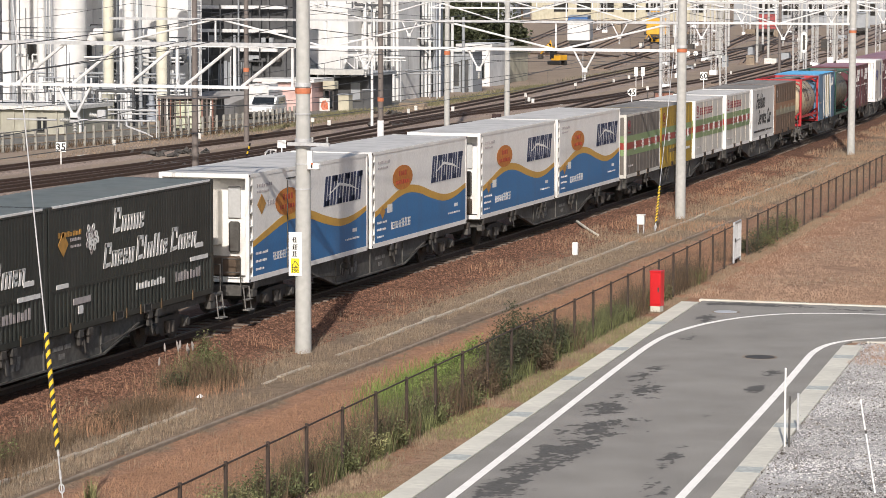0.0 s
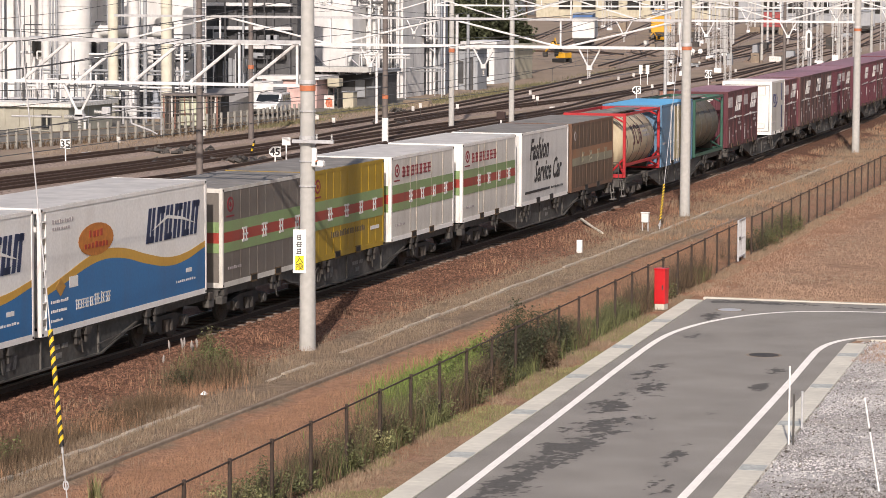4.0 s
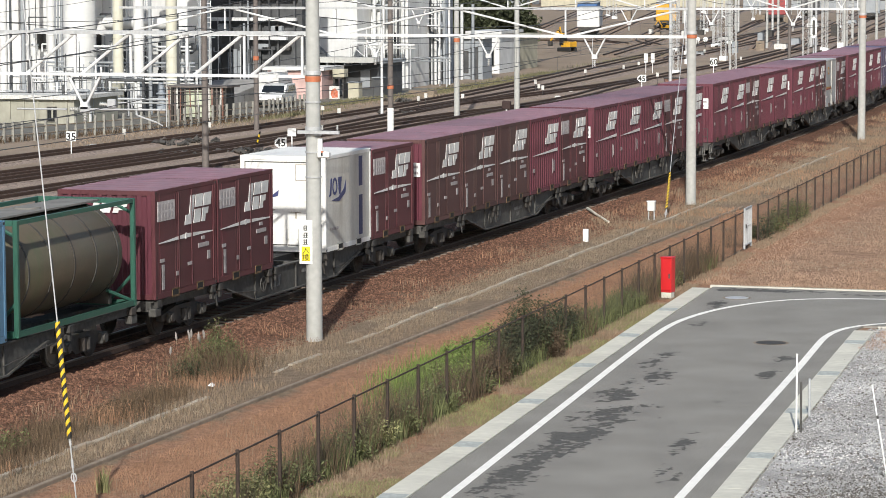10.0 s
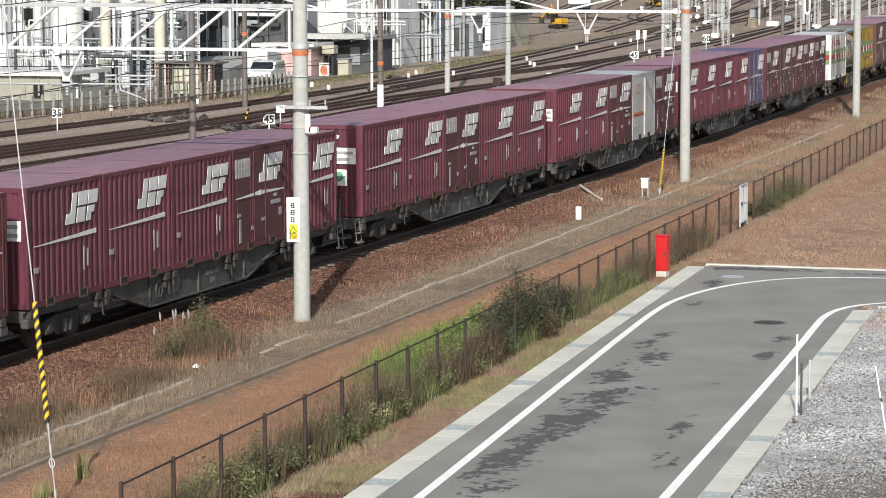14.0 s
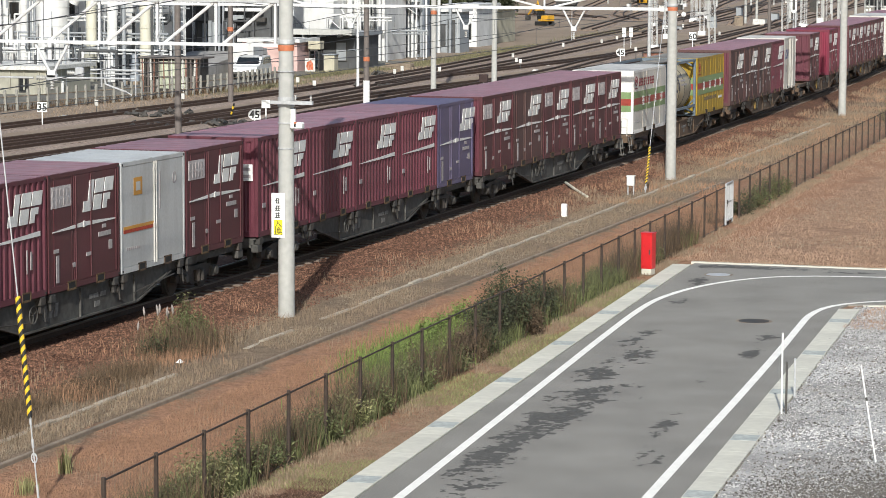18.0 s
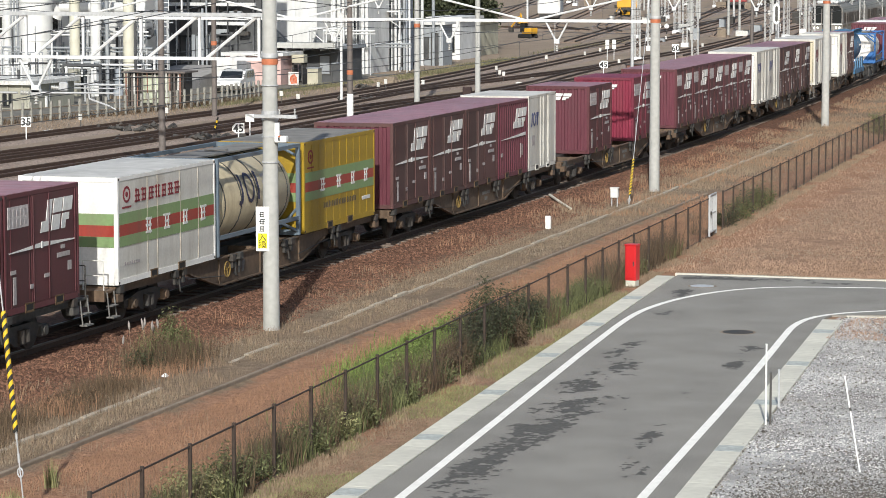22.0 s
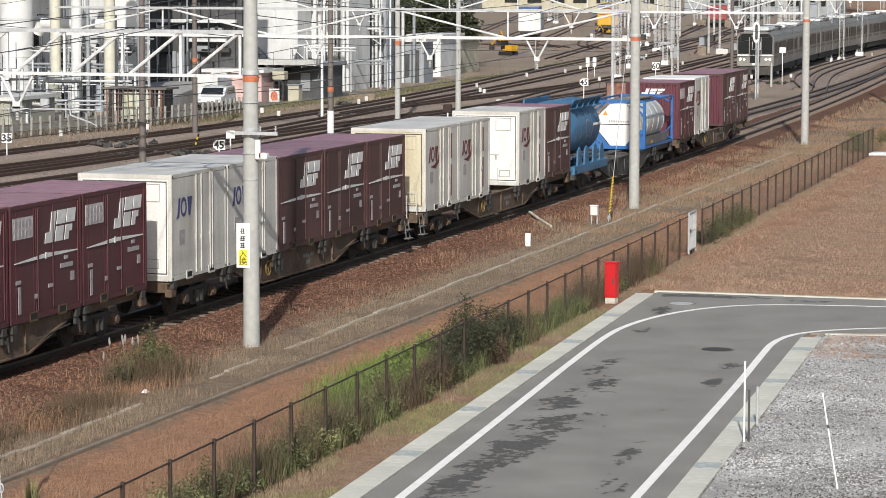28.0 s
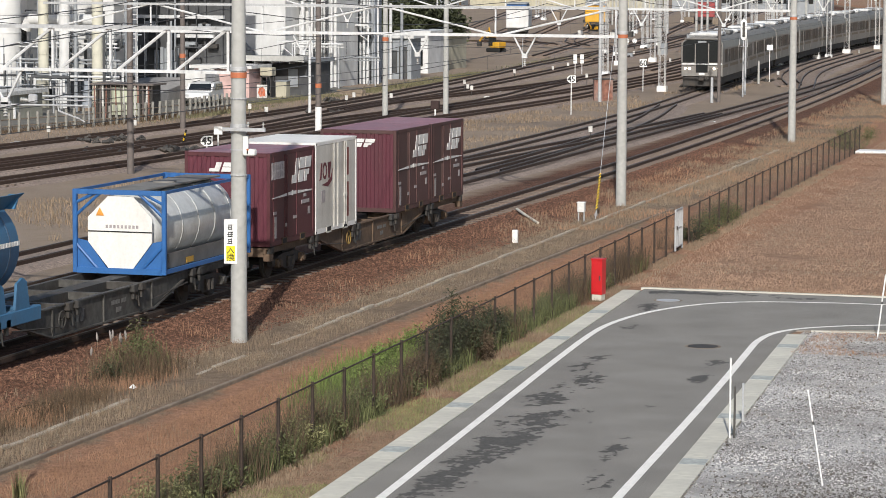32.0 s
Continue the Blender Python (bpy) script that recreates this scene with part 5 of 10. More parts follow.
        wrapped([(2.55 + 0.26 * math.sin(q), 0.28 + 0.32 * math.cos(q)) for q in [2 * math.pi * i / 16 for i in range(17)]], 0.05)
        wrapped([(3.12, -0.04), (3.14, 0.2), (3.17, 0.45), (3.19, 0.64)], 0.07)
        for k in range(3):
            v, f = [], []
            for i in range(3):
                a = radians(8 + k * 9 + i * 2)
                for xx in (3.5, 4.6 - 0.2 * k):
                    v.append((xx, W / 2 - (R + 0.012) * math.cos(a), zc + (R + 0.012) * math.sin(a)))
            for i in range(2):
                f.append((2 * i, 2 * i + 1, 2 * i + 3, 2 * i + 2))
            part("marking", Shape().add(v, f), M_GREYMARK, root)
    if octagon:
        o = []
        for y, z in ((0.88, 0.12), (1.50, 0.12), (2.05, 0.78), (2.05, 1.38), (1.52, H - 0.16), (0.86, H - 0.16), (0.37, 1.38), (0.37, 0.78)):
            o.append((y, z))
        part("end_shield", Shape().plate_x(o, 0.03, 0.07), M_WHITE, root, "white octagonal end shield")
        part("shield_line", Shape().box(0.02, 0.03, 0.37, 2.05, 1.02, 1.05), M_BLACK, root)
        part("warning_mark", Shape().plate_x([(1.62, 1.42), (1.84, 1.42), (1.73, 1.62)], 0.018, 0.029), material("warning_orange", (0.7, 0.3, 0.05), 0.5), root)
        s = Shape()
        for k in range(9):
            s.box(0.022, 0.029, 0.72 + k * 0.1, 0.78 + k * 0.1, 1.12, 1.2)
        tagged(part("lettering", s, M_GREYMARK, root), kind="stuff")
        gus = Shape()
        for y0, y1 in ((0.0, 0.6), (W, W - 0.6)):
            gus.plate_x([(y0, 0.14), (y0 + (y1 - y0) * 1.45, 0.14), (y0 + (y1 - y0) * 0.63, 0.78), (y0, 0.86)], 0.072, 0.1)
        part("gusset", gus, frame_mat, root)
        for y in (0.06, W - 0.06):
            part("end_brace", Shape().tube((0.06, y, 1.40), (0.06, W / 2 + (y - W / 2) * 0.45, H - 0.1), 0.04, 6), frame_mat, root)
        part("side_trough", Shape().plate_x([(0.10, 0.50), (0.42, 0.42), (0.42, 0.12), (0.14, 0.12)], 0.5, L - 0.7), M_GREYROOF, root, "grey drip trough along the tank")
        part("yellow_label", Shape().box(1.6, 2.1, 0.09, 0.10, 0.16, 0.30), M_OCHRE, root)
        part("side_rail", Shape().box(q, L - q, 0.02, 0.10, 0.02, 0.12), frame_mat, root)
    return root


def blue_box():
    """A worn 20-foot light blue container whose middle doors are faded yellow."""
    blue = paint("faded_blue_paint", (0.10, 0.21, 0.33), 0.4, dirt_color=(0.12, 0.10, 0.08))
    root = plain_container("freight_container", "worn light blue freight container with faded yellow doors", L20, 2.5, blue, roof=paint("sky_blue_roof", (0.10, 0.42, 0.72), 0.15), post=blue,
                           doors=(1.7, 2.4, 3.1, 3.9, 4.4), rods=(1.75, 2.35, 2.95, 3.2, 3.75, 4.35))
    yel = paint("faded_yellow_paint", (0.40, 0.34, 0.18), 0.5, dirt_color=(0.16, 0.10, 0.06))
    for a, b in ((2.42, 3.08), (3.12, 3.88)):
        part("door_panel", Shape().rbox(a, b, 0.004, 0.013, 0.2, 2.35, 0.003), yel, root, "faded yellow door panel")
    slant_logo(root, 4.65, 5.5, 1.75, 2.2, M_MARK, 2, 0.0)
    bar_text(root, 0.3, 1.0, 0.9, 1.0, 6, M_GREYMARK, 0.004)
    pockets(root, (1.9, 3.6), M_UNDER)
    return root




def ring_emblem(root, x, z, mat, h=0.46):
    """An emblem of plain shapes: a bent bar, an oval ring and a wedge."""
    part("emblem", Shape().plate([(x + 0.02, z - 0.03), (x + 0.20, z), (x + 0.28, z + h), (x + 0.18, z + h), (x + 0.10, z + 0.06)], 0.001, 0.009), mat, root)
    oval_mark(root, x + 0.50, z + h * 0.5, 0.19, h * 0.52, mat, 0.001, 0.66)
    part("emblem", Shape().plate([(x + 0.82, z), (x + 0.93, z), (x + 1.06, z + h), (x + 0.76, z + h)], 0.001, 0.009), mat, root)


M_JOTBLUE = material("deep_blue_marking", (0.05, 0.06, 0.16), 0.5)
M_MAROONMARK = material("maroon_marking", (0.12, 0.02, 0.03), 0.6)


def white_box(kind):
    """White 12-foot insulated containers: smooth with a blue stripe, or with side doors and rods."""
    H = 2.58
    if kind == "J":
        # sunlit end and shaded side are put into two whites
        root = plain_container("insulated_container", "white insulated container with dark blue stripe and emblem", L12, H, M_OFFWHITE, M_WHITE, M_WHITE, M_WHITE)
        part("blue_stripe", Shape().box(2.72, 3.0, 0.004, 0.014, 0.25, 1.35).box(2.72, 3.0, 0.004, 0.014, 1.6, 2.42), M_JOTBLUE, root)
        ring_emblem(root, 0.25, 1.50, M_JOTBLUE)
        part("emblem_swoosh", Shape().plate([(0.5, 1.36), (1.1, 1.30), (1.6, 1.5), (1.66, 1.85), (1.48, 1.62), (1.05, 1.42)], 0.004, 0.013), M_JOTBLUE, root)
        bar_text(root, 0.4, 1.1, 0.55, 0.64, 7, M_GREYMARK, 0.004)
    else:
        # greyer white on the side that the sun only grazes
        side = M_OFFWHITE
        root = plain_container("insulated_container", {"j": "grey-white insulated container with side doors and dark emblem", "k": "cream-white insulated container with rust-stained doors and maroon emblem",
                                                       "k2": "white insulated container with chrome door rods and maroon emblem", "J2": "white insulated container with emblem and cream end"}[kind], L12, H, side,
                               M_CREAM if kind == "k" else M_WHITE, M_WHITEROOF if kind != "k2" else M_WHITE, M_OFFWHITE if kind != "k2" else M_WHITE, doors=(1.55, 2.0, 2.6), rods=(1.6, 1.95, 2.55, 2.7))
        mark = M_JOTBLUE if kind == "j" else M_MAROONMARK
        ring_emblem(root, 0.3, 1.52, mark)
        part("vent_plate", Shape().box(0.5, 0.85, 0.004, 0.014, 0.85, 1.2), M_GREYMARK, root)
        if kind != "j":
            part("emblem_swoosh", Shape().plate([(0.55, 1.36), (1.1, 1.28), (1.46, 1.45), (1.5, 1.78), (1.36, 1.55), (1.05, 1.42)], 0.006, 0.013), mark, root)
            part("maroon_stripe", Shape().box(2.75, 2.98, 0.004, 0.014, 0.3, 1.3).box(2.75, 2.98, 0.004, 0.014, 1.5, 2.3), paint("faded_maroon", (0.22, 0.06, 0.05)), root)
    for nm, ya, yb, za, zb, q in (("end_seal", 0.13, W - 0.13, 0.17, H - 0.16, 0.022), ("end_hatch", 0.31, 0.86, 1.92, 2.36, 0.018), ("end_hatch", 0.35, 0.72, 0.30, 0.54, 0.018)):
        part(nm, Shape().box(0.003, 0.016, ya, yb, za, za + q).box(0.003, 0.016, ya, yb, zb - q, zb).box(0.003, 0.016, ya, ya + q, za + q, zb - q).box(0.003, 0.016, yb - q, yb, za + q, zb - q), M_SILL if nm == "end_seal" else M_RECESS, root)
    for ya in (0.78, 1.10):
        part("end_lock_rod", Shape().tube((0.0, ya, 0.12), (0.0, ya, 0.62), 0.014, 6).box(-0.012, 0.015, ya - 0.03, ya + 0.03, 0.30, 0.36), M_HOOK, root)
    for ya, za in ((0.72, 1.06), (1.45, 1.12)):
        part("end_handle", Shape().box(-0.004, 0.014, ya, ya + 0.34, za, za + 0.02).box(-0.004, 0.014, ya + 0.1, ya + 0.16, za - 0.16, za), M_RECESS, root)
    if kind == "J":
        part("end_swoosh", Shape().plate_x([(2.1, 1.52), (1.7, 1.40), (1.36, 1.50), (1.34, 1.66), (1.52, 1.52), (1.8, 1.48)], 0.004, 0.013), M_JOTBLUE, root)
    s = Shape()
    for k in range(5):
        s.box(0.006, 0.014, 1.75 + k * 0.09, 1.81 + k * 0.09, 0.75, 0.82)
    tagged(part("end_lettering", s, M_SILL, root), kind="stuff")
    pockets(root, (0.95, 2.45), M_OFFWHITE)
    return root


def powder_tank():
    """A blue lime tank with flared walkway troughs on top, resting on cradle fins."""
    blue = paint("tank_blue_paint", (0.05, 0.165, 0.31), 0.45, 0.55, dirt_color=(0.08, 0.10, 0.12))
    dark = paint("tank_blue_dark", (0.07, 0.12, 0.19), 0.6)
    L = 5.7
    root = thing("powder_tank", "bright blue powder tank on a blue cradle", "tank container", group="freight containers")
    part("tank", Shape().turned((0.15, W / 2, 1.45), (L, W / 2, 1.45), [(0.0, 0.2), (0.06, 0.7), (0.2, 1.0), (0.45, 1.1), (4.7, 1.1), (4.95, 0.98), (5.12, 0.7), (5.2, 0.2)], 32), blue, root, smooth=True)
    part("trough", Shape().add([(0.6, 0.35, 2.28), (4.7, 0.35, 2.28), (5.0, 0.05, 2.62), (0.3, 0.05, 2.62), (0.6, 0.42, 2.28), (4.7, 0.42, 2.28), (5.0, 0.1, 2.62), (0.3, 0.1, 2.62)],
                               [(0, 1, 2, 3), (7, 6, 5, 4), (3, 2, 6, 7), (0, 4, 5, 1), (0, 3, 7, 4), (1, 5, 6, 2)]), blue, root)
    part("trough_far", Shape().box(0.6, 4.7, 2.1, 2.18, 2.25, 2.6), blue, root)
    for k in range(5):
        x = 0.75 + k * 0.95
        part("trough_rib", Shape().plate([(x, 2.3), (x + 0.25, 2.6), (x + 0.3, 2.6), (x + 0.08, 2.3)], 0.1, 0.34), blue, root)
    for k in range(5):
        x = 0.8 + k * 0.9
        part("strap", Shape().turned((x - 0.03, W / 2, 1.45), (x + 0.03, W / 2, 1.45), [(0, 1.08), (0.001, 1.108), (0.06, 1.108), (0.061, 1.08)], 32), dark, root)
    for x in (0.55, 1.75, 3.2, 4.4):
        for y0, y1 in ((0.02, 0.08), (W - 0.08, W - 0.02)):
            part("cradle_fin", Shape().plate([(x, 0.1), (x + 0.75, 0.1), (x + 0.6, 0.7), (x + 0.4, 0.8), (x + 0.1, 0.7)], y0, y1), blue, root)
    for y in (0.0, W - 0.2):
        part("cradle", Shape().rbox(0.0, L, y, y + 0.2, -0.2, 0.12, 0.02), blue, root)
    for x in (0.1, 2.7, 5.3):
        part("cross_member", Shape().box(x, x + 0.2, 0.2, W - 0.2, -0.1, 0.1), blue, root)
    part("discharge_pipe", Shape().tube((0.5, 0.3, 0.4), (5.2, 0.3, 0.4), 0.07, 8), dark, root)
    v, f = [], []
    for i in range(14):
        a = 2 * math.pi * i / 14
        for q in (1.0, 0.85):
            z = 0.36 * q * math.sin(a)
            v.append((2.7 + 0.36 * q * math.cos(a), W / 2 - math.sqrt(1.115 ** 2 - z * z), 1.45 + z))
    for i in range(14):
        j = (i + 1) % 14
        f.append((2 * i, 2 * j, 2 * j + 1, 2 * i + 1))
    part("emblem", Shape().add(v, f), M_GREYMARK, root)
    s = Shape()
    for k in range(9):
        s.box(3.6 + k * 0.14, 3.7 + k * 0.14, 0.1, 0.115, 1.5, 1.6)
    tagged(part("lettering", s, M_MARK, root), kind="stuff")
    return root


def grey_box():
    """A light grey 12-foot container: an emblem and an orange stripe on the first door."""
    root = plain_container("freight_container", "light grey freight container with orange stripe and emblem", L12, 2.5, M_GREYPAINT, M_GREYPAINT, M_GREYPAINT, M_GREYPAINT, doors=(1.9,), rods=(1.86, 1.98))
    amber = paint("amber_marking", (0.55, 0.27, 0.04), 0.3)
    part("emblem", Shape().rbox(0.72, 1.2, 0.004, 0.012, 1.72, 2.12, 0.003), amber, root)
    part("emblem_face", Shape().box(0.84, 1.08, 0.0, 0.004, 1.82, 2.02), M_GREYPAINT, root)
    part("stripe", Shape().box(0.14, 1.86, 0.002, 0.012, 0.98, 1.05), amber, root)
    part("stripe", Shape().box(0.14, 1.86, 0.002, 0.012, 0.90, 0.975), M_REDMARK, root)
    oval_mark(root, 3.1, 1.95, 0.12, 0.14, M_GREYMARK, 0.004, 0.6)
    bar_text(root, 2.2, 2.34, 1.3, 2.2, 1, M_GREYMARK, 0.004)
    bar_text(root, 0.3, 1.1, 0.5, 0.58, 7, M_GREYMARK, 0.004)
    pockets(root, (0.95, 2.45), M_RUSTSILL)
    return root


M_TANKCREAM = paint("cream_tank_cladding", (0.50, 0.43, 0.29), 0.5, 0.5, dirt_color=(0.16, 0.11, 0.07))
M_TANKBROWN = paint("brown_tank_cladding", (0.115, 0.09, 0.062), 0.6, 0.5, dirt_color=(0.06, 0.09, 0.04))
M_TANKSILVER = material("silver_tank_cladding", (0.60, 0.61, 0.60), 0.4, metal=0.15, grain=8, amount=0.1, dirt=(0.3, 0.27, 0.2), dirt_scale=1.2, dirt_amount=0.4)
M_CRIMSON = paint("crimson_paint", (0.20, 0.018, 0.045), 0.25, 0.5, vary=0.1)
KINDS.update({
    "c": door_container(mat=paint("fresh_maroon_paint", (0.15, 0.02, 0.04), 0.25, 0.5), end=M_CRIMSON, roof=M_CRIMSON, label="bright crimson freight container with side doors and white markings"),
    "G": green_liner(), "R": blue_wave_container(), "R2": blue_wave_container(True),
    "g": banded_container(M_GREYSIDE, "warm grey freight container with green and red band", M_GREYROOF, M_OFFWHITE),
    "y": banded_container(M_MUSTARD, "mustard-yellow freight container with green and red band", M_GREYROOF, M_MUSTARD, url=True),
    # white box: aged side also toned down for shade, end kept sun-bright
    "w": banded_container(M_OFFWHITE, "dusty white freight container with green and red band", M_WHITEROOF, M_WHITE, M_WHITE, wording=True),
    "f": service_container(), "b": brown_container(),
    "t": tank_container(paint("frame_red", (0.42, 0.025, 0.03), 0.15), M_TANKCREAM, "cream tank in a red steel frame", mark="maroon"),
    "T": tank_container(paint("frame_green", (0.03, 0.105, 0.075), 0.25), M_TANKBROWN, "brown stained tank in a dark green steel frame"),
    "i": tank_container(paint("frame_greyblue", (0.13, 0.17, 0.21), 0.3), M_TANKCREAM, "cream tank in a grey-blue steel frame", mark="navy"),
    "O": tank_container(paint("frame_blue", (0.03, 0.13, 0.36), 0.15), M_TANKSILVER, "silver tank in a bright blue frame with white octagonal end", H=2.06, octagon=True),
    "B": blue_box(), "J": white_box("J"), "J2": white_box("J2"), "j": white_box("j"), "k": white_box("k"), "k2": white_box("k2"),
    "q": grey_box(),
    "v": door_container(M_VIOLET, M_VIOLET, M_VIOLET, "violet-grey freight container with white emblem", plate=False, logo_x=2.2),
    "P": powder_tank(),
})

# wagon, then each container: kind and place along the deck
S12 = [0.0, 3.80, 7.60, 11.42, 15.22]
S20 = [0.0, 6.25, 12.93]
S31 = [0.15, 9.5]
S20B = [0.0, 6.70, 13.20]
S20C = [0.0, 6.29, 12.85]
CONSIST = [
    (0, [("G", S31[0]), ("G", S31[1])]),
    (0, [("R2", -0.28), ("R", 9.24)]),
    (0, [("R", -0.28), ("R", 9.24)]),
    (0, [("g", S20[0]), ("y", S20[1]), ("w", S20[2])]),
    (0, [("w", S20B[0]), ("f", S20B[1]), ("b", S20B[2])]),
    (0, [("t", S20C[0]), ("B", S20C[1]), ("T", S20C[2])]),
    (0, [("d", S12[0]), ("d", S12[1]), ("J", S12[3]), ("d", S12[4])]),
    (0, [("dm", S12[0]), ("p", S12[1]), ("p", S12[2]), ("r", S12[3]), ("d", S12[4])]),
    (0, [("m", S12[0]), ("r", S12[1]), ("r", S12[2]), ("d", S12[3]), ("r", S12[4])]),
    (0, [("n", S12[0]), ("r", S12[1]), ("d", S12[2]), ("r", S12[3]), ("r", S12[4])]),
    (0, [("m", S12[0]), ("r", S12[1]), ("d", S12[2]), ("q", S12[3]), ("d", S12[4])]),
    (0, [("m", S12[0]), ("r", S12[1]), ("r", S12[2]), ("r", S12[3]), ("v", S12[4])]),
    (0, [("d", S12[0]), ("p", S12[1]), ("d", S12[2]), ("d", S12[3]), ("d", S12[4])]),
    (1, [("w", 0.0), ("i", 6.2), ("y", 12.5)]),
    (1, [("p", S12[0]), ("p", S12[1]), ("p", S12[2]), ("r", S12[3]), ("j", S12[4])]),
    (1, [("d", S12[1]), ("c", S12[3])]),
    (1, [("d", S12[0]), ("d", S12[1]), ("d", S12[2]), ("d", S12[3]), ("d", S12[4])]),
    (1, [("j", S12[0]), ("j", S12[1]), ("p", S12[2]), ("p", S12[3]), ("p", S12[4])]),
    (1, [("k", S12[0]), ("k", S12[1]), ("J2", S12[3]), ("p", S12[4])]),
    (0, [("P", 0.0), ("O", 13.0)]),
    (1, [("d", S12[0]), ("k2", S12[1]), ("p", S12[3]), ("p", S12[4])]),
]
wagons = {}
used = set()
for c, (w_, load) in enumerate(CONSIST):
    u = FRONTS[c]
    ends = (bool(w_), c in (1, 5, 9, 13, 18), c in (0, 4, 8, 12, 17))
    if ends not in wagons:
        wagons[ends] = wagon(*ends)
    for root, kind, x, z in [(wagons[ends], ends, 0.0, 0.0)] + [(KINDS[k], k, x, 1.0) for k, x in load]:
        if kind in used:
            ob = copy_thing(root, Matrix.Identity(4))
        else:
            ob = root
            used.add(kind)
        MOVERS.append((ob, u, x, z))
for key_, root in KINDS.items():
    if key_ not in used:
        for o in (*root.children_recursive, root):
            bpy.data.objects.remove(o)

# ---- overhead line poles and gantries ----


def bank(q):
    d = max(0.0, q - BEND_AT)
    return d * d * BEND / 2


def concrete_pole(x, y, h=10.5, r=0.19, band=6.0, label="tall round concrete overhead line pole with an orange band", z0=-0.5, mat=M_CONC):
    root = thing("line_pole", label, "pole", Matrix.Translation((x, y, 0)), group="overhead line poles")
    part("shaft", Shape().turned((0, 0, z0), (0, 0, h), [(0, r + 0.01), (h * 0.5, r - 0.015), (h - z0, r - 0.05)], 20), mat, root, smooth=True)
    if band:
        part("band", Shape().tube((0, 0, band - 0.1), (0, 0, band + 0.03), r + 0.002, 20), M_ORANGE, root, "faded orange paint band")
        part("clamp", Shape().tube((0, 0, band + 0.06), (0, 0, band + 0.16), r + 0.012, 20), M_GALV, root)
    return root


M_CERAMIC = material("grey_porcelain", (0.52, 0.52, 0.50), 0.3, grain=9, amount=0.15, dirt=(0.2, 0.17, 0.14), dirt_scale=5, dirt_amount=0.5)


def insulator(x, y, z, root, axis=(0, 0, 1), k_=1.0):
    prof = []
    for k in range(4):
        prof += [(k * 0.07 * k_, 0.03 * k_), ((k * 0.07 + 0.02) * k_, 0.065 * k_), ((k * 0.07 + 0.04) * k_, 0.03 * k_)]
    part("insulator", Shape().turned((x, y, z), (x + axis[0], y + axis[1], z + axis[2]), prof, 10), M_CERAMIC, root)


def truss(x, y0, y1, z0, z1, label, bay=2.6, drops=(), far_post=None, lower=0.055, mat=M_WHITESTEEL, dark_top=True):
    """A gantry beam across the tracks: chords, uprights, alternating diagonals and V-shaped hangers."""
    root = thing("gantry_beam", label, "gantry", group="overhead line gantries")
    part("lower_chord", Shape().box(x - 0.08, x + 0.08, y0, y1, z0 - lower, z0 + lower), mat, root)
    part("upper_chord", Shape().box(x - 0.07, x + 0.07, y0, y1, z1 - 0.045, z1 + 0.045), M_GALV if dark_top else mat, root)
    n = int((y1 - y0) / bay)
    for k in range(n):
        a, b = y0 + (y1 - y0) * k / n, y0 + (y1 - y0) * (k + 1) / n
        part("upright", Shape().box(x - 0.03, x + 0.03, a + 0.08, a + 0.14, z0, z1), mat, root)
        p, q = ((x, a + 0.1, z1), (x, b - 0.05, z0)) if k % 2 == 0 or bay < 2 else ((x, a + 0.1, z0), (x, b - 0.05, z1))
        part("diagonal", Shape().tube(p, q, 0.04, 6), mat, root)
    for y in drops:
        part("hanger", Shape().tube((x, y - 0.45, z0), (x, y - 0.06, z0 - 0.72), 0.035, 6).tube((x, y + 0.45, z0), (x, y + 0.06, z0 - 0.72), 0.035, 6).box(x - 0.06, x + 0.06, y - 0.1, y + 0.1, z0 - 0.85, z0 - 0.68), mat, root)
        insulator(x, y, z0 - 1.15, root)
    if far_post is not None:
        part("far_post", Shape().tube((x, far_post, -0.5), (x, far_post, z1 + 2.0), 0.15, 12), M_CONC, root)
    return root


def bank_y(x):
    d = max(0.0, x - BEND_AT)
    return -2.4 + d * d * BEND / 2 * 0.5


for k in range(6):
    x = 64.4 + 41.1 * k
    concrete_pole(x, bank_y(x), 12.0, band=6.0 if k < 3 else 0)
truss(64.4, bank_y(64.4) + 0.15, 26, 6.02, 7.05, "pale steel truss gantry over the nearest tracks", 1.42, (3.57,), None, 0.036)
truss(105.5, bank_y(105.5) + 0.15, 21, 5.95, 7.0, "pale steel gantry with hanging brackets", 4.2, (1.4, 5.6, 10.2), None)
truss(146.6, bank_y(146.6) + 0.15, 28, 6.35, 7.4, "pale steel gantry across the yard tracks", 3.6, (1.6, 5.9, 10.3, 21.9), None)
truss(187.7, bank_y(187.7) + 0.15, 34, 6.6, 7.6, "distant pale steel gantry", 3.6, (2.8, 6.2, 12.2), None)
truss(228.8, bank_y(228.8) + 0.15, 44, 6.8, 7.8, "distant pale steel gantry", 3.6, (5, 8.0, 15), None)
truss(269.9, bank_y(269.9) + 0.15, 60, 7.0, 8.0, "distant pale steel gantry", 4.0, (8, 14, 26), None)
truss(311.0, 4.0, 75, 7.2, 8.2, "distant pale steel gantry", 4.0, (), None)
truss(352.0, 8.0, 90, 7.4, 8.4, "distant pale steel gantry", 5.0, (), None)
truss(400.0, 10.0, 110, 7.6, 8.6, "distant pale steel gantry", 6.0, (), None)

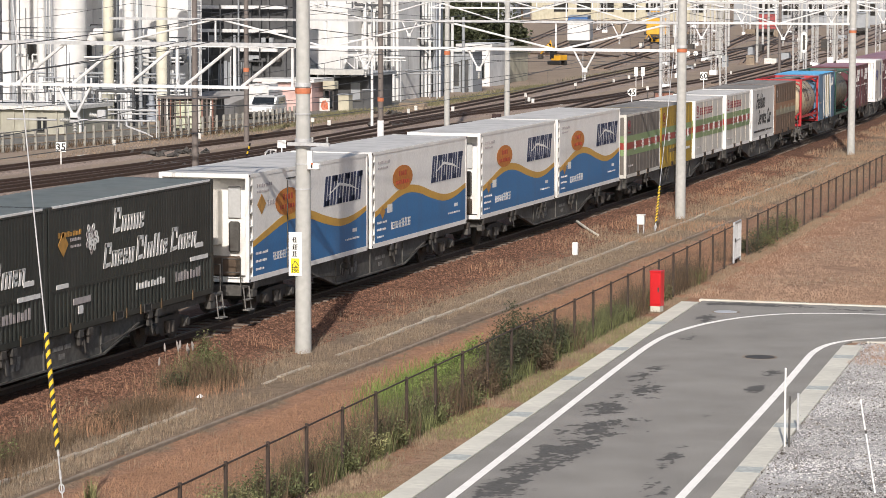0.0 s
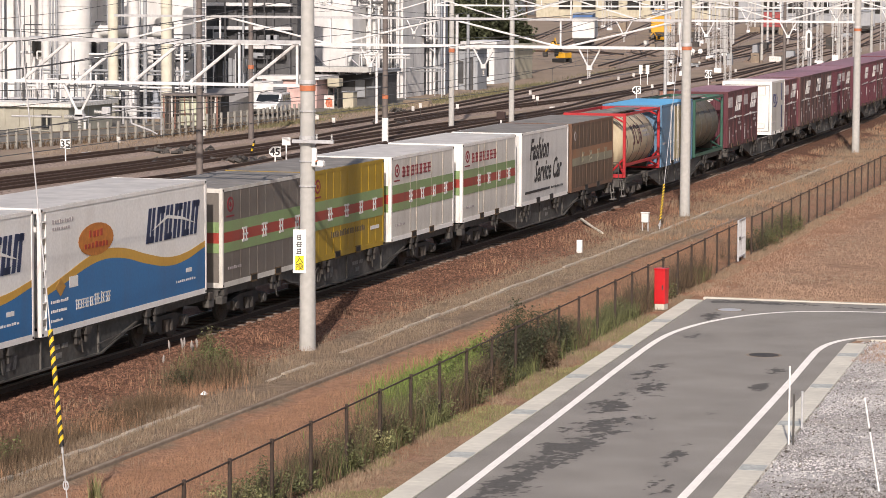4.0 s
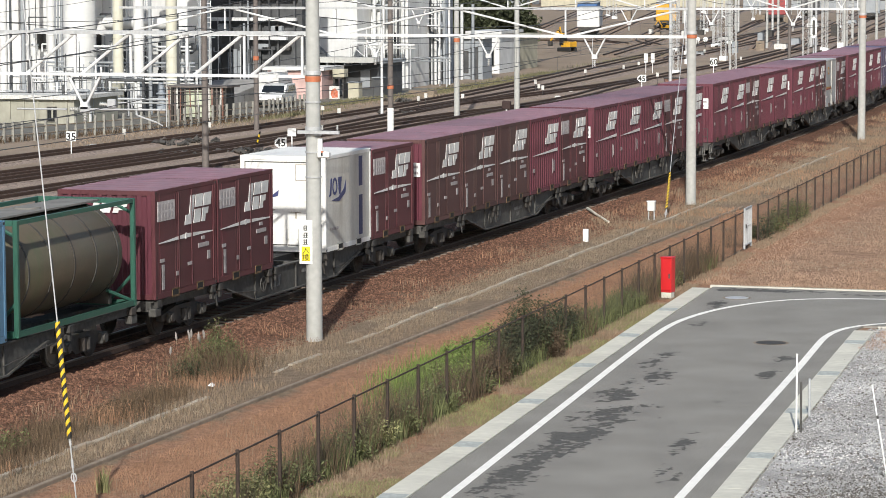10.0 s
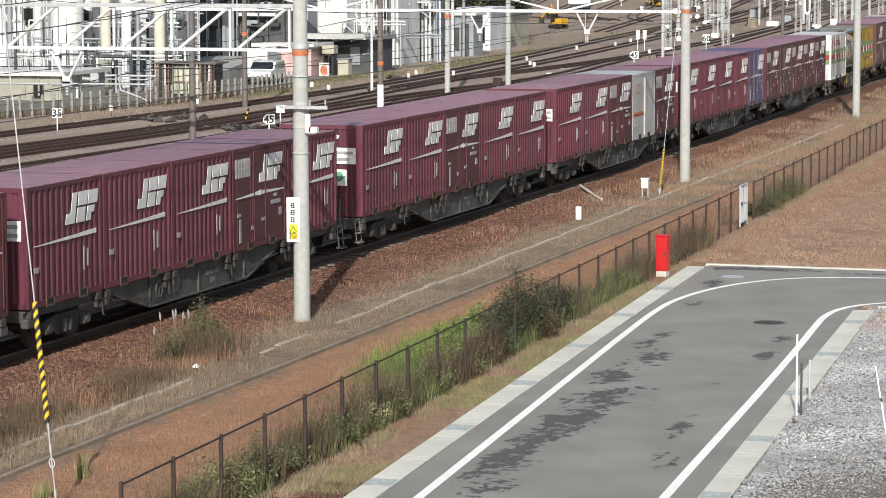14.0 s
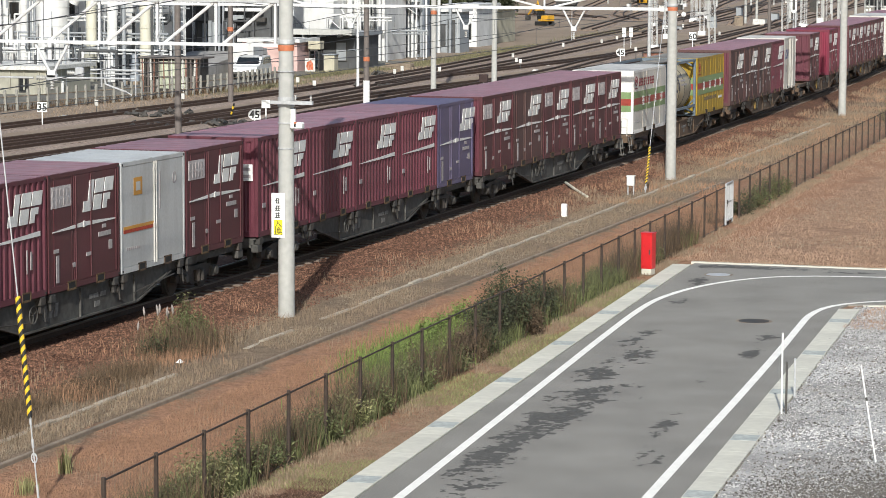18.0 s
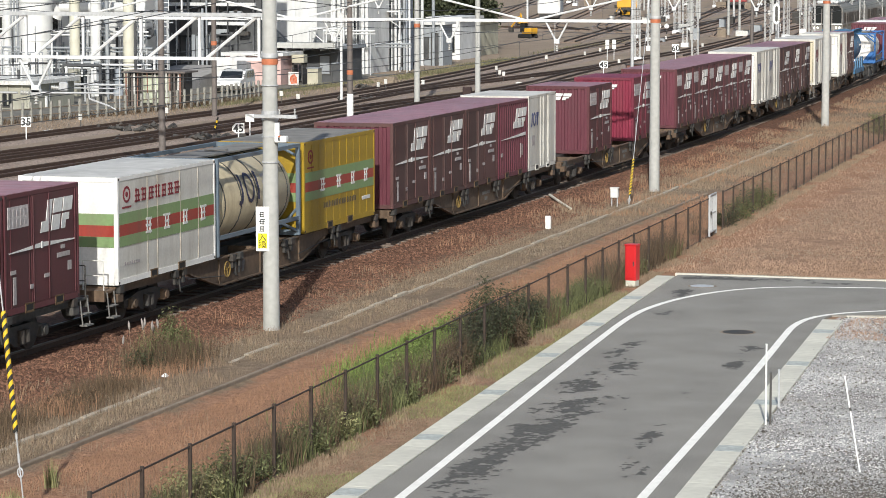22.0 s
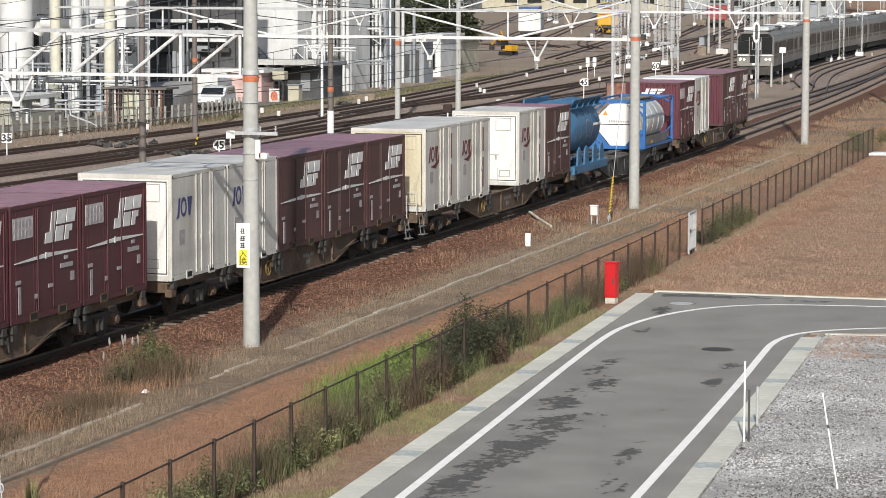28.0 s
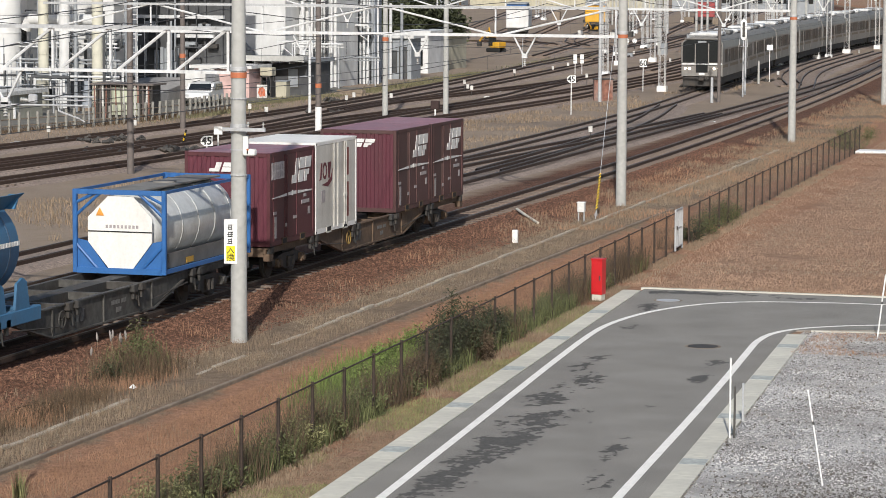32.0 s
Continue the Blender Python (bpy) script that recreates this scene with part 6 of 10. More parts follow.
# fittings on the nearest pole
sign = thing("pole_sign", "white notice with black characters and a yellow lower part", "sign", Matrix.Translation((64.2, -2.27, 1.53)) @ Matrix.Rotation(radians(-82), 4, "Z"))
part("sign_board", Shape().rbox(-0.16, 0.16, -0.012, 0.0, 0, 1.05, 0.004), M_SIGN, sign)
part("yellow_field", Shape().box(-0.105, 0.105, -0.018, -0.012, 0.07, 0.42), material("sign_yellow", (0.85, 0.72, 0.02), 0.5), sign)
for k in range(3):
    sign_glyph(sign, -0.08, 0.80 - k * 0.17, 0.14, M_SIGNBLACK, -0.022, seed=70 + k)
lettering("入", 0.2, -0.1, 0.255, M_SIGNBLACK, sign, -0.022)
lettering("換", 0.2, -0.1, 0.085, M_SIGNBLACK, sign, -0.022)
arm = thing("cross_arm", "grey steel cross arm with two small insulators", "cross arm")
part("arm", Shape().box(64.12, 64.2, -3.15, -2.1, 4.66, 4.74), M_GALV, arm)
part("collar", Shape().tube((64.4, -2.4, 4.6), (64.4, -2.4, 4.82), 0.2, 16), M_GALV, arm)
insulator(64.16, -2.72, 4.75, arm, k_=0.5)
insulator(64.16, -3.1, 4.75, arm, k_=0.5)
lampb = thing("warning_horn", "small white and orange device clamped to the pole", "device")
part("bracket", Shape().box(64.3, 64.36, -2.66, -2.5, 4.2, 4.55), M_SIGN, lampb)
part("body", Shape().rbox(64.2, 64.4, -2.86, -2.56, 4.08, 4.24, 0.03), M_SIGN, lampb)
part("tip", Shape().rbox(64.2, 64.3, -2.72, -2.66, 4.12, 4.25, 0.01), M_ORANGE, lampb)
for z in (3.6, 4.2, 5.4):
    part("strap", Shape().tube((64.4, -2.4, z), (64.4, -2.4, z + 0.03), 0.2, 16), M_GALV, arm)

reg = thing("registration_arm", "galvanised registration arm with white insulators under the gantry", "cantilever")
part("arm_tube", Shape().tube((64.4, 5.4, 5.15), (64.4, 4.06, 5.15), 0.024, 8), M_GALV, reg)
part("arm_tube", Shape().tube((64.4, 3.73, 5.16), (64.4, 1.42, 5.17), 0.024, 8), M_GALV, reg)
insulator(64.4, 3.75, 5.155, reg, (0, 1, 0), 0.9)
insulator(64.4, 2.95, 5.28, reg, (0, 1, 0.05), 0.9)
insulator(64.4, 3.57, 5.0, reg, (0, 0, 1), 0.8)
part("clamp", Shape().rbox(64.34, 64.46, 3.42, 3.70, 5.08, 5.24, 0.02), M_GALV, reg)
part("clamp", Shape().rbox(64.34, 64.46, 2.74, 2.96, 5.2, 5.42, 0.03), M_GALV, reg)
part("drop_arm", Shape().tube((64.4, 2.2, 5.16), (64.4, 2.18, 5.03), 0.02, 6).tube((64.4, 2.18, 5.03), (64.4, 1.66, 4.86), 0.022, 6).tube((64.4, 1.66, 4.86), (64.4, 1.5, 4.78), 0.016, 6), M_GALV, reg)
# ---- wires ----


def wire(name, pts, r, label, parent=None, mat=M_WIRE):
    s = Shape()
    v, f = [], []
    for i, p in enumerate(pts):
        d = (Vector(pts[min(i + 1, len(pts) - 1)]) - Vector(pts[max(i - 1, 0)])).normalized()
        a = d.orthogonal().normalized() if abs(d.z) > 0.9 else d.cross(Vector((0, 0, 1))).normalized()
        c = a.cross(d)
        v += [Vector(p) + a * (r * math.cos(t)) + c * (r * math.sin(t)) for t in (0, 1.2566, 2.5133, 3.7699, 5.0265)]
    for i in range(len(pts) - 1):
        f += [(5 * i + k, 5 * i + (k + 1) % 5, 5 * i + 5 + (k + 1) % 5, 5 * i + 5 + k) for k in range(5)]
    s.add(v, f)
    if parent:
        return part(name, s, mat, parent)
    return solid(name, s, mat, label, "wire")


def catenary(yf, x0, x1, label, zc=4.75, zm=5.55):
    root = thing("overhead_line", label, "overhead line")
    n = max(1, round((x1 - x0) / 41.1))
    step = (x1 - x0) / n
    con, mes = [], []
    for k in range(n):
        for i in range(8):
            t = i / 8
            x = x0 + (k + t) * step
            con.append((x, yf(x), zc))
            mes.append((x, yf(x), zm - 0.55 * 4 * t * (1 - t) * 0.9))
            if i % 2 == 1:
                part("dropper", Shape().tube((x, yf(x), zc), (x, yf(x), zm - 0.55 * 4 * t * (1 - t) * 0.9), 0.006, 4, caps=False), M_WIRE, root)
    for x in (64.4, 105.5):
        part("suspension_rod", Shape().tube((x, yf(x), zc), (x, yf(x), 6.0), 0.012, 6), M_GALV, root)
    wire("contact_wire", con, 0.010, "", root)
    wire("messenger_wire", mes, 0.011, "", root)


catenary(lambda x: 1.4 + bank(x), 23.3, 228.8, "overhead contact line above the freight track")
catenary(lambda x: 5.9 + bank(x) * 0.6, 23.3, 228.8, "overhead contact line above the second track")
catenary(lambda x: 10.0 + bank(x), 64.4, 269.9, "overhead contact line above the passing track", 4.9, 5.7)
for y, z, r in ((-2.0, 7.5, 0.010), (-1.7, 8.0, 0.010), (6.0, 7.3, 0.009), (12.0, 7.6, 0.009), (20.0, 7.6, 0.009), (0.5, 7.15, 0.010)):
    pts = []
    for k in range(7):
        for i in range(6):
            t = i / 6
            x = 23.3 + 41.1 * (k + t)
            pts.append((x, y + bank(x) * 0.8, z - 0.7 * 4 * t * (1 - t)))
    wire("feeder_wire", pts, r, "dark feeder wire strung between the gantries")

# ---- road edges and markings ----
kerb_mesh = Shape().rbox(0.003, 1.997, -0.25, 0.25, -0.25, 0.03, 0.006).mesh("kerb_stone", M_KERB)
kerb_thin = Shape().rbox(0.003, 1.997, -0.09, 0.09, -0.25, 0.03, 0.006).mesh("kerb_stone", M_KERB)


def kerb_run(name, a, b, mesh, label):
    a, b = Vector(a), Vector(b)
    root = thing(name, label, "kerb", kind="structure")
    n = int((b - a).length / 2.0)
    ang = math.atan2((b - a).y, (b - a).x)
    for k in range(n):
        p = a + (b - a) * (k * 2.0 / (b - a).length)
        ob = new("kerb_stone", mesh)
        ob.parent = root
        ob.matrix_world = Matrix.Translation((p.x, p.y, ROAD_Z)) @ Matrix.Rotation(ang, 4, "Z")


kf = thing("kerb_along_fence", "pale concrete kerb along the road beside the fence", "kerb", kind="structure")
for k in range(29):
    x = 20 + 2.0 * k
    ob = new("kerb_stone", kerb_mesh)
    ob.parent = kf
    ob.matrix_world = Matrix.Translation((x, kerb_y(x, 0.26), ROAD_Z)) @ Matrix.Rotation(math.atan2(kerb_y(x + 2) - kerb_y(x), 2.0), 4, "Z")
drain_mesh = Shape().rbox(-0.30, 0.30, -0.235, 0.235, 0.0, 0.034, 0.004).mesh("drain_slab", material("damp_grey_drain_slab", (0.40, 0.42, 0.40), 0.9, grain=9, amount=0.3, dirt=(0.26, 0.29, 0.28), dirt_scale=3, dirt_amount=0.7))
for x in (40.0, 45.5, 51.0, 56.5, 62.0, 67.4, 72.8):
    ob = new("drain_slab", drain_mesh)
    ob.parent = kf
    ob.matrix_world = Matrix.Translation((x, kerb_y(x, 0.26), ROAD_Z)) @ Matrix.Rotation(math.atan2(kerb_y(x + 1) - kerb_y(x), 1.0), 4, "Z")
kg = thing("gravel_kerb_drains", "grey drain slabs let into the kerb beside the gravel", "drain", kind="structure")
for x in (46.0, 51.4, 56.8, 62.3, 67.7):
    ob = new("drain_slab", drain_mesh)
    ob.parent = kg
    ob.matrix_world = Matrix.Translation((x, -17.25 + (x - 30) * 0.06154, ROAD_Z)) @ Matrix.Rotation(0.0615, 4, "Z")
kerb_run("kerb_along_gravel", (30.0, -17.25), (70.3, -14.77), kerb_mesh, "pale concrete kerb between road and gravel")
kerb_run("kerb_across", (78.72, -9.0), (78.5, -59.0), kerb_thin, "thin concrete kerb at the far side of the road bend")
kerb_run("kerb_gravel_end", (70.7, -15.0), (73.0, -30.0), kerb_thin, "thin concrete kerb at the end of the gravel")


def painted_line(pts, width, name):
    line = spline(pts, 0.6)
    v, f = [], []
    for i, p in enumerate(line):
        t = (line[min(i + 1, len(line) - 1)] - line[max(i - 1, 0)]).normalized()
        nrm = Vector((-t.y, t.x)) * width / 2
        for q in (p + nrm, p - nrm):
            v.append((q.x, q.y, ROAD_Z + 0.005))
    for i in range(len(line) - 1):
        f.append((2 * i, 2 * i + 1, 2 * i + 3, 2 * i + 2))
    tagged(part(name, Shape().add(v, f), M_LINE), "white painted road edge line", "road marking", kind="structure")


painted_line([(20, -13.42), (40, -12.05), (51.5, -11.2), (57.9, -10.72), (63.9, -10.27), (68.8, -9.96), (71.2, -10.0), (73.3, -10.35), (74.9, -10.95), (76.0, -11.75), (76.6, -12.8), (76.9, -14.4), (77.0, -16.5), (77.0, -30), (77.0, -59)], 0.17, "road_line_outer")
painted_line([(20, -17.1), (40, -15.85), (47.6, -15.38), (51.8, -15.13), (56.4, -14.86), (61.8, -14.52), (66.6, -14.18), (68.6, -14.06), (70.0, -14.15), (71.0, -14.5), (71.8, -15.2), (72.5, -16.3), (73.0, -18), (73.8, -24), (74.4, -59)], 0.17, "road_line_inner")

M_WET = material("damp_asphalt", (0.098, 0.092, 0.082), 0.8, grain=12, amount=0.25, bump=0.2, bump_scale=160)


def damp_patch(name, blobs, seed):
    """Ragged damp stains: small flat flakes kept where rough noise and the stain's reach agree."""
    v, f = [], []
    step = 0.045
    seen = set()
    for cx, cy, rx, ry, ang, amount in blobs:
        ca, sa = math.cos(ang), math.sin(ang)
        nx, ny = int(1.4 * rx / step), int(1.4 * ry / step)
        for i in range(-nx, nx + 1):
            for j in range(-ny, ny + 1):
                u, w = i * step, j * step
                x, y = cx + u * ca - w * sa, cy + u * sa + w * ca
                key = (round(x / step), round(y / step))
                if key in seen:
                    continue
                reach = 1 - (u / rx) ** 2 - (w / ry) ** 2
                n = 0.7 * noise.noise(Vector((x * 0.9, y * 1.4, seed))) + 0.6 * noise.noise(Vector((x * 2.6, y * 3.4, seed + 3))) + 0.55 * noise.noise(Vector((x * 6, y * 7, seed + 5))) + 0.3 * noise.noise(Vector((x * 15, y * 15, seed + 8)))
                if reach * 0.62 + n < 0.56 - amount:
                    continue
                seen.add(key)
                k = len(v)
                h = step * 0.52
                x, y = key[0] * step, key[1] * step
                v += [(x - h, y - h, 0), (x + h, y - h, 0), (x + h, y + h, 0), (x - h, y + h, 0)]
                f.append((k, k + 1, k + 2, k + 3))
    me = bpy.data.meshes.new(name)
    me.from_pydata([(p[0], p[1], ROAD_Z + 0.003) for p in v], [], f)
    me.materials.append(M_WET)
    tagged(new(name, me), "dark ragged damp stains on the asphalt", "stain", kind="stuff")


damp_patch("damp_stain", ((49.0, -12.15, 3.4, 0.50, 0.03, 0.20), (52.6, -12.05, 3.0, 0.50, 0.03, 0.22), (55.2, -12.05, 1.9, 0.75, -0.2, 0.16), (45.5, -12.5, 3.0, 0.5, 0.03, 0.05), (58.2, -11.5, 1.6, 0.45, 0.1, 0.08), (60.6, -11.6, 2.0, 0.6, 0.1, -0.05), (63.5, -11.1, 2.4, 0.4, 0.05, -0.12)), 1.0)
damp_patch("damp_stain", ((57.5, -13.86, 0.9, 0.26, 0.1, 0.0), (52.4, -14.28, 1.3, 0.26, 0.06, 0.08), (50.0, -14.45, 1.4, 0.28, 0.06, -0.06), (64.3, -13.83, 0.9, 0.30, 0.1, 0.1), (61.9, -14.0, 0.7, 0.26, 0.1, 0.06), (48.5, -14.9, 0.8, 0.2, 0.06, -0.05)), 7.0)
damp_patch("damp_stain", ((78.05, -10.9, 0.42, 2.1, 0.0, 0.28), (77.6, -13.6, 0.25, 1.2, 0.0, 0.05), (74.2, -10.1, 1.2, 0.35, 0.1, -0.02), (77.3, -16.0, 0.2, 1.5, 0.0, 0.0), (70.5, -10.6, 1.0, 0.3, 0.1, -0.1)), 12.0)


def manhole(x, y, r, label, mat=M_UNDER):
    root = thing("manhole_cover", label, "manhole cover", Matrix.Translation((x, y, ROAD_Z)))
    part("cover", Shape().tube((0, 0, -0.03), (0, 0, 0.008), r, 24), mat, root)
    part("ring", Shape().turned((0, 0, -0.03), (0, 0, 1), [(0, r + 0.005), (0.034, r + 0.005), (0.034, r + 0.07), (0, r + 0.07)], 24), M_WALLCONC, root)


manhole(67.2, -13.0, 0.36, "dark iron manhole cover in the road")
manhole(76.1, -10.3, 0.32, "grey iron manhole cover near the road corner", M_GALV)

# gravel yard
M_GRAVEL = material("pale_gravel", (0.37, 0.365, 0.36), 0.95, grain=2.2, amount=0.45, dirt=(0.13, 0.115, 0.10), dirt_scale=0.35, dirt_amount=0.95, bump=0.6, bump_scale=25)
gravel_bed = Shape().slab([(30, -17.55), (70.25, -15.05), (70.9, -15.3), (72.6, -26), (72.6, -60), (30, -60)], -0.5, -0.35)
tagged(part("gravel_bed", gravel_bed, M_GRAVEL), "pale grey gravel ground with brown weedy patches", "gravel", kind="structure")


def scatter_stones(name, count, place, size, mat, label, seed):
    """Loose angular stones, each a squashed, turned octahedron."""
    r = np.random.default_rng(seed)
    base = np.array([(1, 0, 0), (-1, 0, 0), (0, 1, 0), (0, -1, 0), (0, 0, 1), (0, 0, -1)], float)
    tri = np.array([(0, 2, 4), (2, 1, 4), (1, 3, 4), (3, 0, 4), (2, 0, 5), (1, 2, 5), (3, 1, 5), (0, 3, 5)])
    pts = place(r, count)
    count = len(pts)
    v = base[None] * r.uniform(0.5, 1.0, (count, 6, 1)) * (size[0] + (size[1] - size[0]) * r.random((count, 1, 1)) ** 2) * np.array([1, 1, 0.7])
    a = r.random(count) * 6.283
    c, s = np.cos(a)[:, None], np.sin(a)[:, None]
    x, y = v[..., 0] * c - v[..., 1] * s, v[..., 0] * s + v[..., 1] * c
    v = np.stack([x, y, v[..., 2]], -1) + pts[:, None, :]
    f = (tri[None] + 6 * np.arange(count)[:, None, None]).reshape(-1, 3)
    me = bpy.data.meshes.new(name)
    me.from_pydata(v.reshape(-1, 3).tolist(), [], f.tolist())
    me.materials.append(mat)
    return tagged(new(name, me), label, "stones", kind="stuff")


def heights(xy):
    return np.array([ground_height(x, y) for x, y in xy])


def gravel_place(r, n):
    x = 44 + 28 * r.random(n) ** 0.8
    y = -16.3 + (x - 48) * 0.066 - 7.5 * r.random(n)
    return np.stack([x, y, np.full(n, -0.345)], 1)[(x < 70.6)]


M_GRAVELSTONE = material("gravel_stone", (0.39, 0.385, 0.38), 0.9, grain=0.5, amount=0.4, dirt=(0.17, 0.15, 0.13), dirt_scale=0.55, dirt_amount=0.7, island=0.28)
scatter_stones("gravel_stones", 60000, gravel_place, (0.012, 0.042), M_GRAVELSTONE, "loose pale grey gravel stones", 3)
scatter_stones("dark_gravel_stones", 8000, gravel_place, (0.012, 0.05), material("dark_gravel_stone", (0.11, 0.095, 0.08), 0.9, grain=1.0, amount=0.5, island=0.5), "loose dark brown and grey gravel stones", 5)
scatter_stones("white_gravel_stones", 7000, gravel_place, (0.012, 0.04), material("white_gravel_stone", (0.52, 0.51, 0.48), 0.9, grain=1.0, amount=0.3, island=0.3), "loose whitish gravel stones", 6)


# darker stones, dense in the middle of the patch and thin at its rim
def dark_patch_place(r, n):
    x, y = 46.6 + 1.5 * r.normal(0, 1, n), -19.2 + 1.3 * r.normal(0, 1, n)
    keep = (y < -16.7 + (x - 48) * 0.066) & (x > 42.5)
    return np.stack([x, y, np.full(n, -0.338)], 1)[keep]


scatter_stones("trodden_gravel", 15000, dark_patch_place, (0.012, 0.036), material("dark_brownish_gravel", (0.115, 0.105, 0.095), 0.95, grain=1.5, amount=0.3, island=0.4), "dark brownish gravel in a loose patch", 9)


def ballast_place(r, n):
    x = 42 + 100 * r.random(n) ** 1.5
    d = np.maximum(0, x - BEND_AT)
    y = -2.3 + 2.6 * r.random(n) + d * d * BEND / 2
    p = np.stack([x, y], 1)
    return np.column_stack([p, heights(p) + 0.005])


M_BALLAST = material("rust_brown_ballast", (0.142, 0.072, 0.046), 0.95, grain=6, amount=0.25, island=0.6)
scatter_stones("ballast_stones", 52000, ballast_place, (0.02, 0.065), M_BALLAST, "rust-brown track ballast stones on the bank", 4)

# ---- fence ----


def fence_y(x):
    return -9.25 + (x - 40) * 0.0293


fence = thing("mesh_fence", "low dark brown mesh fence with thin posts", "fence")
post_mesh = Shape().rbox(-0.027, 0.027, -0.027, 0.027, 0.0, 1.27, 0.006).mesh("fence_post", M_FENCE)
M_NET = material("fence_wire", (0.035, 0.03, 0.026), 0.6)
X_FENCE = [38.35 + 2.048 * k for k in range(51)]
for k, x in enumerate(X_FENCE):
    ob = new("fence_post", post_mesh)
    ob.parent = fence
    ob.location = (x, fence_y(x), -0.36)
for a, b in zip(X_FENCE, X_FENCE[1:]):
    if 88.5 < a < 90.5:
        continue
    part("top_rail", Shape().tube((a + 0.03, fence_y(a), 0.86), (b - 0.03, fence_y(b), 0.86), 0.017, 6), M_FENCE, fence)
    net = Shape()
    n = 36
    for k in range(1, n):
        x = a + (b - a) * k / n
        net.box(x - 0.0008, x + 0.0008, fence_y(x) - 0.0008, fence_y(x) + 0.0008, -0.33, 0.85)
    for z in (-0.31, 0.0, 0.28, 0.56):
        net.tube((a + 0.03, fence_y(a), z), (b - 0.03, fence_y(b), z), 0.0012 if z > -0.3 else 0.008, 4, caps=False)
    tagged(part("mesh_panel", net, M_NET, fence), kind="stuff")
gate = thing("fence_gate", "small galvanised steel gate in the fence", "gate", Matrix.Translation((89.0, fence_y(89) - 0.02, -0.33)) @ Matrix.Rotation(0.03, 4, "Z"))
part("gate_frame", Shape().tube((0, 0, 0), (0, 0, 1.3), 0.035, 8).tube((1.2, 0, 0), (1.2, 0, 1.3), 0.035, 8).tube((0, 0, 1.28), (1.2, 0, 1.28), 0.03, 8).tube((0, 0, 0.12), (1.2, 0, 0.12), 0.03, 8).tube((0, 0, 0.7), (1.2, 0, 0.7), 0.02, 8), M_GALV, gate)
for k in range(11):
    part("gate_bar", Shape().tube((0.1 + 0.1 * k, 0, 0.12), (0.1 + 0.1 * k, 0, 1.28), 0.016, 6), M_GALV, gate)
part("latch", Shape().rbox(0.08, 0.2, -0.05, 0.05, 0.66, 0.78, 0.01), M_SILL, gate)

# ---- hydrant box, posts ----
box = thing("hydrant_box", "bright red steel hydrant hose box on grey base", "hydrant box", Matrix.Translation((75.6, -8.5, -0.36)) @ Matrix.Rotation(radians(-8), 4, "Z"))
part("base", Shape().rbox(-0.14, 0.14, -0.14, 0.14, 0, 0.2, 0.01), M_KERB, box)
part("cabinet", Shape().rbox(-0.15, 0.15, -0.155, 0.155, 0.16, 1.1, 0.012), M_RED, box)
part("cabinet_door", Shape().rbox(-0.166, -0.152, -0.135, 0.135, 0.22, 1.04, 0.005), M_RED, box)
part("lid", Shape().rbox(-0.165, 0.165, -0.17, 0.17, 1.09, 1.13, 0.012), M_RED, box)
part("door_handle", Shape().rbox(-0.18, -0.166, -0.12, -0.08, 0.55, 0.68, 0.004), M_SILL, box)


def marker_post(x, y, h, r, mat, label, z=-0.36, name="marker_post"):
    root = thing(name, label, "post", Matrix.Translation((x, y, z)))
    part("stake", Shape().tube((0, 0, -0.2), (0, 0, h), r, 10), mat, root)
    part("cap", Shape().turned((0, 0, h), (0, 0, 1), [(0, r + 0.004), (0.02, r + 0.004), (0.03, r * 0.6)], 10), mat, root)
    return root


marker_post(54.29, -16.05, 1.55, 0.019, M_SIGN, "thin white plastic marker post beside the kerb")
marker_post(54.33, -16.13, 1.0, 0.022, M_SILL, "thin grey steel post behind a white marker")
marker_post(56.38, -15.92, 0.74, 0.024, M_GALV, "short grey steel post beside the kerb")
stake = thing("survey_stake", "thin leaning white survey pole in the gravel", "post")
part("lower_rod", Shape().tube((49.86, -18.51, -0.4), (49.86, -18.32, 0.72), 0.014, 8), M_SIGN, stake)
part("joint", Shape().tube((49.86, -18.33, 0.70), (49.86, -18.31, 0.76), 0.02, 8), M_SILL, stake)
part("upper_rod", Shape().tube((49.86, -18.31, 0.76), (49.86, -18.22, 1.3), 0.014, 8), M_SIGN, stake)
stake2 = thing("survey_stake", "thin white survey pole at the road corner", "post")
part("lower_rod", Shape().tube((70.0, -16.72, -0.4), (70.0, -16.82, 0.5), 0.02, 8), M_SIGN, stake2)
part("joint", Shape().tube((70.0, -16.815, 0.48), (70.0, -16.825, 0.54), 0.027, 8), M_SILL, stake2)
part("upper_rod", Shape().tube((70.0, -16.82, 0.54), (70.0, -16.9, 1.2), 0.02, 8), M_SIGN, stake2)

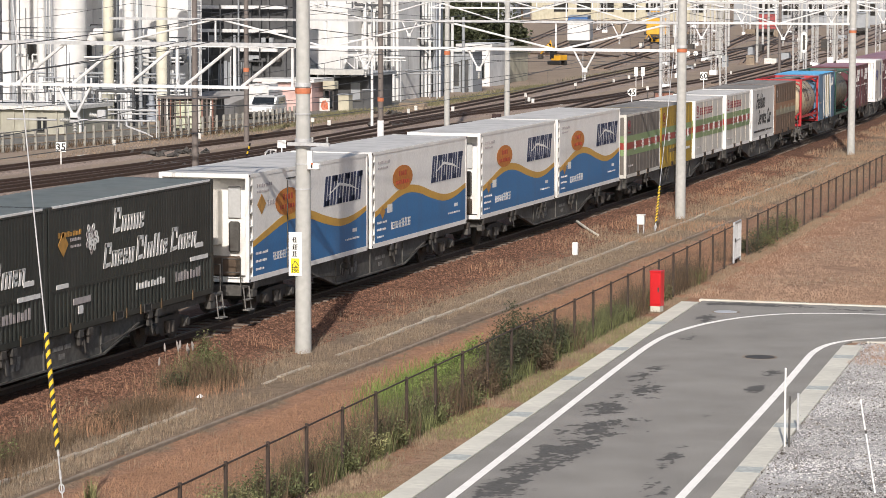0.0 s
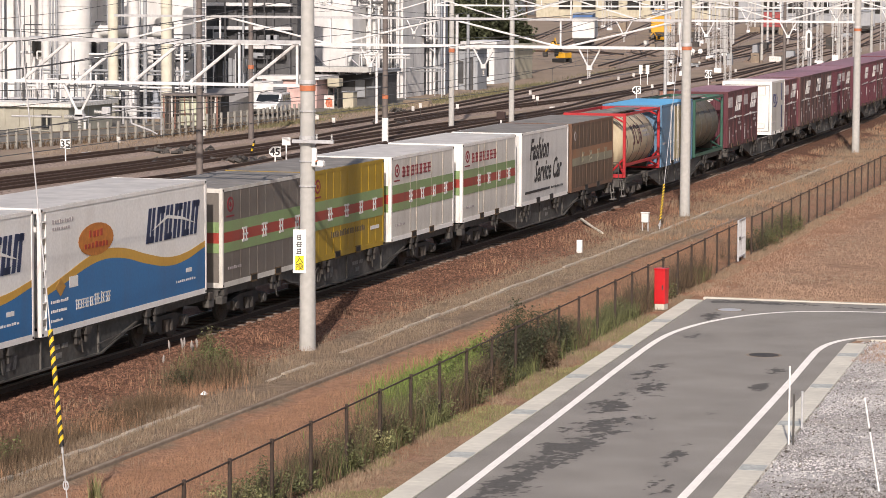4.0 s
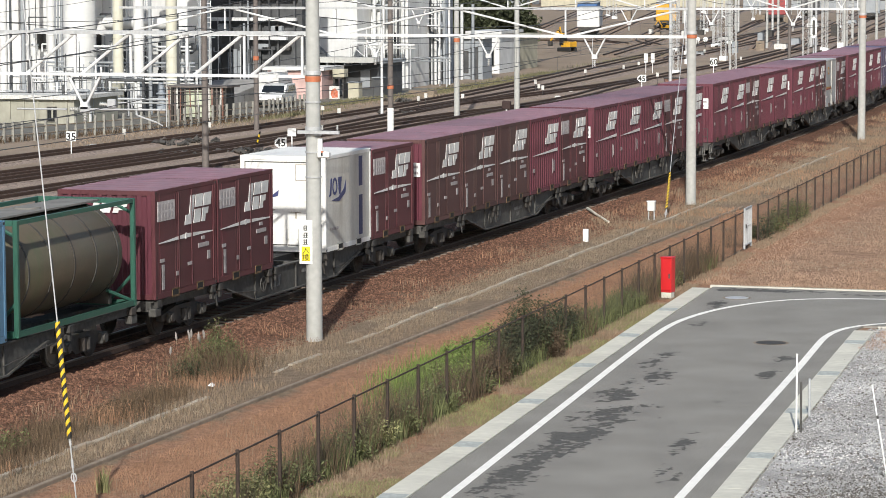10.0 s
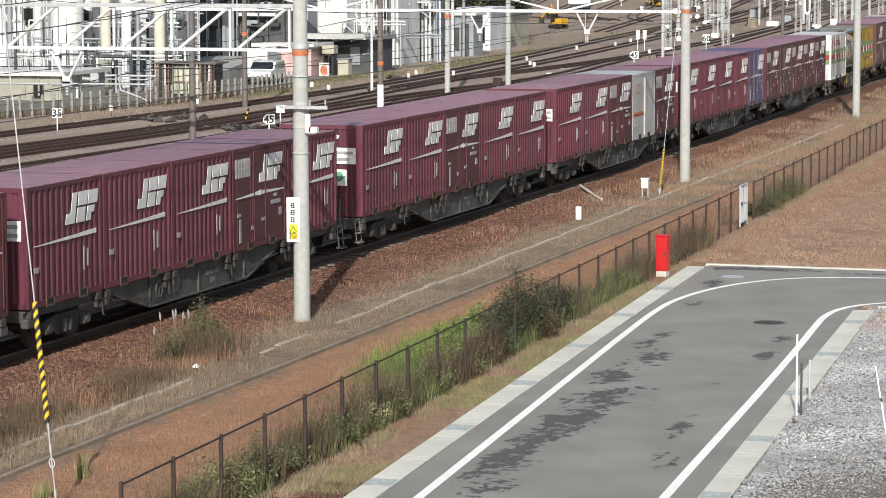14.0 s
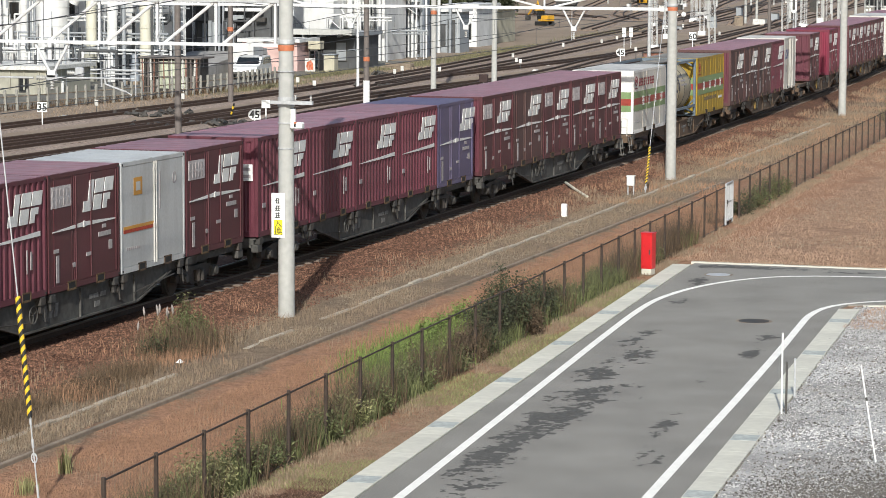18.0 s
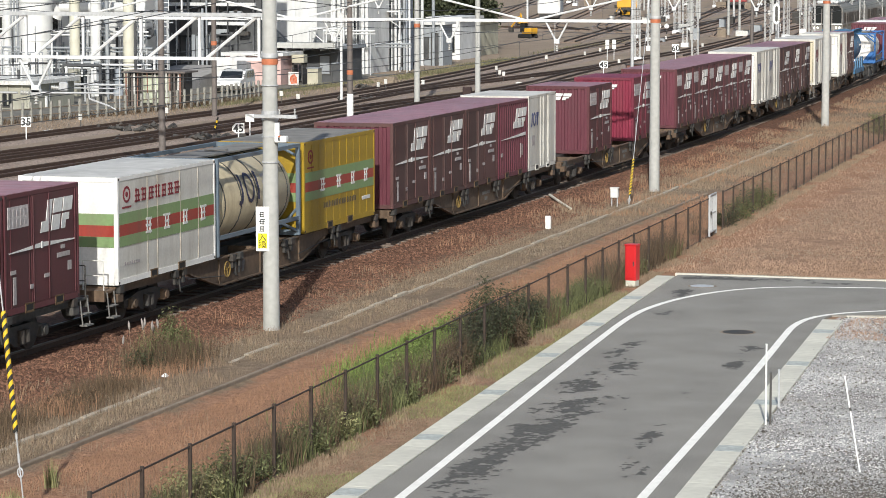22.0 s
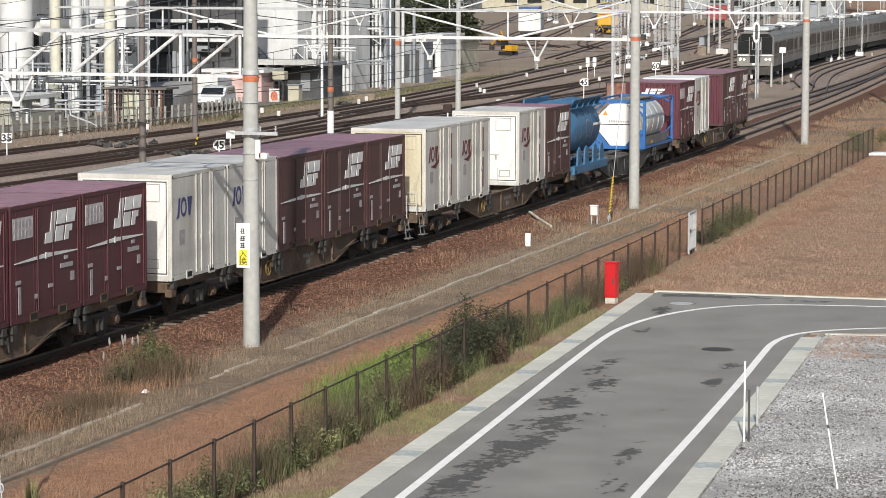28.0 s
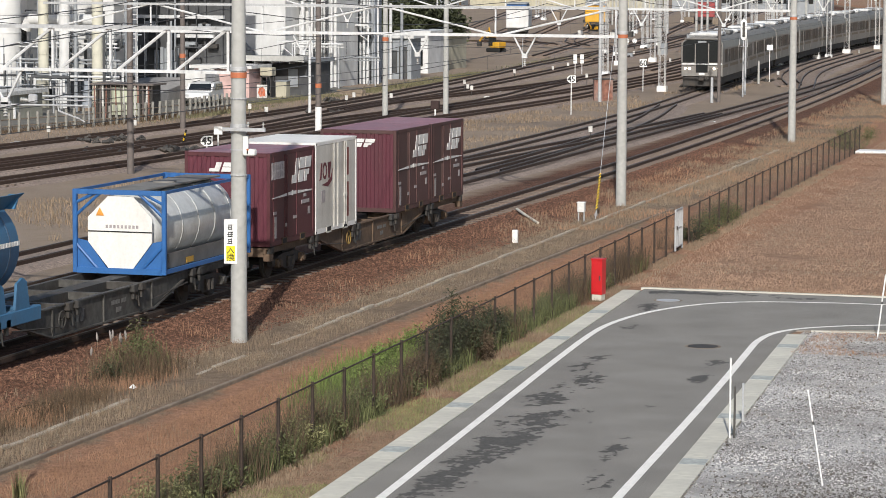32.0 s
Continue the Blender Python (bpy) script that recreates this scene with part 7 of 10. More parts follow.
# ---- cable trough, low wall, small lineside things ----
trough = thing("cable_trough", "old concrete cable trough lids half buried in dry grass", "cable trough", kind="structure")
M_LID = material("tan_old_concrete", (0.40, 0.355, 0.285), 0.9, grain=5, amount=0.2, dirt=(0.24, 0.19, 0.14), dirt_scale=1.1, dirt_amount=0.7, bump=0.2)
lid_mesh = Shape().rbox(0.002, 0.998, -0.06, 0.06, -0.12, 0.055, 0.012).mesh("trough_lid", M_LID)
rng = random.Random(11)
for k in range(98):
    x = 42.0 + k
    d = max(0.0, x - BEND_AT)
    y = -3.55 + (x - 48) * 0.0095 + d * d * BEND / 2 * 0.3
    if 53 < x < 66 and rng.random() < 0.75:
        continue
    ob = new("trough_lid", lid_mesh)
    ob.parent = trough
    ob.location = (x, y, ground_height(x, y) + (rng.uniform(-0.02, 0.02) if x > 66 or x < 53 else rng.uniform(-0.05, -0.01)))
    ob.rotation_euler = (rng.uniform(-0.04, 0.04), 0, rng.uniform(-0.02, 0.02))
low_wall = thing("low_wall", "low weathered concrete edge wall along the verge", "wall", kind="structure")
for k in range(28):
    x = 20 + k * 3.0
    part("wall_block", Shape().rbox(x + 0.002, x + 2.998, -4.72, -4.62, -0.7, -0.25, 0.012), M_WALLCONC, low_wall)
post = thing("white_marker", "short white concrete track marker post", "marker post", Matrix.Translation((90.3, -2.3, -0.36)))
part("marker_body", Shape().rbox(-0.07, 0.07, -0.09, 0.09, -0.1, 0.42, 0.02), M_SIGN, post)
cab = thing("junction_box", "small white junction box on two legs", "junction box", Matrix.Translation((98.6, -2.5, -0.36)))
part("leg", Shape().tube((0, -0.1, 0), (0, -0.1, 0.35), 0.025, 8), M_GALV, cab)
part("leg", Shape().tube((0, 0.1, 0), (0, 0.1, 0.35), 0.025, 8), M_GALV, cab)
part("housing", Shape().rbox(-0.1, 0.1, -0.13, 0.13, 0.33, 0.66, 0.02), M_MARK, cab)
part("lid", Shape().rbox(-0.12, 0.12, -0.15, 0.15, 0.655, 0.69, 0.01), M_SIGN, cab)
drain = thing("old_pipe", "pale broken pipe lying on the ballast slope", "pipe")
part("pipe_body", Shape().tube((99.4, 0.05, -0.06), (97.9, -0.64, -0.12), 0.05, 8).tube((97.9, -0.64, -0.12), (96.3, -1.53, -0.25), 0.045, 8), M_KERB, drain)
litter = thing("white_litter", "crumpled white plastic litter in the grass", "litter", Matrix.Translation((56.4, -3.0, -0.3)) @ Matrix.Scale(0.55, 4))
part("sheet", Shape().add([(-0.15, -0.1, 0), (0.12, -0.12, 0.03), (0.18, 0.1, 0), (-0.1, 0.14, 0.02), (0.0, 0.0, 0.16), (-0.05, 0.04, 0.1)], [(0, 1, 4), (1, 2, 4), (2, 3, 4), (3, 0, 5), (0, 4, 5), (3, 5, 4)]), M_SIGN, litter)
cloth = thing("white_sheet", "white sheet lying on the brown lawn", "sheet", Matrix.Translation((139.8, -7.2, -0.36)))
part("cloth", Shape().rbox(-0.8, 0.8, -1.4, 0.9, 0, 0.12, 0.05), M_SIGN, cloth)


def guy_wire(a, b, s0, s1, label):
    """A stay wire with a yellow and black guard sleeve on its lower part."""
    a, b = Vector(a), Vector(b)
    root = thing("stay_wire", label, "stay wire")
    part("wire", Shape().tube(a, b, 0.012, 6), M_GALV, root)
    part("anchor", Shape().tube(a, a + (b - a).normalized() * 0.35, 0.02, 6), M_GALV, root)
    d = (b - a).normalized()
    u = (Vector((0, 1, 0)) - d * d.y).normalized()
    w = d.cross(u)
    n, m, rad, rise = 24, 14, 0.042, -0.10
    pitch = (s1 - s0) / n
    for k in range(n):
        # each stripe is a collar whose two rims are cut aslant
        rings = []
        for q in (s0 + pitch * k, s0 + pitch * (k + 1)):
            rings.append([a + d * min(max(q + rise * 0.5 * math.cos(6.2832 * i / m), s0), s1) + u * (rad * math.cos(6.2832 * i / m)) + w * (rad * math.sin(6.2832 * i / m)) for i in range(m)])
        part("guard_sleeve", Shape().add(rings[0] + rings[1], [(i, (i + 1) % m, m + (i + 1) % m, m + i) for i in range(m)]), M_YELLOW if k % 2 else M_SIGNBLACK, root)
    eye = a + d * (s0 * 0.55)
    ring = [eye + u * (0.045 * math.cos(0.5236 * i)) + d * (0.075 * math.sin(0.5236 * i)) for i in range(13)]
    link_ = Shape()
    for p, q in zip(ring, ring[1:]):
        link_.tube(p, q, 0.012, 6)
    part("eye_link", link_, M_GALV, root)
    part("turnbuckle", Shape().tube(eye + d * 0.16, eye + d * 0.30, 0.022, 8).tube(a + d * (s0 - 0.10), a + d * s0, 0.022, 8), M_GALV, root)


guy_wire((42.0, -6.57, -0.38), (42.0, -5.65, 8.9), 1.4, 3.33, "steel stay wire with yellow and black guard")
guy_wire((99.63, -2.77, -0.35), (105.5, -2.15, 6.9), 0.35, 1.95, "steel stay wire of a line pole with striped guard")

# ---- grass and weeds ----


def blades(name, pts, h, w, mat, label, seed, lean=0.35, category="grass"):
    """Grass blades: bent two-piece ribbons at the given ground points."""
    r = np.random.default_rng(seed)
    n = len(pts)
    a = r.random(n) * 6.283
    hh = h[0] + (h[1] - h[0]) * r.random(n)
    ww = w * (0.6 + 0.8 * r.random(n))
    l = lean * hh * (0.3 + r.random(n))
    b = r.random(n) * 6.283
    side = np.stack([np.cos(a), np.sin(a), np.zeros(n)], 1) * ww[:, None] / 2
    bend = np.stack([np.cos(b), np.sin(b), np.zeros(n)], 1)
    up = np.array([0, 0, 1.0])
    mid = pts + bend * (l * 0.3)[:, None] + up * (hh * 0.55)[:, None]
    tip = pts + bend * l[:, None] + up * hh[:, None]
    v = np.stack([pts - side, pts + side, mid + side * 0.75, mid - side * 0.75, tip], 1).reshape(-1, 3)
    k = 5 * np.arange(n)[:, None]
    quads = (k + np.array([0, 1, 2, 3])).tolist()
    tris = (k + np.array([3, 2, 4])).tolist()
    me = bpy.data.meshes.new(name)
    me.from_pydata(v.tolist(), [], quads + tris)
    me.materials.append(mat)
    return tagged(new(name, me), label, category, kind="stuff")


def zone(seed, n, x0, x1, lo, hi, power=1.4, clump=0.0, scale=0.5):
    """Ground points between two lines along the track, denser towards the camera; clump thins them out by noise."""
    r = np.random.default_rng(seed)
    x = x0 + (x1 - x0) * r.random(n) ** power
    t = r.random(n)
    y = np.array([lo(q) for q in x]) * (1 - t) + np.array([hi(q) for q in x]) * t
    if clump:
        keep = np.array([noise.noise(Vector((a * scale, b * scale, seed))) for a, b in zip(x, y)]) > clump - 0.5
        x, y = x[keep], y[keep]
    p = np.stack([x, y], 1)
    return np.column_stack([p, heights(p) - 0.01])


M_STRAW = material("straw_grass", (0.25, 0.185, 0.125), 0.9, grain=1.5, amount=0.3, island=0.22)
M_PALE = material("pale_dead_grass", (0.30, 0.25, 0.18), 0.9, grain=1.5, amount=0.25, island=0.20)
M_RUSTGRASS = material("rust_grass", (0.32, 0.185, 0.112), 0.9, grain=1.2, amount=0.3, island=0.22)
M_GREENGRASS = material("fresh_green_grass", (0.155, 0.215, 0.05), 0.85, grain=2, amount=0.3, island=0.30)
M_OLIVE = material("olive_weeds", (0.115, 0.125, 0.05), 0.85, grain=2, amount=0.3, island=0.45)
M_STRIPGREEN = material("yellowish_green_grass", (0.22, 0.215, 0.095), 0.85, grain=2, amount=0.3, island=0.3)
M_DARKWEED = material("dark_bramble_leaves", (0.05, 0.058, 0.026), 0.8, grain=3, amount=0.3, island=0.5)
M_LAWN = material("dead_lawn_grass", (0.36, 0.24, 0.165), 0.9, grain=0.8, amount=0.35, island=0.22)
M_YARDGREEN = material("dull_yard_weeds", (0.15, 0.14, 0.075), 0.9, grain=1.5, amount=0.3, island=0.35)
M_LITTER = material("brown_leaf_litter", (0.12, 0.065, 0.044), 0.9, grain=1.5, amount=0.4, island=0.5)
M_BROWNSTEM = material("brown_stems", (0.11, 0.075, 0.045), 0.9, grain=2, amount=0.3, island=0.4)

blades("verge_straw", zone(1, 60000, 42, 150, lambda q: -4.5 + bank(q), lambda q: -1.9 + bank(q), 1.6, 0.32, 0.6), (0.04, 0.20), 0.006, M_STRAW, "straw-coloured dead grass on the verge", 21)
blades("verge_pale", zone(2, 40000, 42, 150, lambda q: -4.4 + bank(q), lambda q: -2.2 + bank(q), 1.6, 0.5, 0.4), (0.02, 0.09), 0.008, M_PALE, "pale matted dead grass on the verge", 22, 0.8)
blades("bank_straw", zone(3, 5000, 42, 110, lambda q: -2.6 + bank(q), lambda q: -0.9 + bank(q), 1.5, 0.62, 0.35), (0.05, 0.3), 0.009, M_STRAW, "sparse dry grass on the ballast bank", 23)
blades("bank_rust", zone(4, 5000, 42, 100, lambda q: -2.4 + bank(q), lambda q: -0.7 + bank(q), 1.5, 0.65, 0.5), (0.05, 0.28), 0.01, M_RUSTGRASS, "rust-coloured dry weeds on the ballast bank", 24)
blades("rust_meadow", zone(5, 150000, 38, 100, lambda q: fence_y(q) + 0.1, lambda q: -5.25 + bank(q), 1.5, 0.12, 0.4), (0.03, 0.13), 0.005, M_RUSTGRASS, "rust-red dry grass behind the fence", 25, 0.9)
blades("meadow_straw", zone(6, 26000, 38, 150, lambda q: fence_y(q), lambda q: -4.85 + bank(q), 1.3, 0.55, 0.5), (0.05, 0.24), 0.006, M_STRAW, "straw-coloured grass between fence and wall", 26)
blades("far_bank_straw", zone(7, 30000, 95, 200, lambda q: -6.0 + bank(q), lambda q: -0.8 + bank(q), 1.2, 0.45, 0.3), (0.07, 0.28), 0.014, M_STRAW, "dry grass on the far bank", 27)
blades("far_bank_rust", zone(8, 26000, 95, 200, lambda q: -5.5 + bank(q), lambda q: -0.9 + bank(q), 1.2, 0.45, 0.3), (0.05, 0.2), 0.016, M_RUSTGRASS, "rust-coloured grass on the far bank", 28)
blades("fence_weeds", zone(10, 24000, 40, 84, lambda q: fence_y(q) - 0.1, lambda q: fence_y(q) + 0.85, 1.2, 0.52, 0.4), (0.12, 0.6), 0.014, M_OLIVE, "olive weeds growing along the fence", 30)
blades("fence_stems", zone(11, 13000, 40, 90, lambda q: fence_y(q) - 0.15, lambda q: fence_y(q) + 0.7, 1.0, 0.55, 0.45), (0.3, 1.1), 0.01, M_BROWNSTEM, "brown dead stems along the fence", 31)
blades("fence_foot", zone(12, 26000, 40, 130, lambda q: fence_y(q) - 0.55, lambda q: fence_y(q) + 0.05, 1.2, 0.35, 0.5), (0.03, 0.14), 0.013, M_STRAW, "dry tufts at the foot of the fence", 32)
blades("kerb_strip", zone(13, 38000, 44.8, 79, lambda q: kerb_y(q, 0.5), lambda q: fence_y(q) - 0.1, 1.3, 0.2, 0.7), (0.02, 0.06), 0.008, M_STRAW, "short mown dry grass strip beside the kerb", 33, 0.9)
blades("kerb_strip_green", zone(14, 34000, 44.6, 74, lambda q: kerb_y(q, 0.5), lambda q: fence_y(q), 1.1, 0.46, 0.35), (0.02, 0.10), 0.010, M_STRIPGREEN, "green tufts in the mown strip", 34, 0.7)
blades("kerb_litter", zone(19, 36000, 36, 45.6, lambda q: kerb_y(q, 0.5), lambda q: fence_y(q) - 0.05, 1.0, 0.25, 0.6), (0.02, 0.06), 0.014, M_LITTER, "brown leaf litter beside the kerb", 40, 1.2)
blades("dead_lawn", zone(15, 150000, 79.2, 150, lambda q: -30 + (q - 79) * 0.08, lambda q: fence_y(q) - 0.3, 1.5, 0.1, 0.5), (0.03, 0.10), 0.013, M_LAWN, "short reddish-brown dead lawn", 35, 0.9)
blades("dead_lawn_pale", zone(16, 50000, 79.2, 150, lambda q: -30 + (q - 79) * 0.08, lambda q: fence_y(q) - 0.3, 1.5, 0.5, 0.25), (0.03, 0.10), 0.013, M_PALE, "paler tufts in the dead lawn", 36, 0.9)
blades("gravel_weeds", zone(17, 24000, 44, 71, lambda q: -22, lambda q: -16.3 + (q - 48) * 0.066, 1.5, 0.56, 0.35), (0.01, 0.06), 0.02, M_BROWNSTEM, "brown weeds in the gravel", 37, 0.8)
blades("gravel_edge_weeds", zone(18, 8000, 66.5, 70.8, lambda q: -19, lambda q: -15.2, 1.0, 0.35, 0.5), (0.03, 0.15), 0.016, M_RUSTGRASS, "rust-coloured weeds at the gravel's edge", 38, 0.8)


def bush(x, y, w, h, mats, label, seed, leaves=1400, leaf=0.042, name="bush"):
    """Branching stems with small leaves set along them; uneven outline with gaps."""
    r = random.Random(seed)
    z0 = ground_height(x, y)
    root = thing(name, label, "bush", Matrix.Translation((x, y, z0)))
    stems, v, f = Shape(), [], []
    for k in range(26):
        a = r.uniform(0, 6.28)
        d = w * math.sqrt(r.random())
        base = Vector((math.cos(a) * d * 0.5, math.sin(a) * d * 0.35, 0))
        tip = Vector((math.cos(a) * d, math.sin(a) * d * 0.55, h * r.uniform(0.55, 1.0) * (1 - 0.45 * d / w)))
        stems.tube(base, tip, 0.008, 4, 0.003, False)
        for i in range(leaves // 26):
            t = r.uniform(0.15, 1.02)
            p = base.lerp(tip, t) + Vector((r.gauss(0, 0.09), r.gauss(0, 0.09), r.gauss(0, 0.07)))
            q = Euler((r.uniform(-0.9, 0.9), r.uniform(-0.9, 0.9), r.uniform(0, 6.28))).to_matrix()
            s = leaf * r.uniform(0.5, 1.2)
            n = len(v)
            v += [p + q @ Vector(c) for c in ((-s, 0, 0), (0, -s * 0.4, s * 0.1), (s, 0, 0), (0, s * 0.4, s * 0.1))]
            f.append((n, n + 1, n + 2, n + 3))
    part("stem", stems, M_BROWNSTEM, root)
    tagged(part("leaves", Shape().add(v, f), mats, root), kind="stuff")


for k, (x, y, w, h, mat, label, n) in enumerate((
        (61.2, -8.3, 0.9, 1.65, M_DARKWEED, "dark green bramble bush at the fence", 5200), (62.6, -8.25, 1.0, 1.95, M_DARKWEED, "dark bramble bush leaning on the fence", 5600), (64.2, -8.2, 1.0, 1.7, M_DARKWEED, "dark bramble behind the fence", 4200),
        (60.0, -8.5, 0.6, 1.0, M_DARKWEED, "dark bramble shoots behind the fence", 2200), (65.6, -8.2, 0.9, 1.25, M_DARKWEED, "dark bramble and dead stems behind the fence", 3200), (67.2, -8.15, 0.8, 1.0, M_OLIVE, "olive weeds behind the fence", 1800), (59.0, -8.55, 0.7, 0.9, M_BROWNSTEM, "brown dead bramble behind the fence", 2200), (63.4, -8.5, 0.8, 0.8, M_BROWNSTEM, "brown dead bramble behind the fence", 2400),
        (55.0, -8.5, 0.9, 0.75, M_OLIVE, "olive weeds bush behind the fence", 1600), (52.0, -8.6, 1.0, 0.8, M_OLIVE, "olive weeds bush behind the fence", 1800), (57.6, -8.5, 0.8, 0.7, M_OLIVE, "olive weeds bush behind the fence", 1300),
        (49.0, -8.7, 1.0, 0.7, M_OLIVE, "olive weeds bush behind the fence", 1600), (46.2, -8.8, 0.9, 0.6, M_OLIVE, "olive weeds bush behind the fence", 1300), (62.4, -6.9, 1.0, 0.6, M_GREENGRASS, "fresh green weeds bush behind the fence", 2200),
        (60.6, -7.2, 1.0, 0.6, M_GREENGRASS, "fresh green weeds bush behind the fence", 2200), (58.8, -7.6, 0.9, 0.55, M_GREENGRASS, "fresh green weeds bush behind the fence", 1600), (64.4, -6.8, 0.6, 0.8, M_GREENGRASS, "yellow-green weeds bush behind the fence", 1300),
        (60.2, -1.55, 0.24, 1.35, M_OLIVE, "slim upright weed beside the track", 620), (59.6, -1.9, 0.75, 0.85, M_OLIVE, "olive weed bush on the ballast bank", 2300), (58.5, -2.0, 0.8, 0.7, M_BROWNSTEM, "brown dead weed bush on the ballast bank", 1700), (57.5, -2.1, 0.8, 0.55, M_DARKWEED, "dark dead weed bush on the ballast bank", 900),
        (52.6, -2.6, 0.8, 0.4, M_BROWNSTEM, "low brown weed bush beside the ballast", 1300), (47.6, -2.4, 0.8, 0.55, M_OLIVE, "olive weed bush beside the ballast", 1100), (43.4, -8.75, 0.9, 0.95, M_STRIPGREEN, "pale green weeds bush along the fence", 2200), (45.0, -8.8, 0.9, 0.9, M_OLIVE, "green weeds bush along the fence", 1800), (50.5, -8.65, 0.8, 0.85, M_STRIPGREEN, "pale green weeds bush along the fence", 1200), (41.4, -8.8, 0.9, 0.7, M_OLIVE, "green weeds bush along the fence", 2000),
        (98.5, -7.35, 1.0, 1.1, M_OLIVE, "vine weeds hanging on the fence", 1700), (95.5, -7.5, 1.0, 1.0, M_OLIVE, "vine weeds hanging on the fence", 1600), (101.0, -7.3, 0.9, 1.0, M_OLIVE, "vine weeds hanging on the fence", 1500), (78.2, -8.0, 0.6, 0.7, M_OLIVE, "weeds beside the hydrant box", 900),
        (93.0, -7.55, 0.8, 0.9, M_DARKWEED, "dark weeds along the fence", 1300), (73.0, -8.0, 0.7, 0.6, M_OLIVE, "weeds along the fence foot", 900), (70.0, -8.1, 0.7, 0.6, M_OLIVE, "weeds along the fence foot", 900),
        (142.0, -5.6, 2.0, 1.0, M_OLIVE, "green scrub at the fence end", 2200), (150.0, -5.0, 2.4, 1.1, M_OLIVE, "green scrub at the fence end", 2200))):
    bush(x, y, w, h, mat, label, 100 + k, n)


def clump(name, cx, cy, rx, ry, n, h, w, mat, label, seed):
    """A loose tuft: blades thick in the middle and thin at the rim."""
    r = np.random.default_rng(seed)
    p = np.stack([cx + rx * r.normal(0, 0.42, n), cy + ry * r.normal(0, 0.42, n)], 1)
    blades(name, np.column_stack([p, heights(p) - 0.01]), h, w, mat, label, seed, 0.3)


clump("weed_clump", 58.9, -2.0, 1.6, 0.7, 420, (0.2, 0.8), 0.012, M_OLIVE, "loose olive weeds on the ballast bank", 61)
clump("green_patch", 61.4, -7.2, 5.0, 1.15, 17000, (0.06, 0.34), 0.018, M_GREENGRASS, "fresh green weeds behind the fence", 29)
clump("green_patch", 58.4, -7.5, 5.0, 1.0, 3000, (0.06, 0.4), 0.014, M_OLIVE, "olive weeds behind the fence", 39)
clump("weed_clump", 58.4, -2.3, 2.2, 0.9, 1700, (0.15, 0.7), 0.011, M_BROWNSTEM, "brown dry weeds on the ballast bank", 62)
clump("weed_clump", 57.2, -2.5, 2.2, 0.9, 1500, (0.08, 0.30), 0.009, M_RUSTGRASS, "rust-coloured weeds on the ballast bank", 63)
for k, (x, y) in enumerate(((49.6, -2.3), (51.8, -2.7), (47.4, -2.7), (54.2, -2.4), (45.2, -3.0))):
    clump("weed_clump", x, y, 1.2, 0.7, 600, (0.1, 0.42), 0.011, (M_BROWNSTEM, M_RUSTGRASS, M_BROWNSTEM)[k % 3], "dry weeds beside the track ballast", 64 + k)
    clump("weed_clump", x + 0.5, y - 0.2, 1.5, 0.8, 700, (0.1, 0.45), 0.01, M_BROWNSTEM, "brown weeds on the bank", 74 + k)
clump("weed_clump", 44.75, -5.75, 0.14, 0.12, 110, (0.2, 0.55), 0.012, M_STRIPGREEN, "slim yellow-green weeds in the dry grass", 85)
clump("weed_clump", 42.85, -5.95, 0.2, 0.14, 110, (0.15, 0.4), 0.012, M_STRIPGREEN, "slim yellow-green weeds in the dry grass", 86)
# plume grass beside the track
plume = thing("plume_grass", "plume grass with pale seed heads beside the track", "grass", Matrix.Translation((59.2, -1.1, -0.25)))
stems, heads = Shape(), Shape()
rng = random.Random(5)
for k in range(9):
    p = Vector((rng.uniform(-1.6, 1.2), rng.uniform(-0.25, 0.25), 0))
    q = p + Vector((rng.uniform(-0.15, 0.05), rng.uniform(-0.05, 0.05), rng.uniform(0.35, 0.6)))
    stems.tube(p, q, 0.004, 4)
    heads.turned(q - (q - p).normalized() * 0.05, q + (q - p), [(0, 0.006), (0.06, 0.028), (0.14, 0.024), (0.2, 0.004)], 6)
part("stem", stems, M_STRAW, plume)
tagged(part("seed_heads", heads, material("grey_seed_heads", (0.30, 0.27, 0.25), 0.9), plume), kind="stuff")

# ---- yard poles, masts and signs ----
M_PLATE = material("weathered_white_plate", (0.62, 0.61, 0.58), 0.6, grain=9, amount=0.25, dirt=(0.3, 0.27, 0.23), dirt_scale=4, dirt_amount=0.5)


def yard_pole(x, y, h, r, mat, label, band=0.0, foot=0.0):
    root = thing("line_pole", label, "pole", Matrix.Translation((x, y, 0)), group="overhead line poles")
    part("shaft", Shape().turned((0, 0, -0.5), (0, 0, h), [(0, r), (h, r * 0.75)], 14), mat, root, smooth=True)
    if band:
        part("band", Shape().tube((0, 0, band), (0, 0, band + 0.22), r + 0.012, 14), M_ORANGE, root, "faded orange paint band")
    if foot:
        part("foot", Shape().tube((0, 0, -0.5), (0, 0, foot), r + 0.015, 14), M_SIGN, root, "white-painted pole foot")
    return root


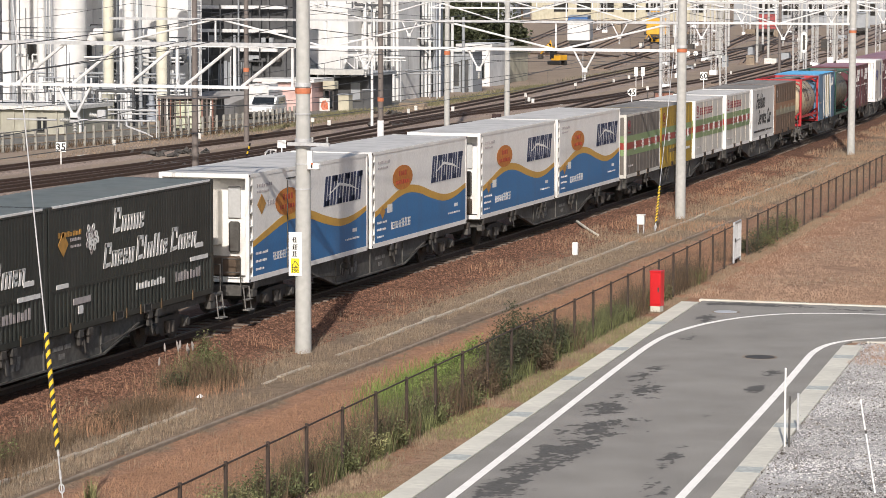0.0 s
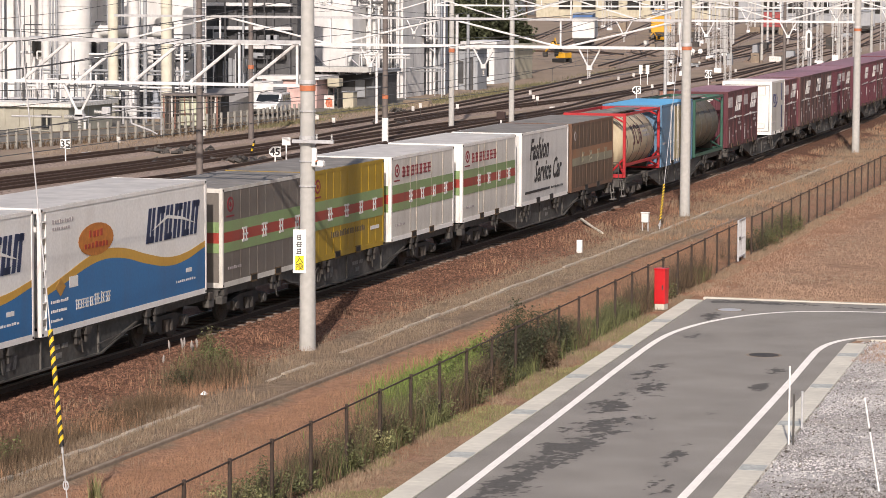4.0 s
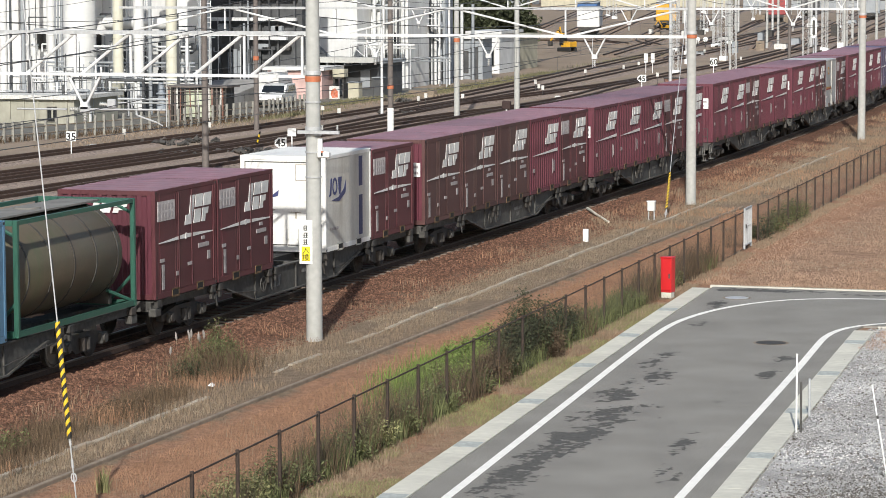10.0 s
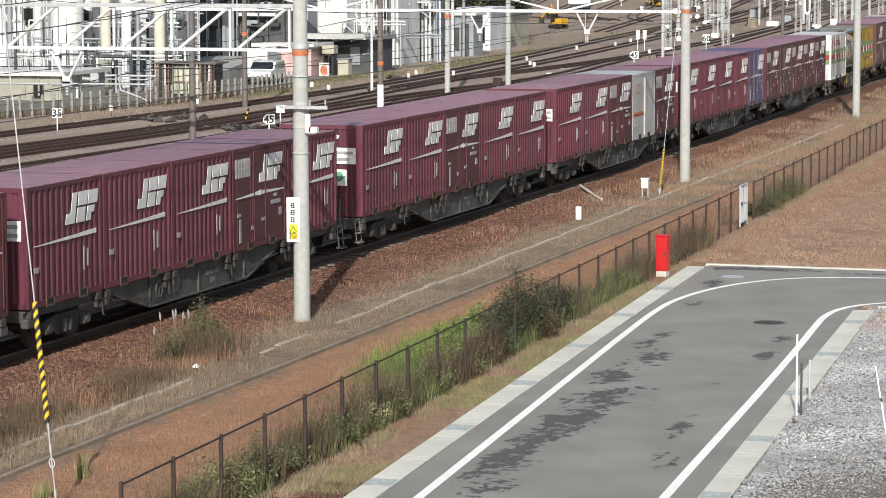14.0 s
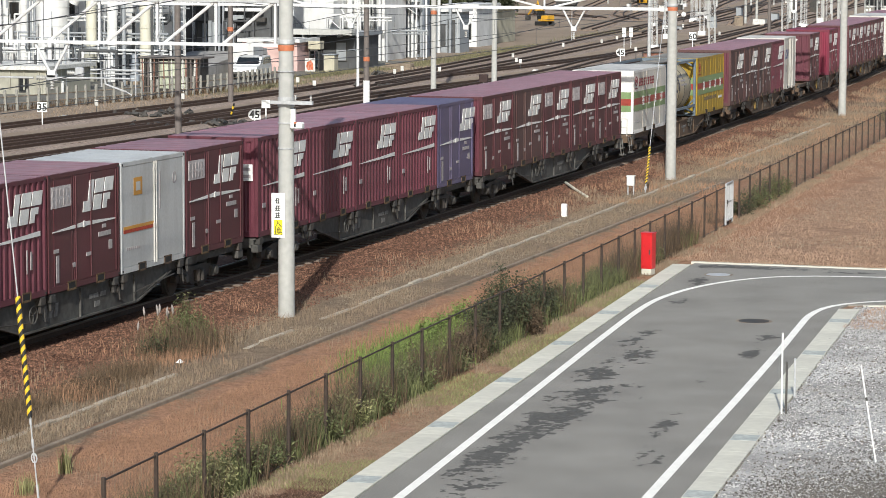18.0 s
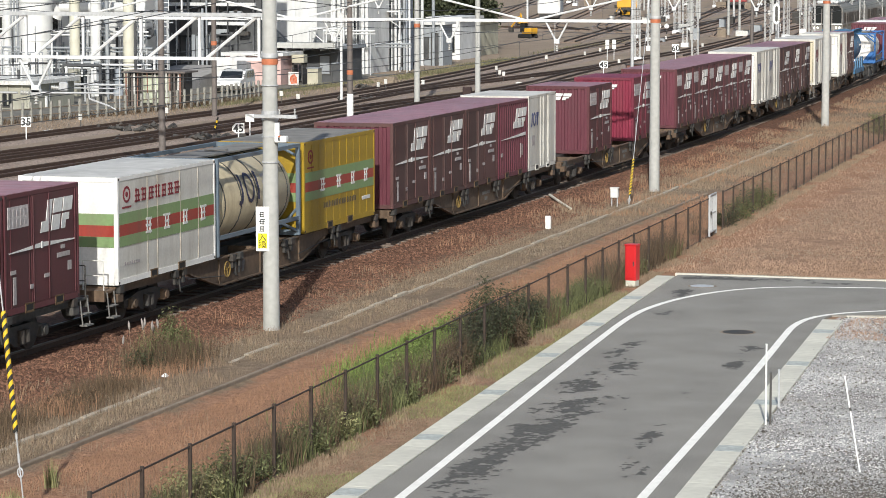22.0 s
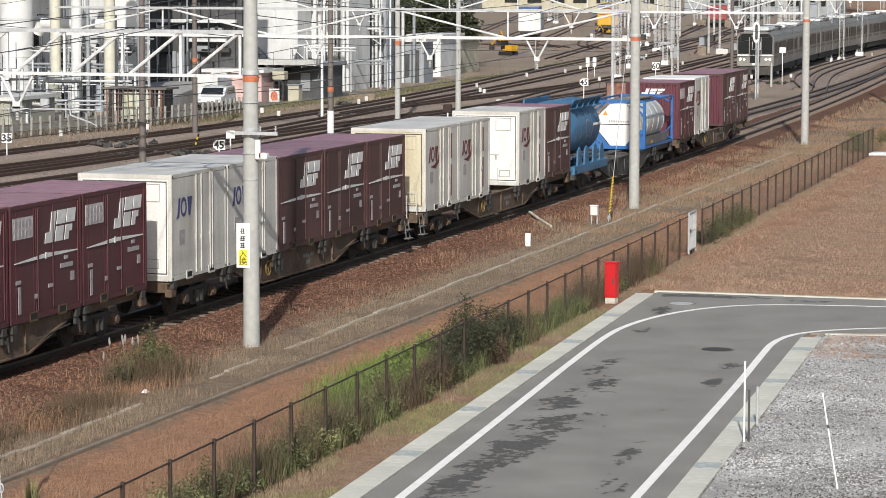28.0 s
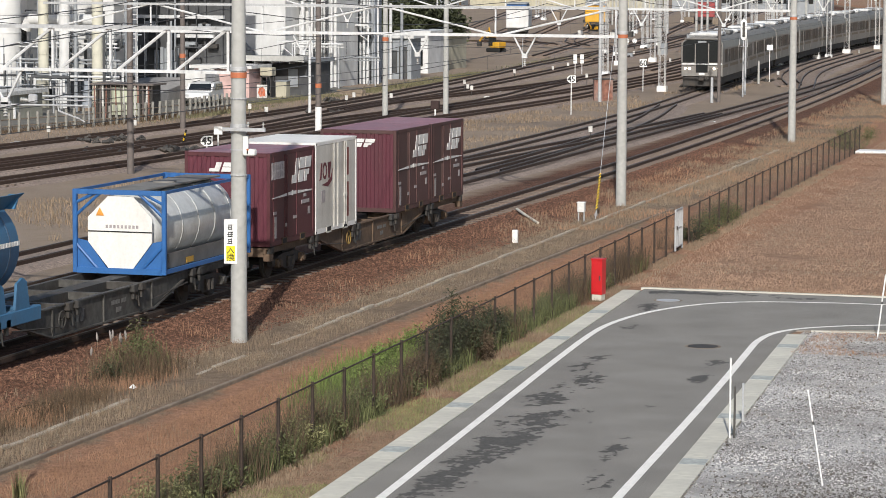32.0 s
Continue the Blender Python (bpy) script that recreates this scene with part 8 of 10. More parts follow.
yard_pole(113.1, 20.5, 12, 0.15, M_DARKPOLE, "dark brown steel pole between the yard tracks")
yard_pole(143.3, 30.0, 12, 0.15, M_DARKPOLE, "dark brown pole with an orange band", 3.6)
yard_pole(142.1, 22.0, 12, 0.16, M_DARKPOLE, "dark brown pole with white foot and orange band", 2.2, 1.2)
yard_pole(158.8, 23.6, 12, 0.17, M_CONC, "pale concrete pole in the yard", 4.2)
yard_pole(162.7, 21.1, 12, 0.17, M_CONC, "grey concrete pole with a small white box")
yard_pole(159.4, 28.4, 5.5, 0.09, M_WHITESTEEL, "thin pale signal pole in the yard")
yard_pole(184.0, 16.8, 12, 0.12, M_GALV, "slim grey pole beside a rusty cabinet")
yard_pole(186.0, 9.3, 10, 0.12, M_DARKPOLE, "dark pole beside the passing track")
yard_pole(185.2, 9.6, 1.9, 0.11, M_GALV, "short grey post beside the passing track")
yard_pole(197.8, 9.7, 9, 0.08, M_GALV, "slim grey pole near the commuter train")
yard_pole(216.2, 12.0, 2.0, 0.1, M_CONC, "short concrete post beside the track")


M_MAST = material("weathered_mast_paint", (0.50, 0.50, 0.49), 0.6, grain=6, amount=0.15, dirt=(0.26, 0.24, 0.22), dirt_scale=1.2, dirt_amount=0.5)


def lattice_mast(x, y, h, w=0.42, label="pale steel lattice mast in the yard"):
    root = thing("lattice_mast", label, "mast", Matrix.Translation((x, y, 0)), group="lattice masts")
    part("plinth", Shape().rbox(-w * 0.8, w * 0.8, -w * 0.8, w * 0.8, -0.5, 0.15, 0.03), M_SIGN, root)
    legs = [(-w / 2, -w / 2), (w / 2, -w / 2), (w / 2, w / 2), (-w / 2, w / 2)]
    for a, b in legs:
        part("leg", Shape().tube((a, b, 0), (a, b, h), 0.028, 5), M_MAST, root)
    s = Shape()
    n = int(h / (w * 1.15))
    for i in range(n):
        z0, z1 = h * i / n, h * (i + 1) / n
        for k in range(4):
            p, q = legs[k], legs[(k + 1) % 4]
            if i % 2:
                p, q = q, p
            s.tube((p[0], p[1], z0), (q[0], q[1], z1), 0.014, 4, caps=False)
    tagged(part("lacing", s, M_MAST, root), kind="stuff")


for x, y in ((225.7, 26.1), (200.4, 16.1), (276.4, 17.0), (279.5, 16.3), (314.3, 16.3), (252, 31.0), (262, 30), (270, 20.5), (285, 40), (292, 26)):
    lattice_mast(x, y, 9.5)
rng = random.Random(31)
for k in range(46):
    x = rng.uniform(250, 520)
    y = 14 + (x - 200) * rng.uniform(0.02, 0.30)
    if rng.random() < 0.45:
        lattice_mast(x, y, 9.5, 0.5, "distant pale steel lattice mast")
    else:
        yard_pole(x, y, 10, 0.15, M_MAST if rng.random() < 0.6 else M_CONC, "distant pale pole in the yard")


def board_sign(x, y, h, w, hh, text, label, post=0.03, tall=None, octo=False, ang=-72):
    root = thing("track_sign", label, "sign", Matrix.Translation((x, y, -0.28)) @ Matrix.Rotation(radians(ang), 4, "Z"))
    part("post", Shape().tube((0, 0.03, 0), (0, 0.03, h), post, 8), M_SIGN, root)
    if octo:
        c = 0.28
        s = Shape().plate([(-w / 2 + c * w, h), (w / 2, h), (w / 2, h + hh), (-w / 2 + c * w, h + hh), (-w / 2, h + hh * (1 - c)), (-w / 2, h + hh * c)], -0.012, 0.0)
    else:
        s = Shape().rbox(-w / 2, w / 2, -0.012, 0.0, h, h + hh, 0.004)
    part("board", s, M_SIGN, root)
    if text:
        lettering(text, hh * 1.05, 0, h + hh * 0.14, M_SIGNBLACK, root, -0.016, align="CENTER", bold=0.010)
    return root


board_sign(112.4, 16.8, 1.32, 0.50, 0.42, "45", "white speed sign with black numerals 45", octo=True)
board_sign(112.8, 16.45, 1.78, 0.36, 0.33, "", "blank white square sign above the speed sign")
board_sign(123.0, 31.4, 0.72, 0.46, 0.46, "35", "white speed sign with black numerals 35")
board_sign(167.1, 14.6, 1.92, 0.52, 0.44, "45", "white speed sign with black numerals 45 on a tall post", octo=True)
board_sign(200.0, 17.4, 1.75, 0.52, 0.56, "60", "white speed sign with black numerals 60")
board_sign(221.0, 12.0, 2.45, 0.48, 0.42, "", "white square board on a thin post")
board_sign(229.5, 29.5, 0.9, 0.30, 0.75, "", "narrow white board sign on a thin post")
board_sign(229.8, 29.0, 0.9, 0.30, 0.75, "", "narrow white board sign on a thin post")
MARKERS = ((133.6, 33.4), (138.6, 30.8), (154.7, 30.4), (156.1, 29.9), (169.3, 29.4), (170.8, 29.4), (175.7, 28.5), (188.2, 28.6), (192.8, 28.5), (191.2, 27.8), (186.5, 26.2), (213.5, 30.4), (228.8, 31.2), (234.0, 31.2),
           (207.6, 23.3), (272.9, 34.2), (248.8, 25.6), (215.6, 13.4), (232.8, 14.4), (222.0, 11.5), (279.3, 18.6), (304.6, 18.8), (281.3, 13.6), (139.6, 6.9))
for k, (x, y) in enumerate(MARKERS):
    h = 0.45 + 0.12 * (k % 3)
    root = thing("white_marker", "small white track marker on a short post", "marker post", Matrix.Translation((x, y, -0.28)) @ Matrix.Rotation(0.3 * (k % 4) - 0.4, 4, "Z"), group="track markers")
    part("stake", Shape().tube((0, 0, 0), (0, 0, h), 0.022, 6), M_SILL, root)
    part("plate", Shape().rbox(-0.035, 0.035, -0.1, 0.1, h - 0.05, h + 0.24, 0.01), M_PLATE, root)
for x, y, l in ((192.8, 26.0, 0.5), (196.9, 22.6, 0.5), (161.0, 4.9, 0.35), (129.4, 33.2, 1.1), (186, 25.0, 0.3)):
    root = thing("white_block", "low white concrete block between the tracks", "block", Matrix.Translation((x, y, -0.3)))
    part("slab", Shape().rbox(-l / 2, l / 2, -0.2, 0.2, 0, 0.14, 0.03), M_PLATE, root)
    part("cap", Shape().rbox(-l / 2 + 0.05, l / 2 - 0.05, -0.15, 0.15, 0.14, 0.17, 0.01), M_PLATE, root)
haz = thing("hazard_post", "leaning yellow and black striped post", "post", Matrix.Translation((130.1, 24.9, -0.3)) @ Matrix.Rotation(radians(20), 4, "X") @ Matrix.Rotation(radians(-10), 4, "Y"))
for k in range(7):
    part("band", Shape().tube((0, 0, 0.14 * k), (0, 0, 0.14 * k + 0.14), 0.045, 10), M_YELLOW if k % 2 else M_BLACK, haz)
haz = thing("hazard_post", "tall striped pipe guard beside the works", "post", Matrix.Translation((152.0, 43.2, -0.3)) @ Matrix.Rotation(radians(-14), 4, "X"))
for k in range(7):
    part("band", Shape().tube((0, 0, 0.2 * k), (0, 0, 0.2 * k + 0.2), 0.05, 10), M_SIGN if k % 2 else M_BLACK, haz)
rg = random.Random(77)
for x, y, n in ((132.3, 30.5, 34), (134.4, 30.0, 22), (127.1, 24.7, 40), (162.5, 28.7, 30), (124.5, 26.6, 16), (208, 14.6, 40), (222, 13.0, 30), (178, 33.2, 20)):
    heap = Shape()
    for k in range(n):
        px_, py_, sz = rg.gauss(0, 0.55), rg.gauss(0, 0.75), rg.uniform(0.06, 0.16)
        m_ = Euler((rg.uniform(0, 1), rg.uniform(0, 1), rg.uniform(0, 3))).to_matrix()
        o = Vector((x + px_, y + py_, -0.27 + sz * 0.4))
        q = Shape().box(-sz * 1.6, sz * 1.6, -sz, sz, -sz * 0.5, sz * 0.5)
        heap.add([o + m_ @ Vector(c) for c in q.v], q.f)
    tagged(part("debris_heap", heap, M_UNDER), "dark heap of old sleepers and cable scraps", "debris", kind="stuff")
cabn = thing("relay_cabinet", "rust-streaked old relay cabinet beside the track", "cabinet", Matrix.Translation((185.8, 17.0, -0.3)) @ Matrix.Rotation(0.3, 4, "Z"))
rustwhite = material("rust_streaked_paint", (0.22, 0.10, 0.07), 0.85, grain=4, amount=0.5, dirt=(0.40, 0.37, 0.34), dirt_scale=1.6, dirt_amount=0.8, streak=True)
part("cabinet_body", Shape().rbox(-0.5, 0.5, -0.62, 0.62, 0.0, 1.42, 0.02), rustwhite, cabn)
part("cabinet_door", Shape().rbox(-0.53, -0.505, -0.56, -0.01, 0.2, 1.35, 0.008), rustwhite, cabn)
part("cabinet_door", Shape().rbox(-0.53, -0.505, 0.01, 0.56, 0.2, 1.35, 0.008), rustwhite, cabn)
part("cabinet_roof", Shape().rbox(-0.58, 0.55, -0.68, 0.68, 1.42, 1.47, 0.01), M_UNDER, cabn)
sig = thing("signal", "colour light signal with a white oval backing plate", "signal", Matrix.Translation((194.5, 9.25, 0)) @ Matrix.Rotation(radians(-75), 4, "Z") @ Matrix.Diagonal((0.72, 0.72, 1.08, 1)))
part("mast", Shape().tube((0, 0.1, -0.4), (0, 0.1, 4.8), 0.08, 10), M_GALV, sig)
for nm, rr, y0, y1, mat in (("backing", 0.30, -0.04, 0.0, M_SIGN), ("backing_face", 0.13, -0.05, -0.044, M_SILL)):
    part(nm, Shape().plate([(rr * math.cos(a), 4.0 + (0.36 if math.sin(a) > 0 else -0.36) + rr * math.sin(a)) for a in [2 * math.pi * i / 24 for i in range(24)]], y0, y1), mat, sig)
part("ladder_cage", Shape().box(-0.4, 0.4, -0.1, 0.3, 2.9, 2.94).box(-0.4, -0.36, -0.1, -0.06, 2.94, 3.4).box(0.36, 0.4, -0.1, -0.06, 2.94, 3.4), M_GALV, sig)
for k in range(3):
    part("lamp_hood", Shape().tube((0, 0.14, 3.6 + 0.4 * k), (0, 0.32, 3.58 + 0.4 * k), 0.12, 12), M_BLACK, sig)
for x, y in ((161.2, 21.3),):
    dw = thing("dwarf_signal", "dark red-brown dwarf signal box on a post", "signal", Matrix.Translation((x, y, -0.28)))
    part("post", Shape().tube((0, 0, 0), (0, 0, 0.7), 0.05, 8), M_SIGN, dw)
    part("head", Shape().rbox(-0.1, 0.1, -0.26, 0.26, 0.5, 0.98, 0.03), material("dark_brown_box", (0.035, 0.018, 0.016), 0.7), dw)
for x, y, rr in ((302.0, 41.4, 0.26), (302.2, 40.6, 0.26)):
    lv = thing("point_indicator", "round white point indicator disc on a lever stand", "point indicator", Matrix.Translation((x, y, -0.28)))
    part("stand", Shape().tube((0, 0, 0), (0, 0, 0.8), 0.05, 8), M_UNDER, lv)
    part("disc", Shape().tube((-0.04, 0, 0.9), (0.04, 0, 0.9), rr, 18), M_SIGN, lv)

# ---- fence and shed at the works ----
old_fence = thing("post_fence", "old concrete post fence along the works", "fence")
fp_mesh = Shape().rbox(-0.07, 0.07, -0.07, 0.07, -0.2, 1.08, 0.02).mesh("fence_post", material("fence_concrete", (0.27, 0.262, 0.235), 0.9, grain=8, amount=0.3, dirt=(0.12, 0.11, 0.09), dirt_scale=3, dirt_amount=0.6))
line = spline([(112, 43.4), (122, 40.9), (132.5, 38.6), (139.3, 37.1), (146, 35.7), (156.3, 35.0), (166, 35.2)], 0.8)
for p in line:
    ob = new("fence_post", fp_mesh)
    ob.parent = old_fence
    ob.location = (p.x, p.y, -0.28)
    ob.rotation_euler = (rng.uniform(-0.05, 0.05), rng.uniform(-0.05, 0.05), rng.uniform(-0.3, 0.3))
for z in (0.1, 0.45):
    for a, b in zip(line, line[1:]):
        part("fence_rail", Shape().tube((a.x, a.y, z), (b.x, b.y, z), 0.03, 5), M_WALLCONC, old_fence)
shed = thing("metal_shed", "weathered slatted metal shed with pale green panels", "shed", Matrix.Translation((153.0, 35.7, -0.3)))
part("core", Shape().box(0.2, 1.6, 0.1, 3.5, 0.0, 1.95), M_UNDER, shed)
part("panel", Shape().box(0.12, 0.19, 0.9, 2.6, 0.25, 1.8), material("pale_green_panel", (0.46, 0.50, 0.38), 0.8, grain=3, amount=0.3, dirt=(0.14, 0.10, 0.07), dirt_scale=3.5, dirt_amount=0.9, streak=True), shed)
part("roof", Shape().box(-0.1, 1.9, -0.15, 3.75, 1.95, 2.05), M_DARKPOLE, shed)
for k in range(22):
    y = 0.03 + k * 0.165
    if k in (7, 9, 12, 14):
        continue
    part("slat", Shape().tube((0.03, y, 0), (0.03 + rg.uniform(-0.04, 0.04), y + rg.uniform(-0.06, 0.06), 1.95), 0.035 if 6 < k < 18 else 0.055, 5), (M_UNDER, rustwhite, M_PLATE, M_DARKPOLE)[k % 4], shed)
for z in (0.9, 1.7):
    part("shed_rail", Shape().box(0.02, 0.08, 0, 3.6, z, z + 0.06), M_DARKPOLE, shed)
# ---- the chemical works ----
M_WORKS = material("works_white_wall", (0.66, 0.66, 0.65), 0.6, grain=1.2, amount=0.12, dirt=(0.38, 0.37, 0.35), dirt_scale=0.7, dirt_amount=0.6, streak=True)
M_WORKSGREY = material("works_grey_wall", (0.30, 0.32, 0.34), 0.6, grain=1.2, amount=0.12, dirt=(0.16, 0.17, 0.18), dirt_scale=0.6, dirt_amount=0.5, streak=True)
# near-black: dark walls and fittings, also painted shade in open bays and gaps
M_WORKSDARK = material("works_dark_wall_and_shade", (0.07, 0.072, 0.075), 0.7, grain=1.5, amount=0.3)
M_PIPECREAM = material("cream_pipe_lagging", (0.58, 0.56, 0.46), 0.5, grain=2, amount=0.1)
M_PINK = material("faded_pink_wall", (0.58, 0.40, 0.37), 0.8, grain=1.5, amount=0.2)


def block(name, label, x0, x1, y0, y1, h, wall, windows=(), roof=None, panels=0, win=M_WINDOW, z0=-0.4):
    """A building: walls, roof slab with an edge, panel joints and real window openings with frames on its near face (low x)."""
    root = thing(name, label, "building")
    part("wall", Shape().box(x0, x1, y0, y1, z0, h), wall, root)
    part("roof", Shape().box(x0 - 0.25, x1 + 0.25, y0 - 0.25, y1 + 0.25, h, h + 0.22), roof or wall, root)
    for k in range(panels):
        y = y0 + (y1 - y0) * (k + 0.5) / panels
        part("wall_rib", Shape().box(x0 - 0.06, x0, y - 0.05, y + 0.05, 0, h - 0.02), wall, root)
    for y, z, w, hh in windows:
        wn = part("window", Shape().box(x0 - 0.03, x0 - 0.004, y, y + w, z, z + hh), win, root)
        part("window_frame", Shape().box(x0 - 0.07, x0 - 0.03, y - 0.06, y, z - 0.06, z + hh + 0.06).box(x0 - 0.07, x0 - 0.03, y + w, y + w + 0.06, z - 0.06, z + hh + 0.06)
             .box(x0 - 0.07, x0 - 0.03, y, y + w, z - 0.06, z).box(x0 - 0.07, x0 - 0.03, y, y + w, z + hh, z + hh + 0.06), M_SILL, wn)
    return root


M_LOUVRE = material("blue_grey_louvre", (0.33, 0.36, 0.40), 0.6, grain=1.5, amount=0.2, dirt=(0.18, 0.19, 0.21), dirt_scale=0.9, dirt_amount=0.7, streak=True)
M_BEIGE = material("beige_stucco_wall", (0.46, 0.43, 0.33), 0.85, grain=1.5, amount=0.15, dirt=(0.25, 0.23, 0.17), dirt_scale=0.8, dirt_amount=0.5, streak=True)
M_OLIVEWALL = material("olive_grey_wall", (0.36, 0.35, 0.29), 0.85, grain=1.5, amount=0.2, dirt=(0.22, 0.21, 0.17), dirt_scale=0.8, dirt_amount=0.6, streak=True)
rw = random.Random(71)
# white process building on an open dark ground floor
pb = thing("works_building", "tall white process building on dark open ground floor", "building")
part("wall", Shape().box(172, 172.8, 44.75, 51.6, 1.4, 13), M_WORKS, pb)
# dark sheet behind the pillars paints the shade of the open ground floor
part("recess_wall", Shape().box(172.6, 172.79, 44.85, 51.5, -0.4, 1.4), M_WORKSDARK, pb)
for k, y in enumerate((44.8, 46.6, 48.8, 51.3)):
    part("pillar", Shape().box(172.05, 172.35, y, y + 0.28, -0.4, 1.4), M_WORKS if k % 2 else M_WORKSGREY, pb)
for y, z, w_, h_ in ((46.1, 3.0, 0.28, 0.27), (47.4, 4.6, 0.5, 0.7), (49.6, 4.5, 0.45, 0.8), (50.4, 2.4, 0.3, 0.5)):
    wn = part("window", Shape().box(171.97, 171.996, y, y + w_, z, z + h_), M_WINDOW, pb)
    part("window_frame", Shape().box(171.93, 171.97, y - 0.05, y, z - 0.05, z + h_ + 0.05).box(171.93, 171.97, y + w_, y + w_ + 0.05, z - 0.05, z + h_ + 0.05).box(171.93, 171.97, y, y + w_, z + h_, z + h_ + 0.05), M_SILL, wn)
for y in (45.2, 47.0, 48.9, 50.9):
    part("wall_joint", Shape().box(171.96, 171.996, y, y + 0.05, 1.4, 12.8), M_WORKSGREY, pb)
for z in (2.3, 3.7, 5.9):
    part("wall_joint", Shape().box(171.955, 171.99, 44.8, 51.5, z, z + 0.05), M_WORKSGREY, pb)
block("silo_house", "white building wing behind the storage silo", 174, 178, 51.9, 62, 12, M_WORKS, [(54.4, 0.3, 0.95, 1.9), (56.2, 0.4, 0.8, 1.8), (53.0, 3.4, 0.5, 0.9), (55.0, 3.6, 0.5, 0.7), (57.0, 3.2, 0.6, 1.0)], panels=5)
block("tank_house", "low olive tank house behind the fence", 148, 154, 42.9, 50.0, 1.12, M_OLIVEWALL, [(44.0, -0.1, 0.5, 0.75)], roof=M_PLATE, panels=8)
# dark hall with grey bays and floor beams
hall = thing("works_hall", "dark open steel works hall with grey bays", "building")
# near-black back wall holds the shade inside the open hall
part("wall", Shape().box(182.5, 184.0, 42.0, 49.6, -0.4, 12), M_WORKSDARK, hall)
for k in range(7):
    y = 44.9 + k * 0.36
    part("bay_panel", Shape().box(182.3, 182.46, y, y + 0.3 - 0.06 * (k % 2), 1.3, 2.75 + 0.1 * (k % 3)), M_WORKSGREY if k % 3 else M_LOUVRE, hall)
for z, y0, y1 in ((3.62, 42.9, 45.7), (4.9, 42.2, 49.0), (6.5, 42.2, 49.0)):
    part("floor_beam", Shape().box(181.8, 182.1, y0, y1, z, z + 0.22), M_WHITESTEEL, hall)
for y in (42.4, 43.6, 44.9, 46.3, 47.8):
    part("column", Shape().box(182.2, 182.4, y, y + 0.14, -0.4, 11), M_WORKSDARK, hall)
for k in range(9):
    y = 42.6 + rw.uniform(0, 4.6)
    part("equipment", Shape().rbox(182.0, 182.45, y, y + rw.uniform(0.3, 0.9), 2.9 + 1.3 * (k % 2), 3.1 + 1.3 * (k % 2) + rw.uniform(0.05, 0.3), 0.04), (M_UNDER, M_WORKSGREY, M_WORKSDARK)[k % 3], hall)
ramp = thing("loading_ramp", "grey concrete ramp rising to the hall", "ramp", kind="structure")
part("ramp_slab", Shape().plate([(168, -0.4), (181.5, -0.4), (181.5, 0.95), (179.5, 0.95), (168, -0.2)], 43.2, 47.2), material("ramp_concrete", (0.33, 0.32, 0.31), 0.9, grain=1.5, amount=0.2, dirt=(0.2, 0.19, 0.18), dirt_scale=0.7, dirt_amount=0.6), ramp)
block("pink_annex", "low faded pink annex wall", 180, 183.5, 39.7, 43.6, 1.65, M_PINK, [(40.4, 0.6, 0.35, 0.4)], roof=M_WORKS)
vb = thing("wall_cabinet", "white vent cabinet on the pink annex", "cabinet", Matrix.Translation((179.75, 42.1, 0.9)))
part("cabinet_body", Shape().rbox(0, 0.22, 0, 1.1, 0, 0.78, 0.02), M_WORKS, vb)
part("vent", Shape().box(-0.02, -0.004, 0.35, 0.6, 0.3, 0.5), M_WORKSDARK, vb)
cant = block("works_canteen", "low dark flat-roofed building with wide eaves", 185, 190, 37.4, 43.4, 1.95, M_WORKSDARK, [(38.0, 0.3, 0.7, 1.2), (39.8, -0.2, 0.8, 1.8), (41.4, 0.4, 0.9, 1.0)], roof=M_WORKSGREY, win=M_WORKSGREY)
part("eaves", Shape().box(183.4, 184.75, 37.2, 45.2, 2.06, 2.42), M_CONC, cant)
for k in range(10):
    y = 37.5 + 0.62 * k
    part("eaves_bracket", Shape().box(183.6, 184.7, y, y + 0.06, 1.9, 2.06), M_GALV if k % 2 else M_UNDER, cant)
# white plant house with a sloping conveyor roof and pipes
ph = block("white_plant_house", "large white plant house with sloping roof", 198, 203, 39.6, 49.0, 12.5, M_WORKS, [(40.3, 2.9, 0.5, 0.8), (41.3, 1.2, 0.4, 0.6), (44.6, 3.9, 1.3, 0.35), (44.5, 4.8, 0.7, 0.5), (43.0, 5.2, 0.5, 0.5)], panels=4)
part("sloping_roof", Shape().plate_x([(42.3, 6.4), (45.3, 6.4), (45.3, 3.0), (44.3, 2.1), (42.3, 2.1)], 194.6, 197.6), M_WORKS, ph)
part("roof_edge", Shape().plate_x([(45.3, 3.0), (45.42, 2.95), (44.36, 2.0), (44.3, 2.1)], 194.5, 197.6), M_WORKSGREY, ph)
lv = thing("grey_clad_house", "blue-grey louvred plant house in white steel frames", "building")
part("wall", Shape().box(205, 206.6, 38.9, 43.6, -0.4, 12), M_LOUVRE, lv)
for k in range(7):
    y = 38.95 + k * 0.45
    part("wall_frame", Shape().box(204.8, 204.97, y, y + (0.1 if k % 2 else 0.16), -0.4, 11.8), M_WHITESTEEL if k % 3 else M_WORKSGREY, lv)
for k in range(9):
    part("wall_frame", Shape().box(204.86, 204.98, 39.0, 43.0, 0.7 + 1.05 * k, 0.78 + 1.05 * k), M_WHITESTEEL if k % 2 else M_WORKSGREY, lv)
# openings are flat dark plates, their inner shade painted on
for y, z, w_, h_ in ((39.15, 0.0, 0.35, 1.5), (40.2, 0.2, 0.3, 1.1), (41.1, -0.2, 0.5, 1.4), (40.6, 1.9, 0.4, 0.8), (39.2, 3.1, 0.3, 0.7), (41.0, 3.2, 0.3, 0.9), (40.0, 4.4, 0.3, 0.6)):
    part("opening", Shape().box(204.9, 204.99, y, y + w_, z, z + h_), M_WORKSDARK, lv)
